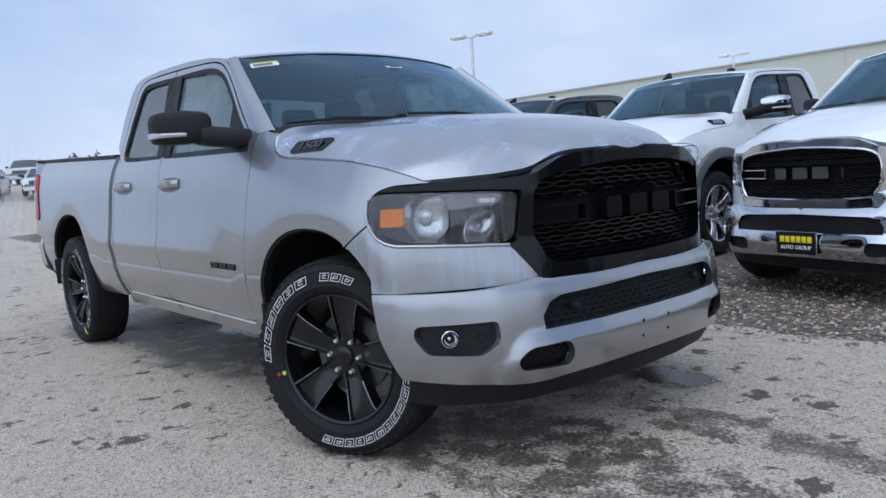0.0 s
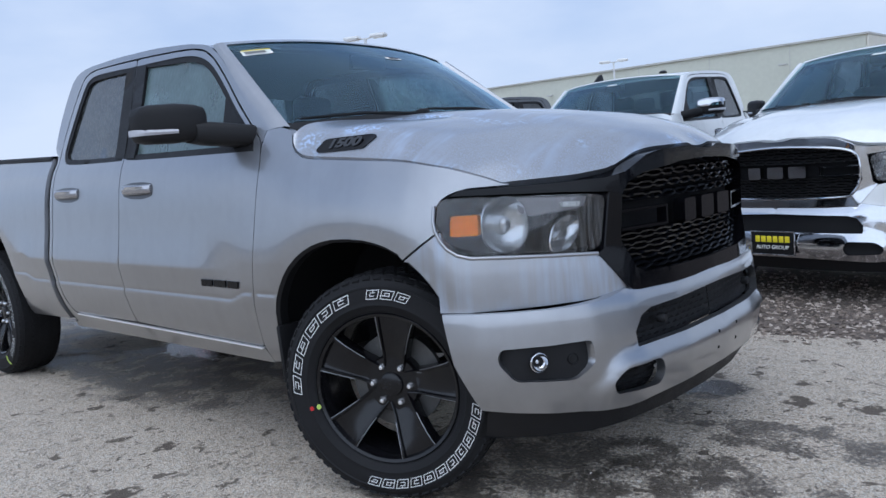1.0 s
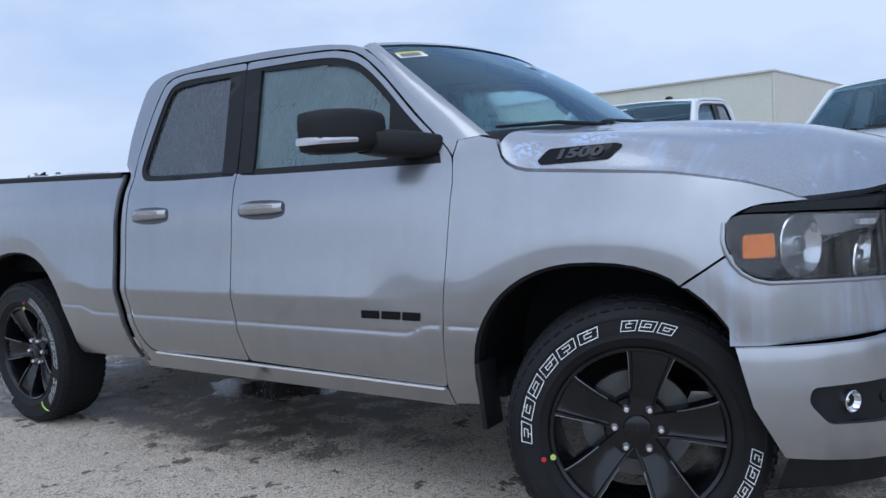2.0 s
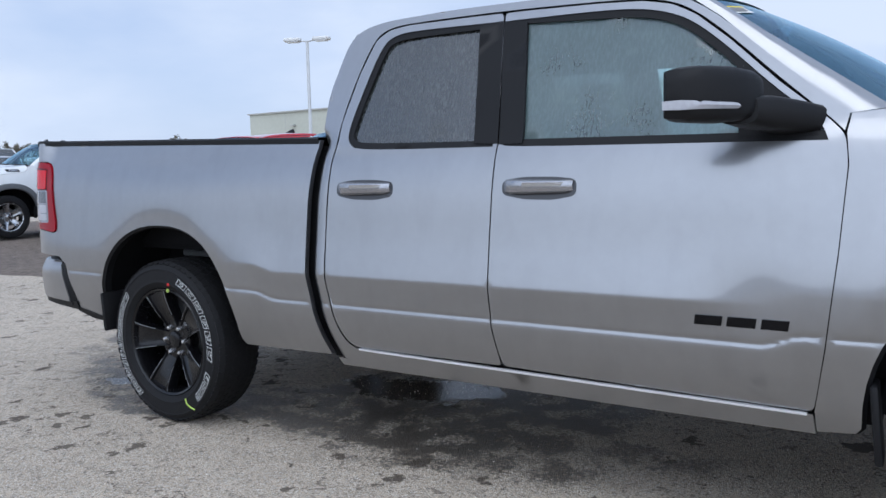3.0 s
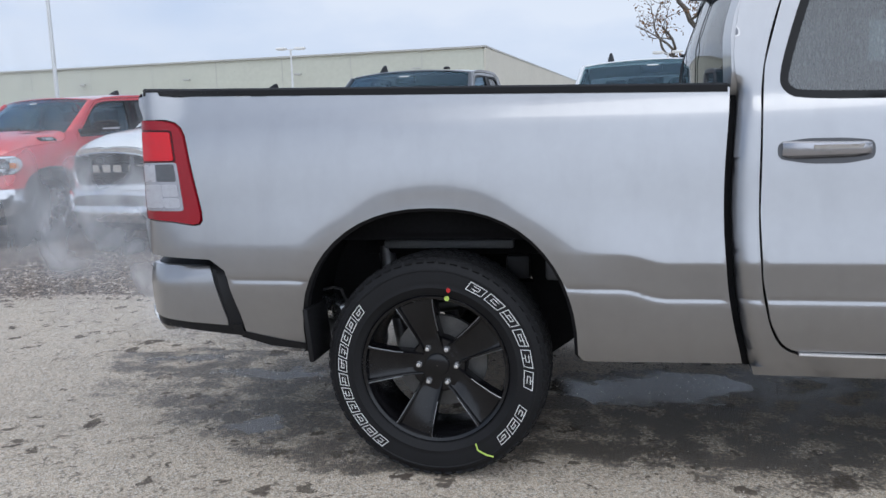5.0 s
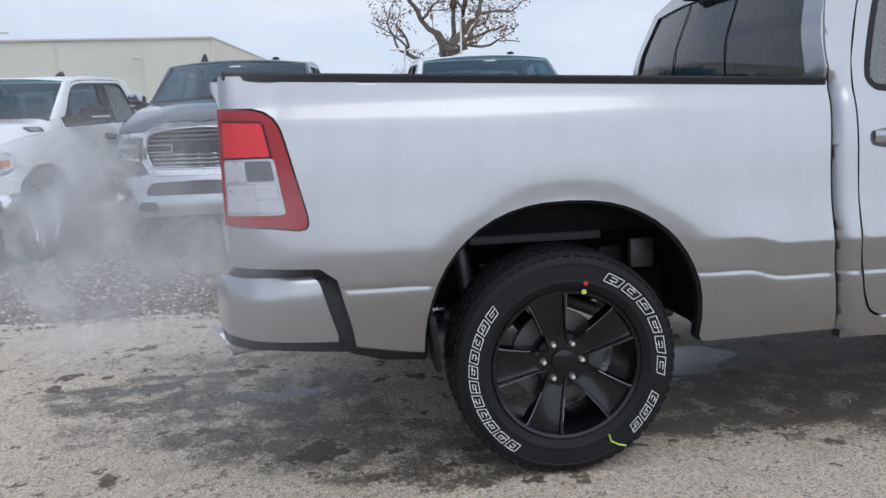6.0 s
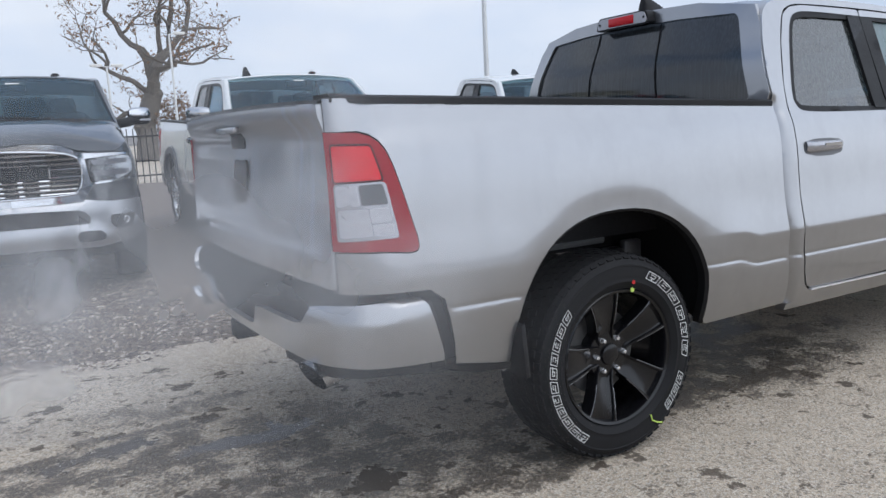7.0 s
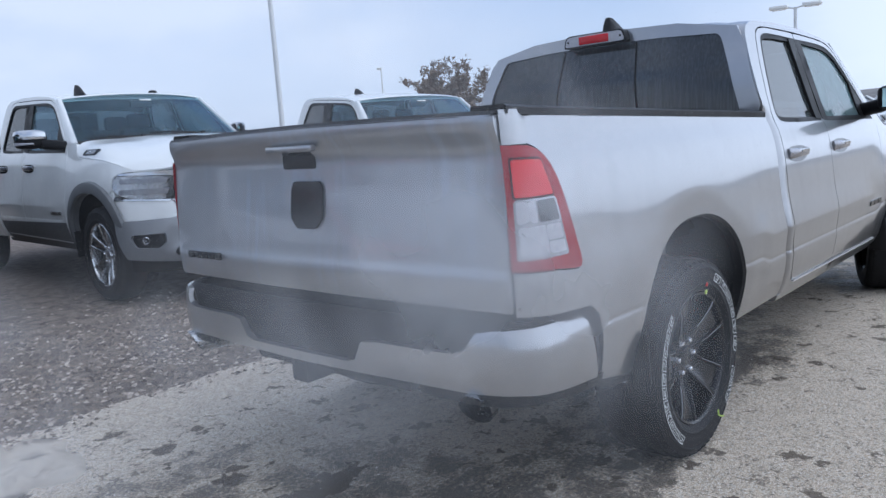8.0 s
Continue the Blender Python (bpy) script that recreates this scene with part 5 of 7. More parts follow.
        loft(bm, rows, closed=True)
        return bm
    if spec.get("slats"):
        for z0, z1 in ((0.985, 1.030), (0.895, 0.945)):
            both("lamp_bar", lambda: sheet(rounded([(0.36, z0 + 0.008), (0.80, z0), (0.825, z1), (0.36, z1)], 0.012, 3), [], lambda a, b, d: body(a, b, d + 0.02), 0.05, 0.03), LAMPSILVER, "bright rectangular lamp", par=hh)
        both("lamp_trim", lambda: sheet([(0.33, 0.862), (0.80, 0.838), (0.82, 0.853), (0.40, 0.873), (0.345, 0.895)], [], lambda a, b, d: body(a, b, d - 0.008), 0.05, 0.03), CHROME, "chrome strip", par=hh)
    else:
        both("reflector", lambda: lamp_bowl(0.515, 0.958, 0.092, 0.9), REFLECT, "bright reflector bowl", par=hh)
        both("reflector", lambda: lamp_bowl(0.735, 0.915, 0.058, 1.1, 1.9), REFLECT, "bright reflector bowl", par=hh)
        both("lamp_shroud", lambda: sheet(rounded([(0.575, 0.992), (0.64, 0.978), (0.70, 0.984), (0.80, 0.992), (0.838, 1.004), (0.846, 1.028), (0.66, 1.038), (0.560, 1.040)], 0.012, 3), [], lambda a, b, d: body(a, b, d + 0.045 - 0.25 * (b - 1.0)), 0.03, 0.03), LAMPSILVER, "silver lamp shroud", par=hh)
        both("running_light", lambda: sheet(rounded([(0.735, 1.002), (0.795, 1.000), (0.800, 1.016), (0.740, 1.018)], 0.006, 2), [], lambda a, b, d: body(a, b, d + 0.030), 0.02, 0.012), MIRRORLENS, "small white running light", par=hh)
    if not spec.get("slats"):
        both("lamp_divider", lambda: sheet([(0.640, 0.868), (0.655, 0.868), (0.705, 0.975), (0.690, 0.982)], [], lambda a, b, d: body(a, b, d + 0.022), 0.04, 0.04), GLOSSBLACK, par=hh)
    if not spec.get("slats"):
        both("side_marker", lambda: sheet(rounded([(0.345, 0.932), (0.438, 0.932), (0.434, 0.997), (0.345, 0.997)], 0.008, 2), [], lambda a, b, d: body(a, b, d + 0.012), 0.03, 0.02), AMBER, "amber side marker", par=hh)
    if hi:
        lip = [body(a, b, -0.003) for a, b in ((0.297, 1.035), (0.296, 0.985), (0.303, 0.955), (0.322, 0.920), (0.345, 0.894), (0.378, 0.874), (0.42, 0.863), (0.55, 0.857), (0.68, 0.852), (0.78, 0.848), (0.822, 0.846))]
        both("lamp_lip", lambda: tube(bmesh.new(), lip, 0.0065, 8), paint, "rounded bright lip round the lamp")
    both("lamp_lens", lambda: sheet(hl, [], lambda a, b, d: body(a, b, d + 0.001), 0.05, 0), LAMPGLASS, "clear headlight lens streaked by water", par=hh)
    # front bumper
    fogo = rounded([(0.745, 0.588), (1.048, 0.582), (1.058, 0.540), (1.003, 0.478), (0.808, 0.468), (0.739, 0.514)], 0.02, 3)
    tow = rounded([(0.468, 0.392), (0.672, 0.398), (0.696, 0.436), (0.648, 0.480), (0.478, 0.486), (0.452, 0.438)], 0.035, 4)
    mouth = [(0.0, 0.665), (0.48, 0.650), (0.535, 0.632), (0.572, 0.585), (0.566, 0.535), (0.0, 0.540)]
    def bump_half():
        top = [(0.0, 0.742), (0.45, 0.732), (0.56, 0.724), (0.66, 0.705), (0.80, 0.696), (1.05, 0.693), (1.24, 0.688)]
        bot = [(1.20, 0.53), (1.12, 0.385), (0.95, 0.370), (0.75, 0.355), (0.62, 0.345), (0.30, 0.362), (0.0, 0.367)]
        outline = [(0.0, 0.742)] + top[1:] + bot + [(0.0, 0.540), (0.566, 0.535), (0.572, 0.585), (0.535, 0.632), (0.48, 0.650), (0.0, 0.665)]
        return sheet(outline, [fogo, tow], bumper_point, 0.02 if hi else 0.05, 0.03)
    fb = part("front_bumper", _join(bump_half(), flip_y(bump_half())), spec.get("bumper", paint), T, "painted front bumper with mesh openings" if hi else "")
    def mesh_fill(ol, d0):
        bm = bmesh.new()
        us, zs = [p[0] for p in ol], [p[1] for p in ol]
        sheet(grow(ol, 0.012), [], lambda a, b, d: bumper_point(a, b, d0 + 0.02), 0.06, 0, bm=bm)
        k = 0
        for z in np.arange(min(zs) + 0.006, max(zs), 0.019):
            for u in np.arange(min(us) + (k % 2) * 0.022, max(us), 0.044):
                if inside(np.array([u + 0.018]), np.array([z + 0.004]), ol)[0]:
                    vs = [bm.verts.new(bumper_point(u + a, z + b, d0 + dd)) for a, b, dd in ((0, 0, 0.006), (0.019, 0.010, 0), (0.038, 0, 0.006), (0.019, -0.003, 0.012))]
                    bm.faces.new(vs)
            k += 1
        return bm
    if hi:
        mm = [(0.0, 0.66), (0.48, 0.645), (0.53, 0.628), (0.567, 0.585), (0.561, 0.540), (0.0, 0.545)]
        part("bumper_mesh", _join(mesh_fill(mm, 0.03), flip_y(mesh_fill(mm, 0.03))), SATIN, fb, "black honeycomb mesh")
        for side in (-1, 1):
            bm = mesh_fill(tow, 0.03)
            part("tow_mesh", bm if side < 0 else flip_y(bm), SATIN, fb, "black honeycomb mesh")
            bm = lathe(bmesh.new(), [(0.001, -0.008), (0.012, -0.008), (0.017, 0.0), (0.017, 0.02)], 14, (0, 0, 0))
            for v in bm.verts:
                q = v.co.copy()
                v.co = bumper_point(0.40, 0.598, 0.012) + Vector((-q.y, q.x, q.z))
            part("parking_sensor", bm if side < 0 else flip_y(bm), SATIN, fb)
        for yy in (-0.085, 0.085):
            for z in (0.432, 0.492):
                p = bumper_point(abs(yy), z, -0.0015)
                bm = lathe(bmesh.new(), [(0.0005, -0.001), (0.006, 0.0), (0.006, 0.004)], 10)
                for v in bm.verts:
                    v.co = Vector((p.x - v.co.y, yy + v.co.x, z + v.co.z))
                part("plate_screw_hole", bm, DARK, fb)
    else:
        part("bumper_mesh", _join(sheet(mouth, [], lambda a, b, d: bumper_point(a, b, 0.03), 0.08, 0), flip_y(sheet(mouth, [], lambda a, b, d: bumper_point(a, b, 0.03), 0.08, 0))), SATIN, fb)
        both("tow_mesh", lambda: sheet(grow(tow, 0.01), [], lambda a, b, d: bumper_point(a, b, 0.03), 0.08, 0), SATIN, par={-1: fb, 1: fb})
    fp = both("fog_bezel", lambda: sheet(grow(fogo, 0.008), [], lambda a, b, d: bumper_point(a, b, 0.028 + 0.012 * math.sin(a * 30)), 0.03, 0.03), SATIN, "black fog lamp bezel", par={-1: fb, 1: fb})
    def fog(q0, r):
        bm = bmesh.new()
        c2, nrm = bumper_point(q0, 0.532, 0.022), Vector((0.85, -0.5, 0)).normalized()
        t1 = Vector((-nrm.y, nrm.x, 0))
        loft(bm, [[c2 + nrm * dd + t1 * (math.cos(a) * r * rr) + Vector((0, 0, math.sin(a) * r * rr)) for a in np.linspace(0, 2 * math.pi, 21)[:-1]] for rr, dd in ((1.05, -0.02), (1.05, 0.006), (0.95, 0.008), (0.8, -0.004), (0.4, -0.012), (0.05, -0.006))], closed=True)
        return bm
    both("fog_lamp", lambda: fog(0.925, 0.030), CHROME, "round clear fog lamp", par=fp)
    both("corner_sensor", lambda: fog(0.800, 0.017), SATIN, par=fp)
    def dam():
        bm, rows = bmesh.new(), []
        for q in np.linspace(-1.10, 1.10, 45):
            p = bumper_point(abs(q), 0.39, 0.03)
            p.y = math.copysign(p.y, -q) if True else p.y
            rows.append([p, p + Vector((-0.015, 0, -0.03)), p + Vector((-0.05, -0.03 * math.copysign(sstep(0.6, 1.1, abs(q)), p.y), -0.12)), p + Vector((-0.09, 0, -0.12))])
        return loft(bm, rows)
    part("air_dam", dam(), SATIN, fb, "black rubber air dam")

    # mirrors: the head sweeps back towards its outer end
    def head_x(t):
        return -0.865 - 0.145 * t
    def head_y(t):
        return -1.025 - 0.225 * t
    def mirror_head():
        bm, rows = bmesh.new(), []
        for t, hx, hz in ((0.0, 0.035, 0.048), (0.06, 0.060, 0.062), (0.18, 0.072, 0.072), (0.45, 0.078, 0.079), (0.80, 0.074, 0.077), (0.93, 0.060, 0.068), (1.0, 0.03, 0.04)):
            row = []
            for a in np.linspace(0, 2 * math.pi, 25)[:-1]:
                cx2, sx2 = math.cos(a), math.sin(a)
                ex, ez = math.copysign(abs(cx2) ** 0.55, cx2), math.copysign(abs(sx2) ** 0.55, sx2)
                row.append(Vector((head_x(t) + hx * (ex if ex > 0 else max(ex, -0.7)), head_y(t), 1.402 + hz * ez)))
            rows.append(row)
        return loft(bm, rows, closed=True, cap=True)
    mr = both("wing_mirror", mirror_head, SATIN, "black folding wing mirror" if hi else "wing mirror")
    both("mirror_arm", lambda: loft(bmesh.new(), [[Vector((cx2 + hx2 * math.copysign(abs(math.cos(a)) ** 0.6, math.cos(a)), y2, zc + hz2 * math.copysign(abs(math.sin(a)) ** 0.6, math.sin(a)))) for a in np.linspace(0, 2 * math.pi, 17)[:-1]]
                                                  for y2, cx2, hx2, hz2, zc in ((-0.885, -0.735, 0.085, 0.045, 1.332), (-0.935, -0.755, 0.080, 0.045, 1.338), (-0.985, -0.79, 0.075, 0.046, 1.346), (-1.035, -0.835, 0.068, 0.047, 1.354), (-1.08, -0.875, 0.055, 0.040, 1.36))], closed=True, cap=True), SATIN, par=mr)
    both("indicator_strip", lambda: loft(bmesh.new(), [[Vector((head_x(t) + dx, head_y(t) - dy, z)) for dx, dy, z in ((fx - 0.004, 0, 1.372 + 0.010 * t), (fx + 0.004, 0.002, 1.366 + 0.004 * t), (fx - 0.002, 0, 1.362 - 0.004 * t))] for t, fx in ((0.50, 0.079), (0.58, 0.079), (0.70, 0.077), (0.80, 0.075), (0.90, 0.066), (0.96, 0.052))] + [[Vector((head_x(1.0) + 0.020, head_y(1.0) - 0.004, z)) for z in (1.384, 1.371, 1.357)], [Vector((head_x(1.0) - 0.03, head_y(1.0) - 0.003, z)) for z in (1.383, 1.371, 1.359)]]), WHITELENS, "clear indicator strip", par=mr)
    if spec.get("mirror"):
        both("mirror_cap", lambda: loft(bmesh.new(), [[Vector((head_x(t) + hx * a, head_y(t) - 0.004, 1.404 + hz * b)) for a, b in ((1.06, 0.05), (1.08, 0.4), (1.02, 0.85), (0.7, 1.06), (0.0, 1.08), (-0.7, 1.04))] for t, hx, hz in ((0.05, 0.062, 0.064), (0.18, 0.074, 0.074), (0.45, 0.080, 0.081), (0.80, 0.076, 0.079), (0.94, 0.062, 0.070), (1.01, 0.03, 0.04))]), spec["mirror"], "chrome mirror cap", par=mr)
    both("mirror_face", lambda: loft(bmesh.new(), [[Vector((head_x(t) - 0.0555 * k, head_y(t), 1.402 + z)) for z in (-0.058, 0.0, 0.058)] for t, k in ((0.18, 1.0), (0.5, 1.03), (0.82, 1.0))]), MIRRORGLASS, par=mr)

    # wheels
    for x, turn in ((-0.045 if spec.get("steer") else 0.0, -117), (REAR_X, 0)):
        for side in (-1, 1):
            wheel(T, x, side, turn, spec.get("rim", RIM), lettered=spec.get("letters", hi), detail=hi, steer=spec.get("steer", 0.0) if x > -1 else 0.0)
    # arch liners and underbody
    for nm, wx, fp2 in (("arch_liner", -0.085, F_ARCH), ("arch_liner", -3.565, R_ARCH)):
        def liner():
            bm = bmesh.new()
            pts = [p for p in fp2]
            loft(bm, [[body(px, pz, 0.006), body(px, pz, 0.02) + Vector((0, 0, 0.008)), Vector((wx + (px - wx) * 1.06, -0.80, pz + 0.03)), Vector((wx + (px - wx) * 1.06, -0.58, pz + 0.03)), Vector((wx + (px - wx) * 0.7, -0.50, pz - 0.12))] for px, pz in pts])
            return bm
        both(nm, liner, DARK)
        both("arch_lip", lambda: loft(bmesh.new(), [[body(px, pz) + Vector((0, 0.001, 0)), body(px, pz) + Vector((0, 0.012, 0)) + (Vector((wx, 0, 0.45)) - Vector((px, 0, pz))).normalized() * 0.012, body(px, pz) + Vector((0, 0.05, 0)) + (Vector((wx, 0, 0.45)) - Vector((px, 0, pz))).normalized() * 0.010] for px, pz in fp2]), spec.get("flare", SATIN))
        if spec.get("flare"):
            both("arch_flare", lambda: loft(bmesh.new(), [[body(px, pz) + (Vector((px, 0, pz)) - Vector((wx, 0, 0.45))).normalized() * k + Vector((0, -dy, 0)) for k, dy in ((-0.005, 0.0), (0.0, 0.03), (0.05, 0.032), (0.085, 0.02), (0.095, -0.01))] for px, pz in fp2[1:-1]]), spec["flare"], "grey plastic arch flare")
    def flap(x):
        return one_box((x, -0.92 if x < -1 else -0.955, 0.52 if x < -1 else 0.47), (0.022, 0.20 if x < -1 else 0.11, 0.20 if x < -1 else 0.23), 0.008, rot=Matrix.Rotation(radians(-5), 3, "Y"))
    both("bed_lower_trim", lambda: sheet([(-4.06, 0.452), (-4.06, 0.478), (-4.13, 0.488), (-4.30, 0.522), (-4.315, 0.50), (-4.20, 0.465)], [], lambda a, b, d: body(a, b, d - 0.003), 0.05, 0.03), SATIN)
    both("mud_flap", lambda: flap(-4.030), SATIN, "black rubber mud flap")
    both("mud_flap", lambda: flap(-0.51), SATIN, "black rubber mud flap")
    part("floor_pan", one_box((-1.5, 0, 0.46), (2.0, 1.70, 0.08), 0.02), DARK, T)
    part("bed_underside", one_box((-3.5, 0, 0.78), (2.1, 1.10, 0.06), 0.01), DARK, T)
    part("engine", one_box((0.1, 0, 0.75), (0.9, 1.05, 0.6), 0.05), DARK, T)
    for sy in (-1, 1):
        bm = bmesh.new()
        loft(bm, [[Vector((x, sy * 0.45 + a, z + b)) for a, b in ((-0.04, -0.06), (0.04, -0.06), (0.04, 0.06), (-0.04, 0.06))] for x, z in ((0.7, 0.52), (-0.6, 0.42), (-2.6, 0.42), (-3.1, 0.56), (-3.9, 0.58), (-4.6, 0.54))], closed=True, cap=True)
        part("chassis_rail", bm, DARK, T)
    bm = tube(bmesh.new(), [(REAR_X, -0.80, 0.40), (REAR_X, 0.80, 0.40)], 0.045, 12)
    lathe(bm, [(0.001, -0.16), (0.10, -0.12), (0.15, 0.0), (0.10, 0.12), (0.001, 0.16)], 16, (REAR_X, 0.1, 0.40))
    part("rear_axle", bm, DARK, T)
    if hi:
        bm = tube(bmesh.new(), [(-2.9, -0.35, 0.40), (-3.2, -0.45, 0.42), (-3.5, -0.55, 0.56), (-3.95, -0.60, 0.50)], 0.032, 12)
        part("exhaust_pipe", bm, STEEL, T)
        bm = tube(bmesh.new(), [(-3.86, -0.70, 0.42), (-4.16, -0.62, 0.45)], [0.07, 0.07], 18)
        part("exhaust_muffler", bm, STEEL, T, "dull steel muffler")
        for sy in (-1, 1):
            part("shock_absorber", tube(bmesh.new(), [(REAR_X - 0.22, sy * 0.58, 0.36), (REAR_X - 0.30, sy * 0.52, 0.78)], [0.03, 0.035], 10), STEEL, T)
            part("fuel_bracket", one_box((REAR_X + 0.42, sy * 0.62, 0.72), (0.10, 0.04, 0.12), 0.01), STEEL, T)
            part("body_mount", one_box((REAR_X, sy * 0.70, 0.90), (0.62, 0.05, 0.07), 0.01), STEEL, T)
        bm = tube(bmesh.new(), [(0.05, -0.70, 0.42), (0.0, -0.30, 0.45), (0.0, 0.3, 0.45), (0.05, 0.70, 0.42)], 0.03, 8)
        part("steering_rod", bm, DARK, T)

    # cabin
    bm = bmesh.new()
    prism(bm, [(-0.62, 1.30), (-0.98, 1.32), (-1.06, 1.18), (-1.0, 0.95), (-0.62, 0.95)], lambda a, b: Vector((a, -0.80, b)), lambda a, b: Vector((a, 0.80, b)))
    box(bm, (-0.90, 0.40, 1.325), (0.22, 0.36, 0.07), 0.03)
    part("dashboard", bm, SEAT, T)
    wheel_c = Vector((-1.12, 0.40, 1.20))
    tilt = Matrix.Rotation(radians(-62), 3, "Y")
    bm = tube(bmesh.new(), [wheel_c + tilt @ Vector((0.19 * math.cos(a), 0.19 * math.sin(a), 0)) for a in np.linspace(0, 2 * math.pi, 29)], 0.016, 8, cap=False)
    box(bm, wheel_c, (0.09, 0.12, 0.04), 0.02, rot=tilt)
    part("steering_wheel", bm, SATIN, T)
    for sy in (-1, 1):
        for x0, wide in ((-1.62, 0.52), (-2.22, 0.60)):
            bm = bmesh.new()
            box(bm, (x0 + 0.12, sy * 0.40, 0.88), (0.52, wide, 0.18), 0.06)
            box(bm, (x0 - 0.16, sy * 0.40, 1.20), (0.16, wide * 0.95, 0.60), 0.06, rot=Matrix.Rotation(radians(-12), 3, "Y"))
            st_ob = part("seat", bm, SEAT, T, "black cloth seat")
            part("headrest", one_box((x0 - 0.25, sy * 0.40, 1.56), (0.10, 0.28, 0.17), 0.05), SEAT, st_ob)
    part("cabin_floor", one_box((-1.55, 0, 0.56), (1.9, 1.72, 0.06)), SEAT, T)
    for sy in (-1, 1):
        part("door_lining", _join(one_box((-1.20, sy * 0.90, 0.90), (1.1, 0.05, 0.74), 0.02), one_box((-2.12, sy * 0.90, 0.90), (0.72, 0.05, 0.74), 0.02)), SEAT, T)
    bm = bmesh.new()
    rows = []
    for x in np.linspace(-1.12, -2.52, 8):
        ze = roof_edge(x) - 0.03
        rows.append([Vector((x, a * (green_y(ze) - 0.03), ze + 0.030 * (1 - abs(a) ** 2.6))) for a in np.linspace(-1, 1, 11)])
    part("headliner", loft(bm, rows), TRIMGREY, T)
    part("rear_view_mirror", one_box((-0.93, 0, 1.70), (0.03, 0.24, 0.07), 0.015), SATIN, T)
    def wiper(y0, y1):
        a, b = screen(y0, -0.015) + Vector((0.03, 0, 0.022)), screen(y1, 0.03) + Vector((0.02, 0, 0.022))
        bm = tube(bmesh.new(), [a, a.lerp(b, 0.5) + Vector((0.008, 0, 0.012)), b], [0.009, 0.008, 0.006], 6)
        return box(bm, a, (0.05, 0.05, 0.04), 0.012)
    part("wiper", wiper(-0.38, -0.96), SATIN, T, "black windscreen wiper")
    part("wiper", wiper(0.35, -0.30), SATIN, T, "black windscreen wiper")
    def side_plate(bm, s0, s1, z0, z1, d=-0.006):
        return sheet([(s0, z0), (s1, z0), (s1 + 0.004, z1), (s0 + 0.004, z1)], [], lambda a, b, dd: body(a, b, dd + d), 0.04, 0.012, bm=bm)
    def emblem():
        bm = bmesh.new()
        for a0, a1 in ((-1.006, -0.926), (-0.911, -0.829), (-0.814, -0.739)):
            side_plate(bm, a0, a1, 0.722, 0.752)
        return bm
    both("door_lettering", emblem, GLOSSBLACK if hi else DULLCHROME, "raised block lettering", par=fd)
    if hi:
        def on_screen(u0, u1, v0, v1, off):
            return loft(bmesh.new(), [[screen(u, v) + Vector((off, 0, off)) for u in np.linspace(u0, u1, 4)] for v in np.linspace(v0, v1, 3)])
        stk = part("window_sticker", on_screen(-0.95, -0.77, 0.835, 0.90, 0.002), PAPER, T, "white paper label with a yellow edge inside the windscreen")
        part("sticker_band", on_screen(-0.948, -0.772, 0.89, 0.90, 0.004), YELLOW, stk)
        part("sticker_print", on_screen(-0.935, -0.81, 0.847, 0.88, 0.004), TRIMGREY, stk)
        stk = part("window_sticker", on_screen(-0.02, 0.12, 0.72, 0.755, 0.002), PAPER, T, "small white paper label inside the windscreen")
        part("sticker_print", on_screen(0.01, 0.10, 0.73, 0.746, 0.004), PRINT, stk)
    if not hi:
        stk = part("window_sticker", loft(bmesh.new(), [[screen(u, v) + Vector((0.003, 0, 0.003)) for u in np.linspace(-0.07, 0.09, 4)] for v in (0.80, 0.835)]), PAPER, T, "small white paper label inside the windscreen")
    if spec.get("plate"):
        pl = part("dealer_plate", one_box((0.868, 0, 0.468), (0.012, 0.315, 0.165), 0.006), SATIN, fb, "black dealer plate with yellow and white lettering")
        part("plate_frame", _join(one_box((0.872, 0, 0.548), (0.012, 0.322, 0.008), 0.003), one_box((0.872, 0, 0.388), (0.012, 0.322, 0.008), 0.003), one_box((0.872, 0.157, 0.468), (0.012, 0.008, 0.165), 0.003), one_box((0.872, -0.157, 0.468), (0.012, 0.008, 0.165), 0.003)), DULLCHROME, pl)
        bm = bmesh.new()
        for k in range(6):
            box(bm, (0.876, -0.108 + 0.0432 * k, 0.495), (0.006, 0.034, 0.044), 0.004)
        part("plate_bars", bm, YELLOW, pl)
        cu = bpy.data.curves.new("plate_text", "FONT")
        cu.body, cu.size, cu.extrude, cu.align_x, cu.align_y = "AUTO GROUP", 0.037, 0.002, "CENTER", "CENTER"
        tmp = bpy.data.objects.new("plate_text", cu)
        me = bpy.data.meshes.new_from_object(tmp)
        bpy.data.objects.remove(tmp)
        tb = bmesh.new()
        tb.from_mesh(me)
        bpy.data.meshes.remove(me)
        for v in tb.verts:
            q = v.co.copy()
            v.co = Vector((0.878 + q.z, q.x, 0.438 + q.y))
        part("plate_text", tb, PAPER, pl)
    if spec.get("roof_lamps"):
        part("roof_dome", loft(bmesh.new(), [[Vector((-1.40 + r * 1.5 * math.cos(a), 0.38 + r * math.sin(a), 1.838 + h)) for a in np.linspace(0, 2 * math.pi, 13)[:-1]] for r, h in ((0.045, 0.0), (0.040, 0.016), (0.024, 0.026), (0.002, 0.029))], closed=True), SATIN, T, "low black aerial dome")
    return T


def _join(*bms):
    out = bms[0]
    for b in bms[1:]:
        me = bpy.data.meshes.new("tmp")
        b.to_mesh(me)
        b.free()
        out.from_mesh(me)
        bpy.data.meshes.remove(me)
    return out


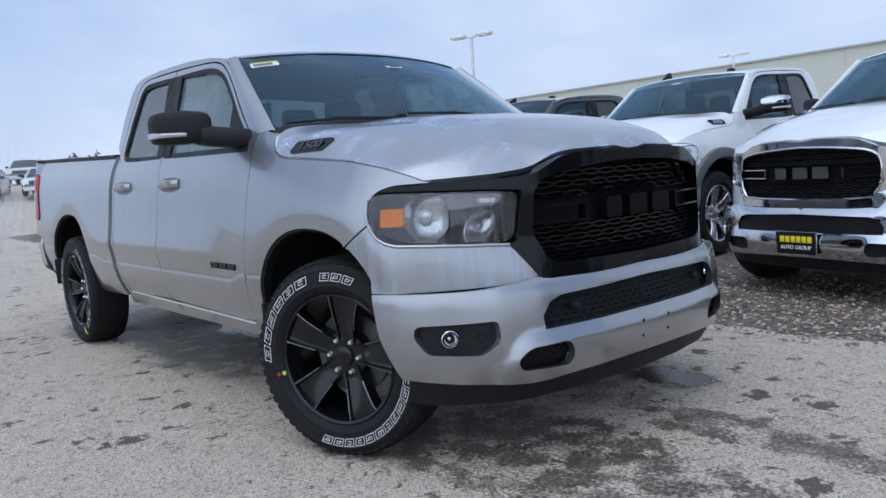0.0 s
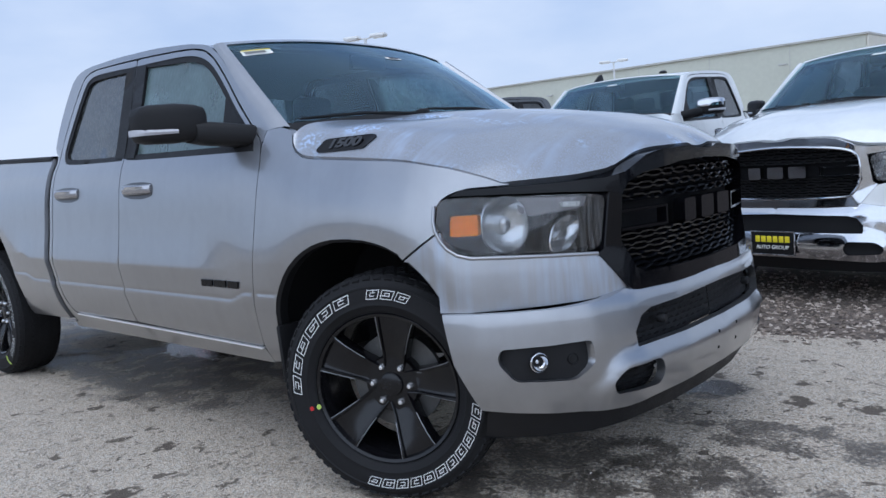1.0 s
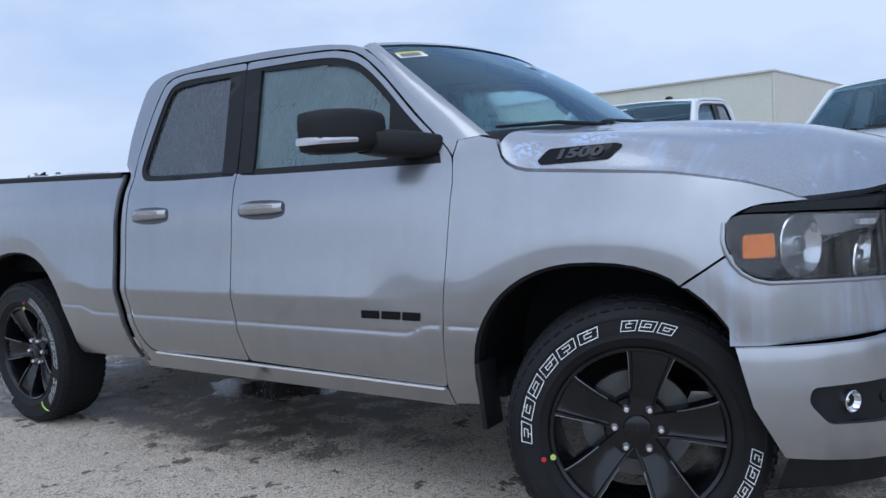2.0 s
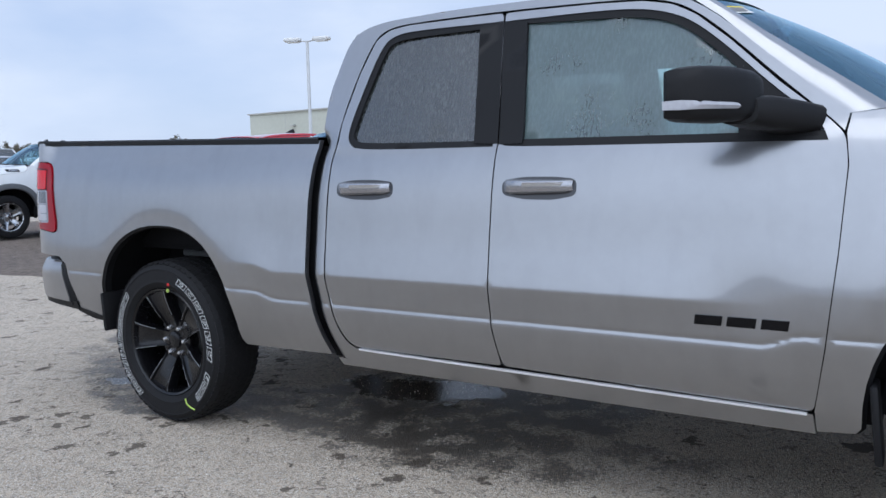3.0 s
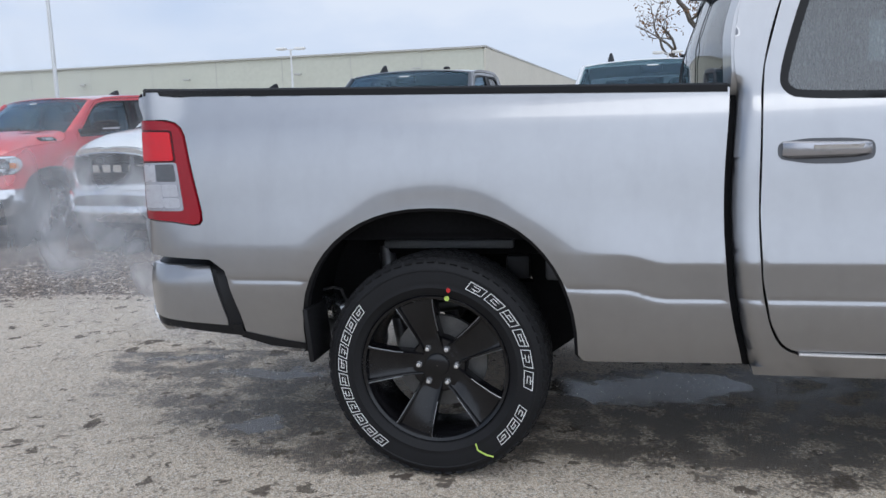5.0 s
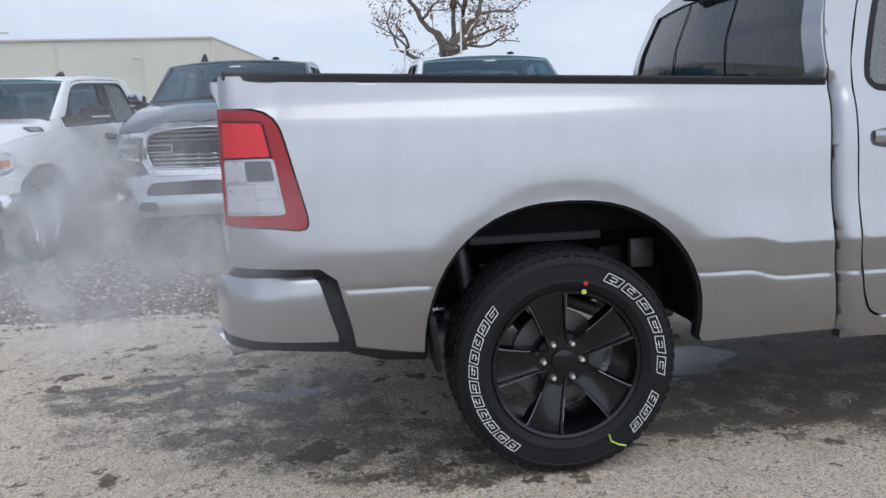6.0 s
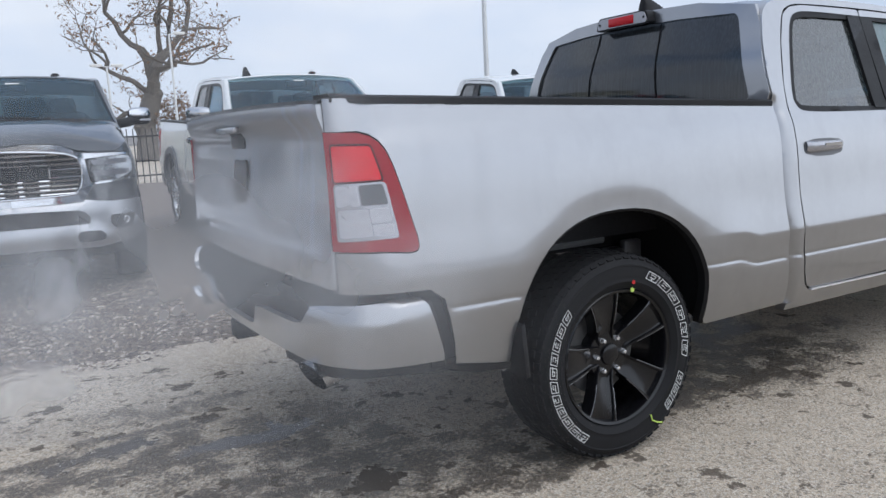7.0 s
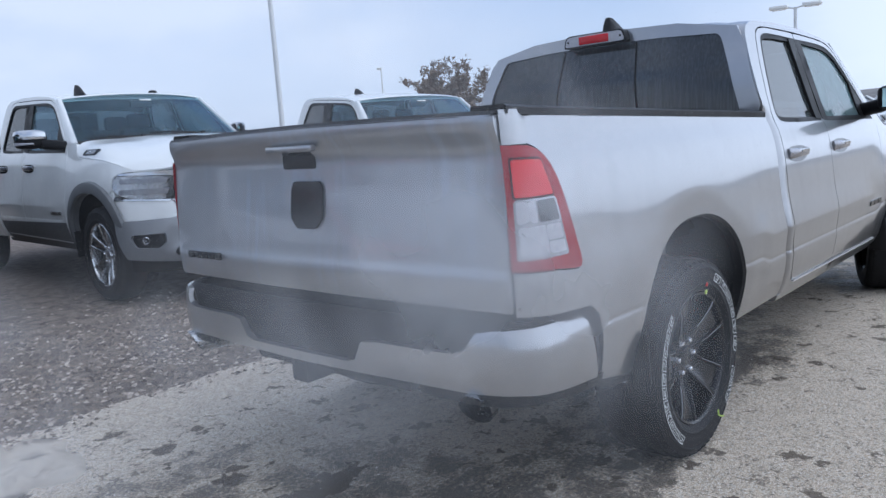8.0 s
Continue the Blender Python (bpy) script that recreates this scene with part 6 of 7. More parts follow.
# ---- ground ----
def ground_material():
    m = mat("worn_asphalt", (0.30, 0.275, 0.245), 0.85, var=0.0)
    n, l = m.node_tree.nodes, m.node_tree.links
    b = n["Principled BSDF"]
    tc = n.new("ShaderNodeTexCoord")

    def noise_(scale, detail, lo, hi, to0=0.0, to1=1.0, vec=None):
        t = n.new("ShaderNodeTexNoise")
        t.inputs["Scale"].default_value, t.inputs["Detail"].default_value = scale, detail
        l.new(vec or tc.outputs["Object"], t.inputs["Vector"])
        r = n.new("ShaderNodeMapRange")
        r.inputs["From Min"].default_value, r.inputs["From Max"].default_value = lo, hi
        r.inputs["To Min"].default_value, r.inputs["To Max"].default_value = to0, to1
        l.new(t.outputs[0], r.inputs["Value"])
        return r.outputs[0], t.outputs[0]

    def mixc(fac, a, c):
        x = n.new("ShaderNodeMix")
        x.data_type = "RGBA"
        l.new(fac, x.inputs[0])
        if isinstance(a, tuple):
            x.inputs[6].default_value = (*a, 1)
        else:
            l.new(a, x.inputs[6])
        x.inputs[7].default_value = (*c, 1)
        return x.outputs[2]

    def mth(op, a, c):
        x = n.new("ShaderNodeMath")
        x.operation, x.use_clamp = op, True
        l.new(a, x.inputs[0])
        if isinstance(c, float):
            x.inputs[1].default_value = c
        else:
            l.new(c, x.inputs[1])
        return x.outputs[0]

    big, _ = noise_(0.35, 4, 0.35, 0.7)
    col = mixc(big, (0.575, 0.455, 0.328), (0.725, 0.588, 0.438))
    lump, _ = noise_(22, 4, 0.40, 0.66)
    col = mixc(mth("MULTIPLY", lump, 0.42), col, (0.33, 0.26, 0.19))
    grain, gfac = noise_(120, 5, 0.38, 0.64)
    col = mixc(mth("MULTIPLY", grain, 0.8), col, (0.70, 0.635, 0.53))
    # stones of the aggregate, each its own tone
    for sc, lo, hi, amt, tone in ((95, 0.76, 0.97, 0.8, (0.14, 0.12, 0.095)), (150, 0.70, 0.97, 0.7, (0.19, 0.16, 0.13)), (120, 0.72, 0.95, 0.7, (0.78, 0.73, 0.64)), (210, 0.7, 1.0, 0.45, (0.26, 0.21, 0.165))):
        st_ = n.new("ShaderNodeTexVoronoi")
        st_.inputs["Scale"].default_value = sc
        l.new(tc.outputs["Object"], st_.inputs["Vector"])
        tone_of = n.new("ShaderNodeSeparateColor")
        l.new(st_.outputs["Color"], tone_of.inputs[0])
        pick = n.new("ShaderNodeMapRange")
        pick.inputs["From Min"].default_value, pick.inputs["From Max"].default_value = lo, hi
        pick.inputs["To Max"].default_value = amt
        l.new(tone_of.outputs[0], pick.inputs["Value"])
        col = mixc(pick.outputs[0], col, tone)
    mott, _ = noise_(5.5, 7, 0.50, 0.72)
    col = mixc(mth("MULTIPLY", mott, 0.26), col, (0.25, 0.20, 0.15))
    chip, _ = noise_(230, 2, 0.50, 0.60)
    col = mixc(mth("MULTIPLY", chip, 0.7), col, (0.24, 0.205, 0.165))
    pale, _ = noise_(170, 1, 0.66, 0.70)
    col = mixc(mth("MULTIPLY", pale, 0.8), col, (0.80, 0.76, 0.68))
    # small dark blots at two sizes, in drifts
    drift, _ = noise_(0.9, 3, 0.32, 0.52)
    wob = n.new("ShaderNodeTexNoise")
    wob.inputs["Scale"].default_value, wob.inputs["Detail"].default_value = 16, 5
    l.new(tc.outputs["Object"], wob.inputs["Vector"])
    add = n.new("ShaderNodeMix")
    add.data_type, add.blend_type = "RGBA", "LINEAR_LIGHT"
    add.inputs[0].default_value = 0.11
    l.new(tc.outputs["Object"], add.inputs[6])
    l.new(wob.outputs[1], add.inputs[7])
    for sc, top, dark_to in ((3.3, 0.24, 0.92), (6.5, 0.30, 0.85), (15.0, 0.34, 0.6)):
        vor = n.new("ShaderNodeTexVoronoi")
        vor.inputs["Scale"].default_value = sc
        vor.voronoi_dimensions = "2D"
        l.new(add.outputs[2], vor.inputs["Vector"])
        sel = n.new("ShaderNodeSeparateColor")
        l.new(vor.outputs["Color"], sel.inputs[0])
        size = n.new("ShaderNodeMapRange")
        size.inputs["From Min"].default_value, size.inputs["From Max"].default_value = 0.35, 1.0
        size.inputs["To Min"].default_value, size.inputs["To Max"].default_value = -0.06, top
        l.new(sel.outputs[0], size.inputs["Value"])
        scaled = n.new("ShaderNodeMath")
        scaled.operation = "MULTIPLY"
        l.new(size.outputs[0], scaled.inputs[0])
        l.new(drift, scaled.inputs[1])
        lt = n.new("ShaderNodeMath")
        lt.operation = "SUBTRACT"
        l.new(scaled.outputs[0], lt.inputs[0])
        l.new(vor.outputs["Distance"], lt.inputs[1])
        blot = n.new("ShaderNodeMapRange")
        blot.inputs["From Min"].default_value, blot.inputs["From Max"].default_value = 0.0, 0.05
        blot.inputs["To Max"].default_value = dark_to
        l.new(lt.outputs[0], blot.inputs["Value"])
        col = mixc(blot.outputs[0], col, (0.085, 0.065, 0.048))
    # wet and oily patches, some with the truck's shade painted in: ellipses with ragged edges
    wet = None
    wv = n.new("ShaderNodeMix")
    wv.data_type, wv.blend_type = "RGBA", "LINEAR_LIGHT"
    wv.inputs[0].default_value = 0.30
    w2 = n.new("ShaderNodeTexNoise")
    w2.inputs["Scale"].default_value, w2.inputs["Detail"].default_value, w2.inputs["Roughness"].default_value = 3.2, 11, 0.72
    l.new(tc.outputs["Object"], w2.inputs["Vector"])
    l.new(tc.outputs["Object"], wv.inputs[6])
    l.new(w2.outputs[1], wv.inputs[7])
    for cx, cy, rx, ry, k in WET_AND_SHADE:
        mp = n.new("ShaderNodeMapping")
        mp.vector_type = "POINT"
        mp.inputs["Location"].default_value = (-cx / rx, -cy / ry, 0)
        mp.inputs["Scale"].default_value = (1 / rx, 1 / ry, 0)
        l.new(wv.outputs[2], mp.inputs[0])
        ln = n.new("ShaderNodeVectorMath")
        ln.operation = "LENGTH"
        l.new(mp.outputs[0], ln.inputs[0])
        mr = n.new("ShaderNodeMapRange")
        mr.inputs["From Min"].default_value, mr.inputs["From Max"].default_value = 1.10, 0.85
        mr.inputs["To Max"].default_value = k
        l.new(ln.outputs["Value"], mr.inputs["Value"])
        wet = mr.outputs[0] if wet is None else mth("MAXIMUM", wet, mr.outputs[0])
    frag, _ = noise_(6.5, 8, 0.40, 0.55, 0.30, 1.0)
    wet = mth("MULTIPLY", wet, frag)
    # the stain clings to the stones: its edge breaks up grain by grain
    speck, _ = noise_(55, 6, 0.36, 0.64, 0.0, 0.55)
    crumb = n.new("ShaderNodeMath")
    crumb.operation = "ADD"
    l.new(wet, crumb.inputs[0])
    l.new(speck, crumb.inputs[1])
    hard = n.new("ShaderNodeMapRange")
    hard.inputs["From Min"].default_value, hard.inputs["From Max"].default_value = 0.46, 1.05
    l.new(crumb.outputs[0], hard.inputs["Value"])
    wet = mth("MULTIPLY", hard.outputs[0], 0.94)
    pool = None
    for cx, cy, rx, ry in POOLS:
        mp = n.new("ShaderNodeMapping")
        mp.inputs["Location"].default_value = (-cx / rx, -cy / ry, 0)
        mp.inputs["Scale"].default_value = (1 / rx, 1 / ry, 0)
        l.new(wv.outputs[2], mp.inputs[0])
        ln = n.new("ShaderNodeVectorMath")
        ln.operation = "LENGTH"
        l.new(mp.outputs[0], ln.inputs[0])
        mr = n.new("ShaderNodeMapRange")
        mr.inputs["From Min"].default_value, mr.inputs["From Max"].default_value = 1.05, 0.85
        l.new(ln.outputs["Value"], mr.inputs["Value"])
        pool = mr.outputs[0] if pool is None else mth("MAXIMUM", pool, mr.outputs[0])
    wet = mth("MAXIMUM", wet, pool)
    col = mixc(wet, col, (0.088, 0.072, 0.056))
    l.new(col, b.inputs["Base Color"])
    rr = n.new("ShaderNodeMapRange")
    rr.inputs["To Min"].default_value, rr.inputs["To Max"].default_value = 0.88, 0.30
    l.new(wet, rr.inputs["Value"])
    r2 = n.new("ShaderNodeMix")
    l.new(pool, r2.inputs[0])
    l.new(rr.outputs[0], r2.inputs[2])
    r2.inputs[3].default_value = 0.08
    l.new(r2.outputs[0], b.inputs["Roughness"])
    bp = n.new("ShaderNodeBump")
    bp.inputs["Strength"].default_value, bp.inputs["Distance"].default_value = 1.0, 0.010
    flat = n.new("ShaderNodeMapRange")
    flat.inputs["To Min"].default_value, flat.inputs["To Max"].default_value = 1.0, 0.15
    l.new(pool, flat.inputs["Value"])
    l.new(flat.outputs[0], bp.inputs["Strength"])
    l.new(gfac, bp.inputs["Height"])
    l.new(bp.outputs[0], b.inputs["Normal"])
    return m


# patches under the truck and its rear bumper also deepen its shadow
WET_AND_SHADE = [(-2.2, -0.78, 0.6, 0.18, 0.62), (-1.9, -0.55, 0.5, 0.26, 0.7), (0.45, -0.45, 0.60, 0.42, 0.75), (0.95, -0.75, 0.45, 0.28, 0.6), (0.75, -0.25, 0.4, 0.25, 0.8), (1.25, -0.35, 0.35, 0.16, 0.7), (0.1, -0.75, 0.45, 0.25, 0.8), (1.05, 0.25, 0.55, 0.13, 0.75), (1.5, 0.20, 0.5, 0.10, 0.6), (0.37, 0.77, 0.30, 0.20, 0.85), (0.35, 0.35, 0.45, 0.20, 0.55),
       (-2.80, -0.10, 0.55, 0.45, 1.0), (-2.1, 0.05, 0.6, 0.40, 0.95), (-2.5, -0.62, 0.55, 0.22, 0.95), (-2.25, -0.50, 0.42, 0.20, 0.85), (-2.85, -0.62, 0.35, 0.18, 0.8), (-3.15, -0.48, 0.3, 0.14, 0.7), (-1.95, 0.2, 0.5, 0.3, 0.7), (-1.35, -0.30, 0.35, 0.12, 0.6),
       (-4.75, 0.10, 0.65, 0.35, 0.65), (-4.45, -0.50, 0.50, 0.28, 0.6), (-5.1, -0.15, 0.5, 0.25, 0.5), (-5.45, 0.85, 0.35, 0.10, 0.4), (-5.25, 0.25, 0.55, 0.30, 0.75), (-4.65, -0.20, 0.55, 0.40, 0.8), (-4.25, -0.52, 0.50, 0.22, 0.7), (-4.95, 0.75, 0.45, 0.18, 0.6), (-4.0, -0.78, 0.5, 0.22, 0.75), (-3.55, -0.55, 0.5, 0.28, 0.8), (-2.75, -0.45, 0.55, 0.35, 0.95), (-2.2, -0.35, 0.5, 0.3, 0.9)]
POOLS = [(-2.90, 0.02, 0.42, 0.20), (-2.55, 0.15, 0.30, 0.16), (0.40, 0.78, 0.24, 0.15), (-4.70, 0.12, 0.34, 0.10), (-5.35, 0.32, 0.26, 0.06), (-4.45, -0.58, 0.16, 0.06)]
ASPHALT = ground_material()
GRAVELM = mat("brown_gravel", (0.15, 0.12, 0.098), 0.9, var=0.6, scale=11, bump=0.9, bump_scale=55, fine=0.5, fine_scale=160)
bm = bmesh.new()
loft(bm, [[Vector((x, y, 0)) for x in (-1500, -60, -12, 8, 60, 1500)] for y in (-1500, -60, -8, 8, 60, 1500)])
ground = part("ground", bm, ASPHALT, None)
tagged(ground, "worn tan-grey asphalt with dark blots, wet stains and painted shade under the truck", "ground", kind="structure")


def gravel_edge(x):
    return 1.78 + 0.045 * math.sin(x * 1.7) + 0.03 * math.sin(x * 4.3 + 1) + 0.02 * math.sin(x * 9.1)


def gravel_z(x, y):
    k = sstep(0.0, 0.5, y - gravel_edge(x))
    return -0.01 + 0.045 * k + 0.018 * min(4.0, max(0.0, y - 3.0)) + 0.012 * (noise.noise(Vector((x * 1.6, y * 1.6, 0))))


bm = bmesh.new()
rows = []
for k in [0, 0.04, 0.1, 0.2, 0.35, 0.5, 0.75, 1, 1.3, 1.6, 2, 2.6, 3.4, 4.5, 6, 9, 13, 20]:
    rows.append([Vector((x, gravel_edge(x) + k, gravel_z(x, gravel_edge(x) + k))) for x in np.arange(-22, 14.01, 0.25)])
loft(bm, rows)
gravel = part("gravel_strip", bm, GRAVELM, None)
tagged(gravel, "brown gravel bank under the parked trucks", "gravel", kind="structure")
rng = random.Random(4)
STONEM = mat("grey_brown_stones", (0.21, 0.175, 0.14), 0.85, fine=0.4, fine_scale=120)
_n, _l = STONEM.node_tree.nodes, STONEM.node_tree.links
_g, _r = _n.new("ShaderNodeNewGeometry"), _n.new("ShaderNodeValToRGB")
_r.color_ramp.elements[0].color, _r.color_ramp.elements[1].color = (0.07, 0.055, 0.045, 1), (0.50, 0.43, 0.36, 1)
_r.color_ramp.elements.new(0.6).color = (0.24, 0.19, 0.15, 1)
_l.new(_g.outputs["Random Per Island"], _r.inputs[0])
_l.new(_r.outputs[0], _n["Principled BSDF"].inputs["Base Color"])
vts, fcs = [], []
for i in range(26000):
    x, y = rng.uniform(-9, 5), 0
    y = gravel_edge(x) + abs(rng.gauss(0, 1.3)) - 0.06 * rng.random()
    if y > 6:
        continue
    r = rng.uniform(0.007, 0.021) * (1.3 if rng.random() < 0.06 else 1)
    z = gravel_z(x, y) if y > gravel_edge(x) else 0.0
    a = rng.random() * 6.28
    b0 = len(vts)
    for k in range(4):
        rr = r * rng.uniform(0.7, 1.3)
        vts.append((x + rr * math.cos(a + k * 1.571), y + rr * math.sin(a + k * 1.571), z + 0.001 + r * rng.uniform(0, 0.3)))
    vts.append((x + r * rng.uniform(-0.4, 0.4), y + r * rng.uniform(-0.4, 0.4), z + r * rng.uniform(0.6, 1.0)))
    fcs += [(b0 + k, b0 + (k + 1) % 4, b0 + 4) for k in range(4)]
me = bpy.data.meshes.new("gravel_stones")
me.from_pydata(vts, [], fcs)
me.materials.append(STONEM)
tagged(new("gravel_stones", me), "loose grey and brown gravel stones", "gravel", kind="stuff")

# fine grit lying on the asphalt beside the truck
rng = random.Random(11)
vts, fcs = [], []
for i in range(20000):
    x, y = rng.uniform(-6.2, 3.2), rng.uniform(-3.4, 1.7)
    r = rng.uniform(0.0012, 0.0035) * (1.9 if rng.random() < 0.05 else 1)
    a = rng.random() * 6.28
    b0 = len(vts)
    for k in range(3):
        rr = r * rng.uniform(0.7, 1.3)
        vts.append((x + rr * math.cos(a + k * 2.094), y + rr * math.sin(a + k * 2.094), 0.0003))
    vts.append((x + r * rng.uniform(-0.3, 0.3), y + r * rng.uniform(-0.3, 0.3), r * rng.uniform(0.6, 1.1)))
    fcs += [(b0 + k, b0 + (k + 1) % 3, b0 + 3) for k in range(3)]
GRITM = mat("pale_grit", (0.45, 0.40, 0.33), 0.8)
_n, _l = GRITM.node_tree.nodes, GRITM.node_tree.links
_g, _r = _n.new("ShaderNodeNewGeometry"), _n.new("ShaderNodeValToRGB")
_r.color_ramp.elements[0].color, _r.color_ramp.elements[1].color = (0.10, 0.085, 0.07, 1), (0.78, 0.74, 0.66, 1)
_r.color_ramp.elements.new(0.4).color = (0.36, 0.30, 0.24, 1)
_l.new(_g.outputs["Random Per Island"], _r.inputs[0])
_l.new(_r.outputs[0], _n["Principled BSDF"].inputs["Base Color"])
me = bpy.data.meshes.new("loose_grit")
me.from_pydata(vts, [], fcs)
me.materials.append(GRITM)
tagged(new("loose_grit", me), "pale grit scattered over the asphalt", "grit", kind="stuff")

# ---- the vehicles ----
pickup(dict(paint=SILVER, main=True, step=0.032, steer=22, label="silver quad cab pickup with black wheels and black grille", number="1500"))
ROW = "pickups parked in a row on the gravel"
def parked(x, y, z=0.06, hd=1.0, turn=0.0, nose_down=0.0):
    return pose(x, y, z, 0, nose_down, -90 + turn) @ Matrix.Diagonal((1.0, 1.0, hd, 1))
base = dict(step=0.09, group=ROW, letters=False, side_glass=GLASS)
pickup(dict(base, paint=WHITE, label="white pickup with chrome grille and black dealer plate", surround=CHROME, bars=SATIN, accent=CHROME, bumper=CHROME, plate=True, rim=DULLCHROME), parked(0.37, 3.56, 0.03, 1.0, -12.3, 2.5))
pickup(dict(base, paint=WHITE, label="tall white pickup with grey arch flares and chrome mirrors", surround=CHROME, bars=CHROME, accent=CHROME, bumper=GREYBUMPER, lower=FLARE, cladding=True, flare=FLARE, mirror=CHROME, rim=DULLCHROME, slats=True, roof_lamps=True, number="2500"), parked(-2.47, 4.62, 0.07, 1.073, -0.7, 0.6))
pickup(dict(base, paint=BLACKP, label="tall dark pickup with a chrome slatted grille", surround=CHROME, bars=CHROME, accent=CHROME, bumper=SATINCHROME, rim=DULLCHROME, slats=True, roof_lamps=True, mirror=CHROME, number="2500"), parked(-5.43, 4.72, 0.09, 1.074, -5.3, 0.0))
pickup(dict(base, paint=WHITE, label="white pickup with chrome grille and bumper", surround=CHROME, bars=SATIN, accent=CHROME, bumper=CHROME, rim=DULLCHROME), parked(-8.11, 4.63, 0.06, 1.0, -11.4, 1.0))
pickup(dict(base, paint=RED, label="red pickup with chrome grille and bumper", surround=CHROME, bars=SATIN, accent=CHROME, bumper=CHROME, rim=DULLCHROME), parked(-10.74, 4.88, 0.08, 1.0, -7.9, 1.4))


# ---- far vehicles ----
def suv(x, y, turn, paint, label, z=0.0, k=1.0, group="", cat="car"):
    """A closed car with bonnet, glasshouse, lamps, grille and wheels, nose towards its own +x."""
    T = thing("parked_car", label, cat, group, pose(x, y, z, 0, 0, turn) @ Matrix.Diagonal((k, k, k, 1)))
    rows = []
    for px, w, zb, zt in ((2.30, 0.70, 0.45, 0.78), (2.26, 0.84, 0.32, 0.92), (1.9, 0.92, 0.28, 1.00), (1.1, 0.94, 0.28, 1.06), (0.6, 0.94, 0.28, 1.08), (-1.0, 0.95, 0.28, 1.08), (-1.9, 0.93, 0.30, 1.08), (-2.2, 0.86, 0.40, 1.02), (-2.26, 0.75, 0.5, 0.95)):
        rows.append([Vector((px, sy * w * f, z2)) for sy, f, z2 in ((-1, 0.90, zb), (-1, 1.0, zb + 0.22), (-1, 1.0, zt - 0.25), (-1, 0.95, zt - 0.05), (-1, 0.80, zt), (0, 1, zt + 0.03), (1, 0.80, zt), (1, 0.95, zt - 0.05), (1, 1.0, zt - 0.25), (1, 1.0, zb + 0.22), (1, 0.90, zb))])
    part("body_shell", loft(bmesh.new(), rows, closed=True, cap=True), paint, T, sharp=50)
    rows = []
    for px, w, zt in ((1.0, 0.80, 1.06), (0.25, 0.70, 1.52), (0.0, 0.68, 1.58), (-0.9, 0.68, 1.60), (-1.7, 0.67, 1.56), (-2.10, 0.72, 1.08)):
        rows.append([Vector((px, -0.86, 1.05)), Vector((px, -w, zt)), Vector((px, 0, zt + 0.03)), Vector((px, w, zt)), Vector((px, 0.86, 1.05))])
    part("glasshouse", loft(bmesh.new(), rows), PRIVACY, T, "dark glazing")
    rows = [[Vector((px, a * w, zt + 0.012 + 0.03 * (1 - a * a))) for a in (-1, -0.9, -0.4, 0, 0.4, 0.9, 1)] for px, w, zt in ((0.25, 0.71, 1.52), (0.0, 0.70, 1.58), (-0.9, 0.70, 1.60), (-1.7, 0.69, 1.57), (-1.78, 0.66, 1.50))]
    part("roof", loft(bmesh.new(), rows), paint, T)
    for sy in (-1, 1):
        for pts in ([(1.02, 0.87, 1.05), (0.25, 0.715, 1.535)], [(-0.35, 0.90, 1.05), (-0.38, 0.705, 1.59)], [(-1.25, 0.90, 1.05), (-1.25, 0.705, 1.59)], [(-2.10, 0.80, 1.05), (-1.72, 0.69, 1.55)]):
            part("pillar", tube(bmesh.new(), [(a, sy * b, c) for a, b, c in pts], 0.045, 6), paint, T)
        part("headlight", one_box((2.17, sy * 0.66, 0.80), (0.14, 0.34, 0.13), 0.04), LAMPW, T, "clear headlight")
        part("mirror", one_box((0.75, sy * 1.03, 1.12), (0.12, 0.18, 0.13), 0.04), SATIN, T)
        for px in (1.42, -1.35):
            bm = lathe(bmesh.new(), [(0.19, -0.10), (0.24, -0.11), (0.34, -0.10), (0.36, -0.06), (0.36, 0.06), (0.34, 0.10), (0.2, 0.11)], 24, (px, sy * 0.86, 0.36))
            w = part("wheel", bm, RUBBER, T)
            part("rim", lathe(bmesh.new(), [(0.01, -0.07 * 1), (0.10, -0.08), (0.20, -0.07), (0.24, -0.105)] if sy < 0 else [(0.01, 0.07), (0.10, 0.08), (0.20, 0.07), (0.24, 0.105)], 20, (px, sy * 0.86, 0.36)), DULLCHROME, w)
    g = part("grille", one_box((2.29, 0, 0.76), (0.06, 0.95, 0.20), 0.02), SATIN, T)
    for i in range(7):
        part("grille_bar", one_box((2.325, -0.36 + 0.12 * i, 0.76), (0.02, 0.03, 0.17), 0.006), DULLCHROME, g)
    part("plate", one_box((2.31, 0, 0.50), (0.02, 0.34, 0.14), 0.004), YELLOW if "plate" in label else SATIN, T)
    return T


LAMPW = mat("lamp_white", (0.70, 0.72, 0.74), 0.15, coat=1.0, var=0.1, scale=20)
FAR = "cars in the far lot"
suv(-13.9, 7.2, -90, BLACKP, "dark sport utility vehicle with yellow dealer plate", 0.12)
suv(-18.5, 17.5, -100, BLUEG, "slate grey car with a raked windscreen", 0.0)
rng = random.Random(8)


def lot_z(x):
    return 2.1 * sstep(-36, -58, x)


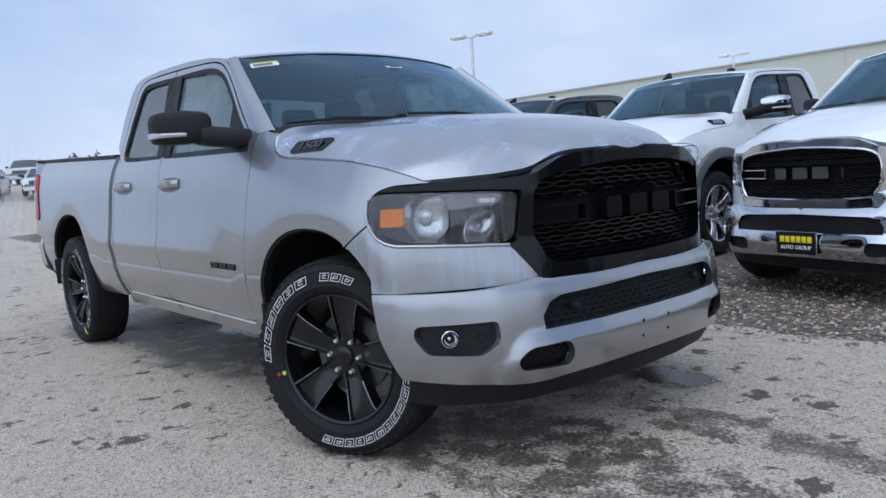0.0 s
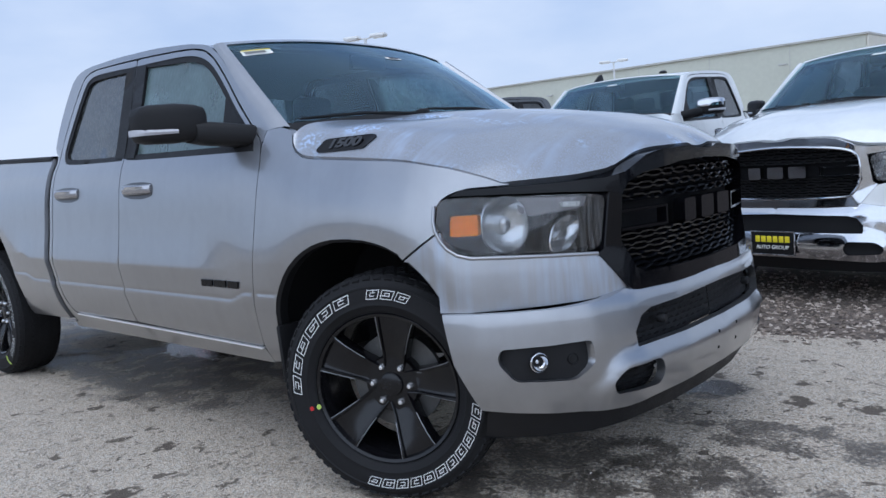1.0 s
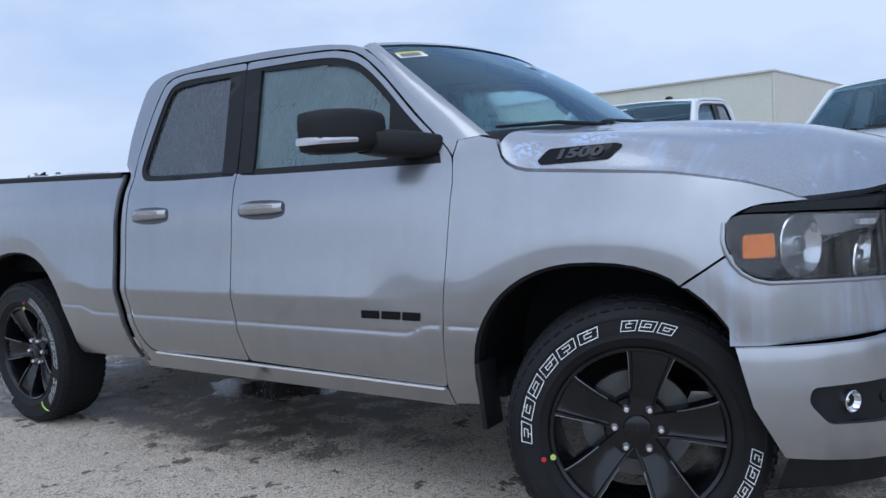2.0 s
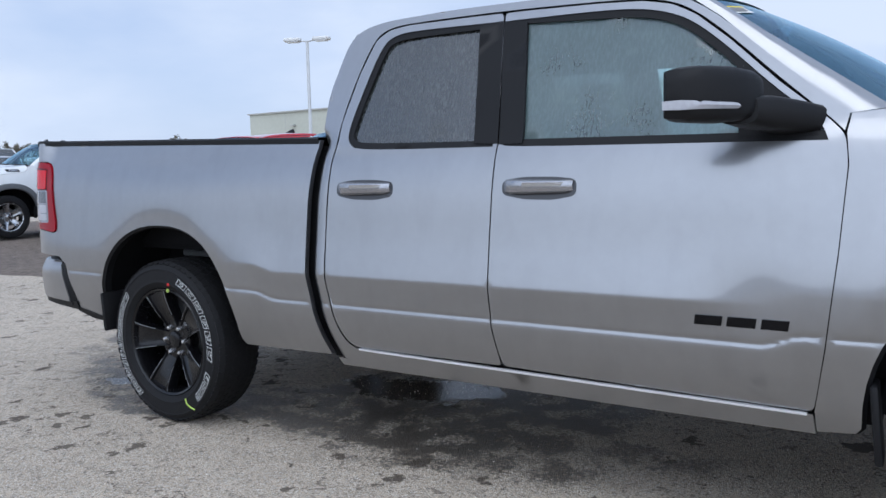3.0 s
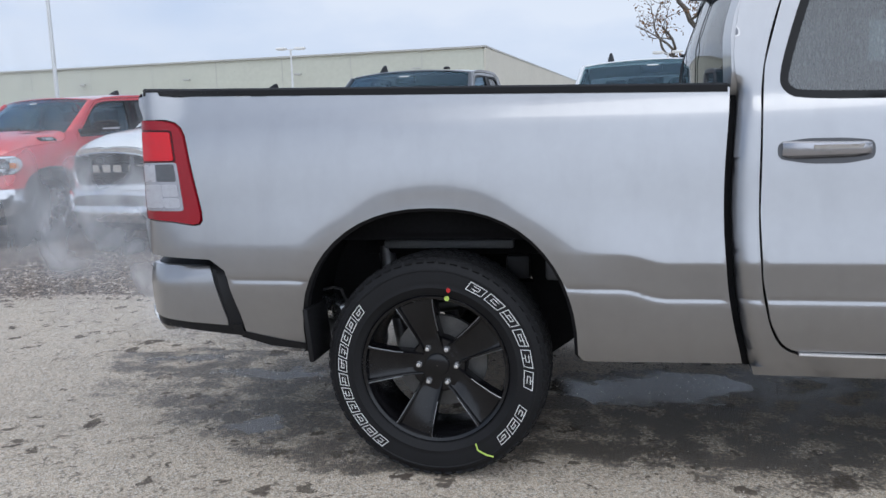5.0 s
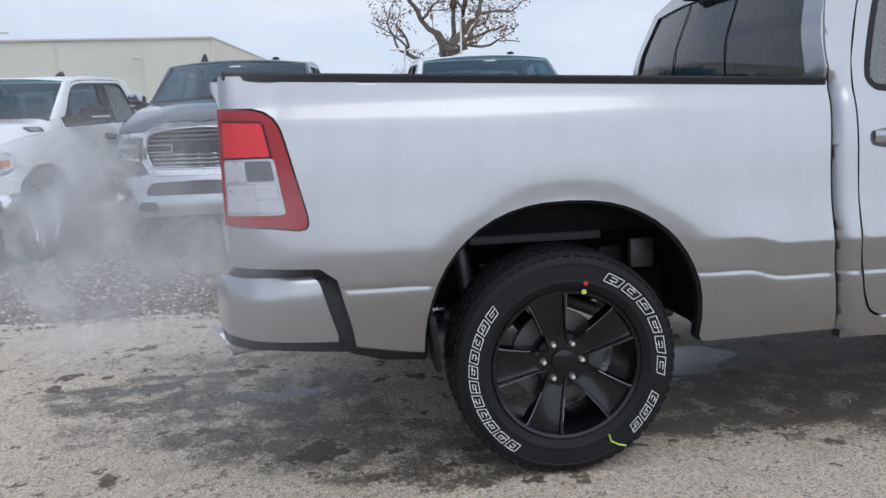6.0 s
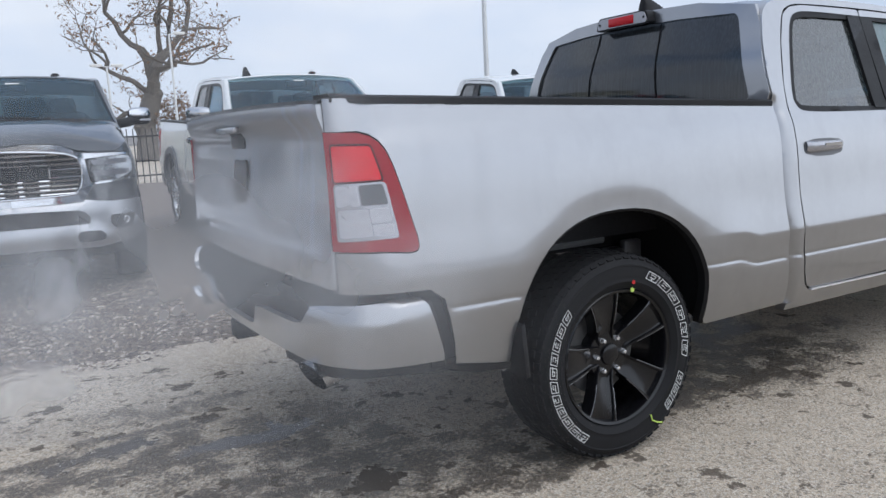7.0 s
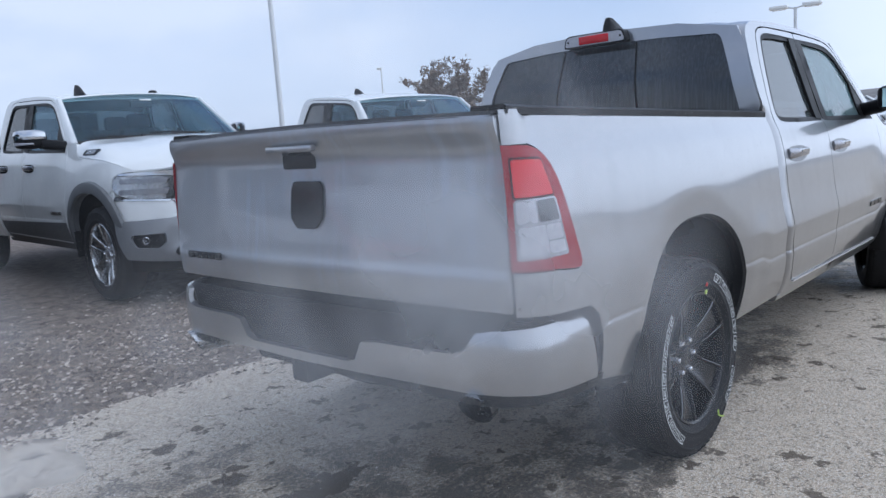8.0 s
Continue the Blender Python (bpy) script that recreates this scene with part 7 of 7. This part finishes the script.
bm = loft(bmesh.new(), [[Vector((x, y, lot_z(x) - 0.02)) for y in np.linspace(-40, 75, 12)] for x in (-36, -39, -42, -45, -48, -51, -54, -58, -66, -90, -300)])
tagged(part("far_lot", bm, ASPHALT, None), "rising pale asphalt of the distant lot", "ground", kind="structure")
for i in range(26):
    c = rng.choice([WHITE, WHITE, WHITE, BLUEG, SILVER, RED if i == 9 else WHITE])
    row = i // 13
    suv(-48 - row * 9 + rng.uniform(-0.4, 0.4), 6 + (i % 13) * 3.2 + row, -20 + rng.uniform(-3, 3), c, "pale car among rows in the distant lot", lot_z(-48 - row * 9) - 0.05, 1.05, FAR)
for i, (x, y, c) in enumerate(((12.5, 9.5, WHITE), (16.0, 7.0, BLUEG), (20.0, 4.5, WHITE), (24.0, 2.5, WHITE))):
    suv(x, y, -100, c, "car parked beyond the row", 0.05, 1.05, FAR)
pickup(dict(base, paint=WHITE, lower=FLARE, label="white pickup with grey lower trim and arch flares", surround=CHROME, bars=CHROME, accent=CHROME, bumper=DULLCHROME, flare=FLARE, mirror=CHROME, rim=DULLCHROME, slats=True, roof_lamps=True, number="2500"), parked(-16.94, 5.03, 0.10, 1.08, -9.0))

# ---- building ----
STUCCO = mat("pale_green_grey_panels", (0.50, 0.51, 0.44), 0.9, var=0.05, scale=0.15, bump=0.1, bump_scale=6)
STUCCO2 = mat("sand_grey_panels", (0.56, 0.54, 0.47), 0.9, var=0.05, scale=0.15, bump=0.1, bump_scale=6)
ROOFTRIM = mat("grey_roof_trim", (0.42, 0.42, 0.40), 0.6, var=0.05, scale=0.4)
BX0, BX1, BY, BH = -97.5, -17.4, 90.5, 11.8
bld = thing("warehouse", "long pale grey-green warehouse with a flat roof", "building")
FOOT = [(BX0, BY - 1.0), (BX1, BY), (BX1 + 8.4, BY + 72), (BX0 + 8.4, BY + 71)]


def footprint(z0, z1, grown=0.0):
    return prism(bmesh.new(), [(x + grown * (1 if k in (1, 2) else -1), y + grown * (1 if k > 1 else -1)) for k, (x, y) in enumerate(FOOT)], lambda a, b: Vector((a, b, z0)), lambda a, b: Vector((a, b, z1)))


part("wall", footprint(0.0, BH), STUCCO, bld)
part("end_wall", prism(bmesh.new(), [(BX1 + 0.05, BY), (BX1 + 0.25, BY), (BX1 + 8.65, BY + 72), (BX1 + 8.45, BY + 72)], lambda a, b: Vector((a, b, 0)), lambda a, b: Vector((a, b, BH - 0.02))), STUCCO2, bld)
part("roof_trim", footprint(BH, BH + 0.2, 0.3), ROOFTRIM, bld)
for i in range(8):
    part("panel_joint", one_box((BX0 + 8.0 + i * 9.2, BY - 1.0 + 0.98 * (8.0 + i * 9.2) / (BX1 - BX0) - 0.012, BH / 2), (0.06, 0.03, BH)), ROOFTRIM, bld)
for i in range(5):
    x = BX0 + 10 + i * 15.5
    wl_ = part("wall_lamp", one_box((x, BY - 1.3, BH - 2.2), (0.9, 0.5, 0.22), 0.05), ROOFTRIM, bld)
    part("lamp_arm", one_box((x, BY - 1.05, BH - 2.3), (0.1, 0.3, 0.1)), ROOFTRIM, wl_)

# ---- lamp posts ----
POLE = mat("pale_painted_steel", (0.62, 0.63, 0.63), 0.45, metal=0.2, var=0.08, scale=3)
LAMPHEAD = mat("white_lamp_housing", (0.72, 0.72, 0.70), 0.4, var=0.05)


def lamp_post(x, y, h, heads=2, turn=0.0, z=0.0):
    T = thing("lamp_post", "pale steel car park lamp post with %s" % ("two flat heads" if heads == 2 else "one flat head"), "lamp post", "lamp posts of the lot", pose(x, y, z, 0, 0, turn))
    part("pole", tube(bmesh.new(), [(0, 0, 0), (0, 0, h * 0.5), (0, 0, h)], [0.085, 0.075, 0.06], 10), POLE, T)
    part("footing", tube(bmesh.new(), [(0, 0, 0), (0, 0, 0.6)], [0.22, 0.22], 12), ROOFTRIM, T)
    for sx in ((-1, 1) if heads == 2 else (1,)):
        part("bracket", tube(bmesh.new(), [(0, 0, h - 0.05), (sx * 0.3, 0, h + 0.02)], 0.035, 6), POLE, T)
        hd2 = part("lamp_head", one_box((sx * 0.62, 0, h + 0.05), (0.72, 0.38, 0.16), 0.06), LAMPHEAD, T)
        part("lens", one_box((sx * 0.62, 0, h - 0.035), (0.5, 0.3, 0.03), 0.01), LAMPW, hd2)
    return T


lamp_post(-22.0, 20.6, 6.75, 2, 20)
lamp_post(-23.5, 45.5, 7.3, 2, 10)
lamp_post(4.7, 48.2, 8.05, 1, 0)
lamp_post(1.1, 50.2, 6.25, 2, 0)
lamp_post(8.5, 18.0, 9.4, 2, 30)
lamp_post(43.8, 50.0, 7.9, 1, 60)
lamp_post(27.0, 8.2, 5.5, 2, 100)

# ---- trees ----
BARK = mat("grey_oak_bark", (0.13, 0.115, 0.10), 0.95, var=0.35, scale=6, bump=0.6, bump_scale=25)
DRYLEAF = mat("russet_leaves", (0.20, 0.115, 0.06), 0.85, var=0.45, scale=0.8)
BROWNLEAF = mat("dull_brown_leaves", (0.16, 0.125, 0.10), 0.85, var=0.4, scale=0.8)
GREENLEAF = mat("dull_olive_leaves", (0.15, 0.135, 0.10), 0.85, var=0.4, scale=0.8)


def oak(x, y, h, seed, leafmat, leaves, label, spread=1.0, leaf=0.09, kids=3, twist=0.42, girth=1.0, bole=0.22, limb=0.22):
    """A crooked tree: tapered trunk, forking limbs and twigs, and many small separate leaves."""
    T = thing("tree", label, "tree", "", pose(x, y, 0))
    r = random.Random(seed)
    tips, segs = [], []

    def grow_limb(p, d, rad, length, depth):
        pts, rads = [p.copy()], [rad]
        n = 4
        for i in range(n):
            d = (d + Vector((r.uniform(-1, 1), r.uniform(-1, 1), r.uniform(-0.5, 0.7))) * twist).normalized()
            p = p + d * (length / n)
            pts.append(p.copy())
            rads.append(rad * (1 - 0.34 * (i + 1) / n))
            if depth > 3:
                tips.append(p.copy())
        segs.append((pts, rads, 8 if depth < 2 else 5 if depth < 4 else 3))
        if depth < 6:
            for _ in range(kids if depth < 3 else 2):
                nd = (d + Vector((r.uniform(-1, 1) * spread, r.uniform(-1, 1) * spread, r.uniform(-0.35, 0.6))) * 0.95).normalized()
                grow_limb(pts[-1] if r.random() < 0.65 else pts[2], nd, rads[-1] * 0.76, (limb * h if depth == 0 else length) * (r.uniform(0.85, 1.1) if depth < 2 else r.uniform(0.62, 0.86)), depth + 1)
    grow_limb(Vector((0, 0, 0)), Vector((0.05, 0.02, 1)), 0.046 * h * girth, h * bole, 0)
    bm = bmesh.new()
    for pts, rads, n in segs[:1]:
        tube(bm, pts, rads, 10)
    part("trunk", bm, BARK, T)
    bm = bmesh.new()
    for pts, rads, n in segs[1:]:
        tube(bm, pts, rads, n, cap=False)
    tagged(part("branch", bm, BARK, T), kind="stuff")
    vs, fs = [], []
    for i in range(leaves):
        c = r.choice(tips) + Vector((r.gauss(0, 1), r.gauss(0, 1), r.gauss(0, 1))) * 0.014 * h
        a, b2 = Vector((r.gauss(0, 1), r.gauss(0, 1), r.gauss(0, 1))).normalized(), Vector((r.gauss(0, 1), r.gauss(0, 1), r.gauss(0, 1))).normalized()
        s = leaf * r.uniform(0.6, 1.5)
        k = len(vs)
        vs += [c + a * s, c + b2 * s * 0.5, c - a * s, c - b2 * s * 0.5]
        fs.append((k, k + 1, k + 2, k + 3))
    me = bpy.data.meshes.new("crown")
    me.from_pydata(vs, [], fs)
    me.materials.append(leafmat)
    cr = new("crown", me)
    cr.parent = T
    return T


oak(4.0, 56.0, 16.5, 33, DRYLEAF, 3000, "bare crooked oak with a few russet leaves", 2.3, 0.13, 3, 0.62, 1.25, 0.30, 0.25)
oak(6.5, 56.0, 5.5, 5, DRYLEAF, 2200, "small oak with russet leaves", 1.0, 0.10)
oak(42.5, 40.6, 8.6, 12, BROWNLEAF, 9000, "round brown-leaved tree beyond the lot", 1.1, 0.13)
for i, (x, y, h) in enumerate(((-56, 41, 5.2), (-60, 40, 4.6), (-70, 47, 4.6), (-81, 40, 6.2), (-78, 34, 5.4), (-80, 20, 5.5))):
    oak(x, y, h, 40 + i, GREENLEAF, 4200, "dull brown-green tree beyond the lot", 1.1, 0.14)

# ---- fence ----
FENCEM = mat("black_iron", (0.02, 0.02, 0.022), 0.5, metal=0.5, var=0.1)
fence = thing("fence", "black iron railing along the lot's far edge", "fence")
for z in (0.25, 1.55):
    part("rail", one_box((2.0, 24.0, z), (30, 0.05, 0.05)), FENCEM, fence)
shared = None
for i in range(150):
    if shared is None:
        shared = part("picket", one_box((0, 0, 0.9), (0.03, 0.03, 1.8)), FENCEM, fence)
        shared.location = (-13.0, 24.0, 0)
    else:
        o = new("picket", shared.data)
        o.parent, o.location = fence, (-13.0 + 0.2 * i, 24.0, 0)

# ---- distant hills ----
HILL = mat("hazy_brown_hills", (0.20, 0.19, 0.18), 1.0, var=0.3, scale=0.02)
bm = bmesh.new()
rows = [[], [], []]
for k in range(121):
    a = 2 * math.pi * k / 120
    hgt = 9 + 8 * noise.noise(Vector((math.cos(a) * 2.2, math.sin(a) * 2.2, 0.3))) + 4 * noise.noise(Vector((math.cos(a) * 9, math.sin(a) * 9, 1.3)))
    hgt += 20 * sstep(3.2, 3.75, a) * (1 - sstep(4.5, 5.1, a))   # unseen higher ridge added to the south-west, to darken the flank's reflection
    for row, rr, hh in zip(rows, (520, 600, 700), (0.0, max(2, hgt) * 0.7, max(3, hgt))):
        row.append(Vector((rr * math.cos(a), rr * math.sin(a), hh - 0.5)))
loft(bm, rows)
tagged(part("hills", bm, HILL, None), "low hazy wooded hills on the horizon, with an added unseen ridge", "hills", kind="structure")

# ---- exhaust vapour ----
def vapour_material(density, along, low):
    """Thin mist: clear but for a faint white scatter, torn into wisps."""
    m = bpy.data.materials.new("white_vapour")
    m.use_nodes = True
    n, l = m.node_tree.nodes, m.node_tree.links
    n.clear()
    out, mix, both_ = n.new("ShaderNodeOutputMaterial"), n.new("ShaderNodeMixShader"), n.new("ShaderNodeMixShader")
    tr, df, tl = n.new("ShaderNodeBsdfTransparent"), n.new("ShaderNodeBsdfDiffuse"), n.new("ShaderNodeBsdfTranslucent")
    df.inputs[0].default_value = tl.inputs[0].default_value = (0.90, 0.91, 0.93, 1)
    both_.inputs[0].default_value = 0.5
    tc = n.new("ShaderNodeTexCoord")
    uv = n.new("ShaderNodeUVMap")
    across = n.new("ShaderNodeSeparateXYZ")
    l.new(uv.outputs[0], across.inputs[0])
    total = None
    for sock, stops in ((0, along), (1, low)):
        rp = n.new("ShaderNodeValToRGB")
        rp.color_ramp.interpolation = "EASE"
        while len(rp.color_ramp.elements) < len(stops):
            rp.color_ramp.elements.new(0.5)
        for el, (at, val) in zip(rp.color_ramp.elements, stops):
            el.position, el.color = at, (val, val, val, 1)
        l.new(across.outputs[sock], rp.inputs[0])
        if total is None:
            total = rp.outputs[0]
        else:
            first = n.new("ShaderNodeMath")
            first.operation = "MULTIPLY"
            l.new(total, first.inputs[0])
            l.new(rp.outputs[0], first.inputs[1])
            total = first.outputs[0]
    for scale, lo, hi in ((0.9, 0.34, 0.60), (2.6, 0.30, 0.66)):
        t, r = n.new("ShaderNodeTexNoise"), n.new("ShaderNodeMapRange")
        t.inputs["Scale"].default_value, t.inputs["Detail"].default_value, t.inputs["Distortion"].default_value = scale, 3, 0.6
        l.new(tc.outputs["Object"], t.inputs["Vector"])
        r.interpolation_type = "SMOOTHSTEP"
        r.inputs["From Min"].default_value, r.inputs["From Max"].default_value = lo, hi
        r.inputs["To Min"].default_value = 0.35
        l.new(t.outputs[0], r.inputs["Value"])
        mul = n.new("ShaderNodeMath")
        mul.operation = "MULTIPLY"
        l.new(total, mul.inputs[0])
        l.new(r.outputs[0], mul.inputs[1])
        total = mul.outputs[0]
    thin = n.new("ShaderNodeMath")
    thin.operation = "MULTIPLY"
    thin.inputs[1].default_value = density
    l.new(total, thin.inputs[0])
    l.new(thin.outputs[0], mix.inputs[0])
    l.new(df.outputs[0], both_.inputs[1])
    l.new(tl.outputs[0], both_.inputs[2])
    l.new(tr.outputs[0], mix.inputs[1])
    l.new(both_.outputs[0], mix.inputs[2])
    l.new(mix.outputs[0], out.inputs[0])
    return m


def vapour_veil(cx, cy, u0, u1, top, bow, seed, turn=0.0):
    """One billowing drift of vapour, bowed and rippled, rising from the ground and dying out at its rims."""
    bm = bmesh.new()
    lay = bm.loops.layers.uv.new("UVMap")
    nu, nv, c, sn = 40, 20, math.cos(turn), math.sin(turn)
    grid = []
    for i in range(nu + 1):
        for j in range(nv + 1):
            fu, fv = i / nu, j / nv
            u, z = u0 + (u1 - u0) * fu, 0.01 + top * fv
            off = bow * (2 * fu - 1) ** 2 + 0.16 * noise.noise(Vector((u * 0.8, z * 0.9, seed))) + 0.2 * fv * fv
            grid.append((bm.verts.new((cx + u * c - off * sn, cy + u * sn + off * c, z)), fu, fv))
    for i in range(nu):
        for j in range(nv):
            q = [grid[a * (nv + 1) + b] for a, b in ((i, j), (i + 1, j), (i + 1, j + 1), (i, j + 1))]
            f = bm.faces.new([w[0] for w in q])
            for lp, w in zip(f.loops, q):
                lp[lay].uv = (w[1], w[2])
    return bm


for veil, dense, along, low, told in (
        (vapour_veil(-5.25, -1.08, -0.78, 1.25, 1.95, 0.04, 1.0, radians(-24)), 0.42, ((0.0, 0.0), (0.36, 1.0), (0.58, 1.0), (1.0, 0.0)), ((0.0, 0.03), (0.26, 0.24), (0.55, 1.0), (1.0, 0.0)), "thin white exhaust vapour rising behind the tailgate"),
        (vapour_veil(-5.5, 0.55, -1.25, 0.82, 1.05, 0.05, 4.0, radians(-25)), 0.60, ((0.0, 0.0), (0.4, 1.0), (0.62, 1.0), (1.0, 0.0)), ((0.0, 0.2), (0.25, 1.0), (0.5, 0.7), (1.0, 0.0)), "low white exhaust vapour rolling behind the bumper"),
        (vapour_veil(-6.5, 2.4, -2.2, 1.75, 1.6, 0.10, 9.0), 0.76, ((0.0, 0.0), (0.3, 1.0), (0.84, 1.0), (1.0, 0.0)), ((0.0, 0.25), (0.18, 1.0), (0.45, 0.75), (1.0, 0.0)), "thicker white exhaust vapour drifting low over the gravel edge")):
    tagged(part("exhaust_vapour", veil, vapour_material(dense, along, low), None, sharp=180), told, "vapour", kind="stuff")
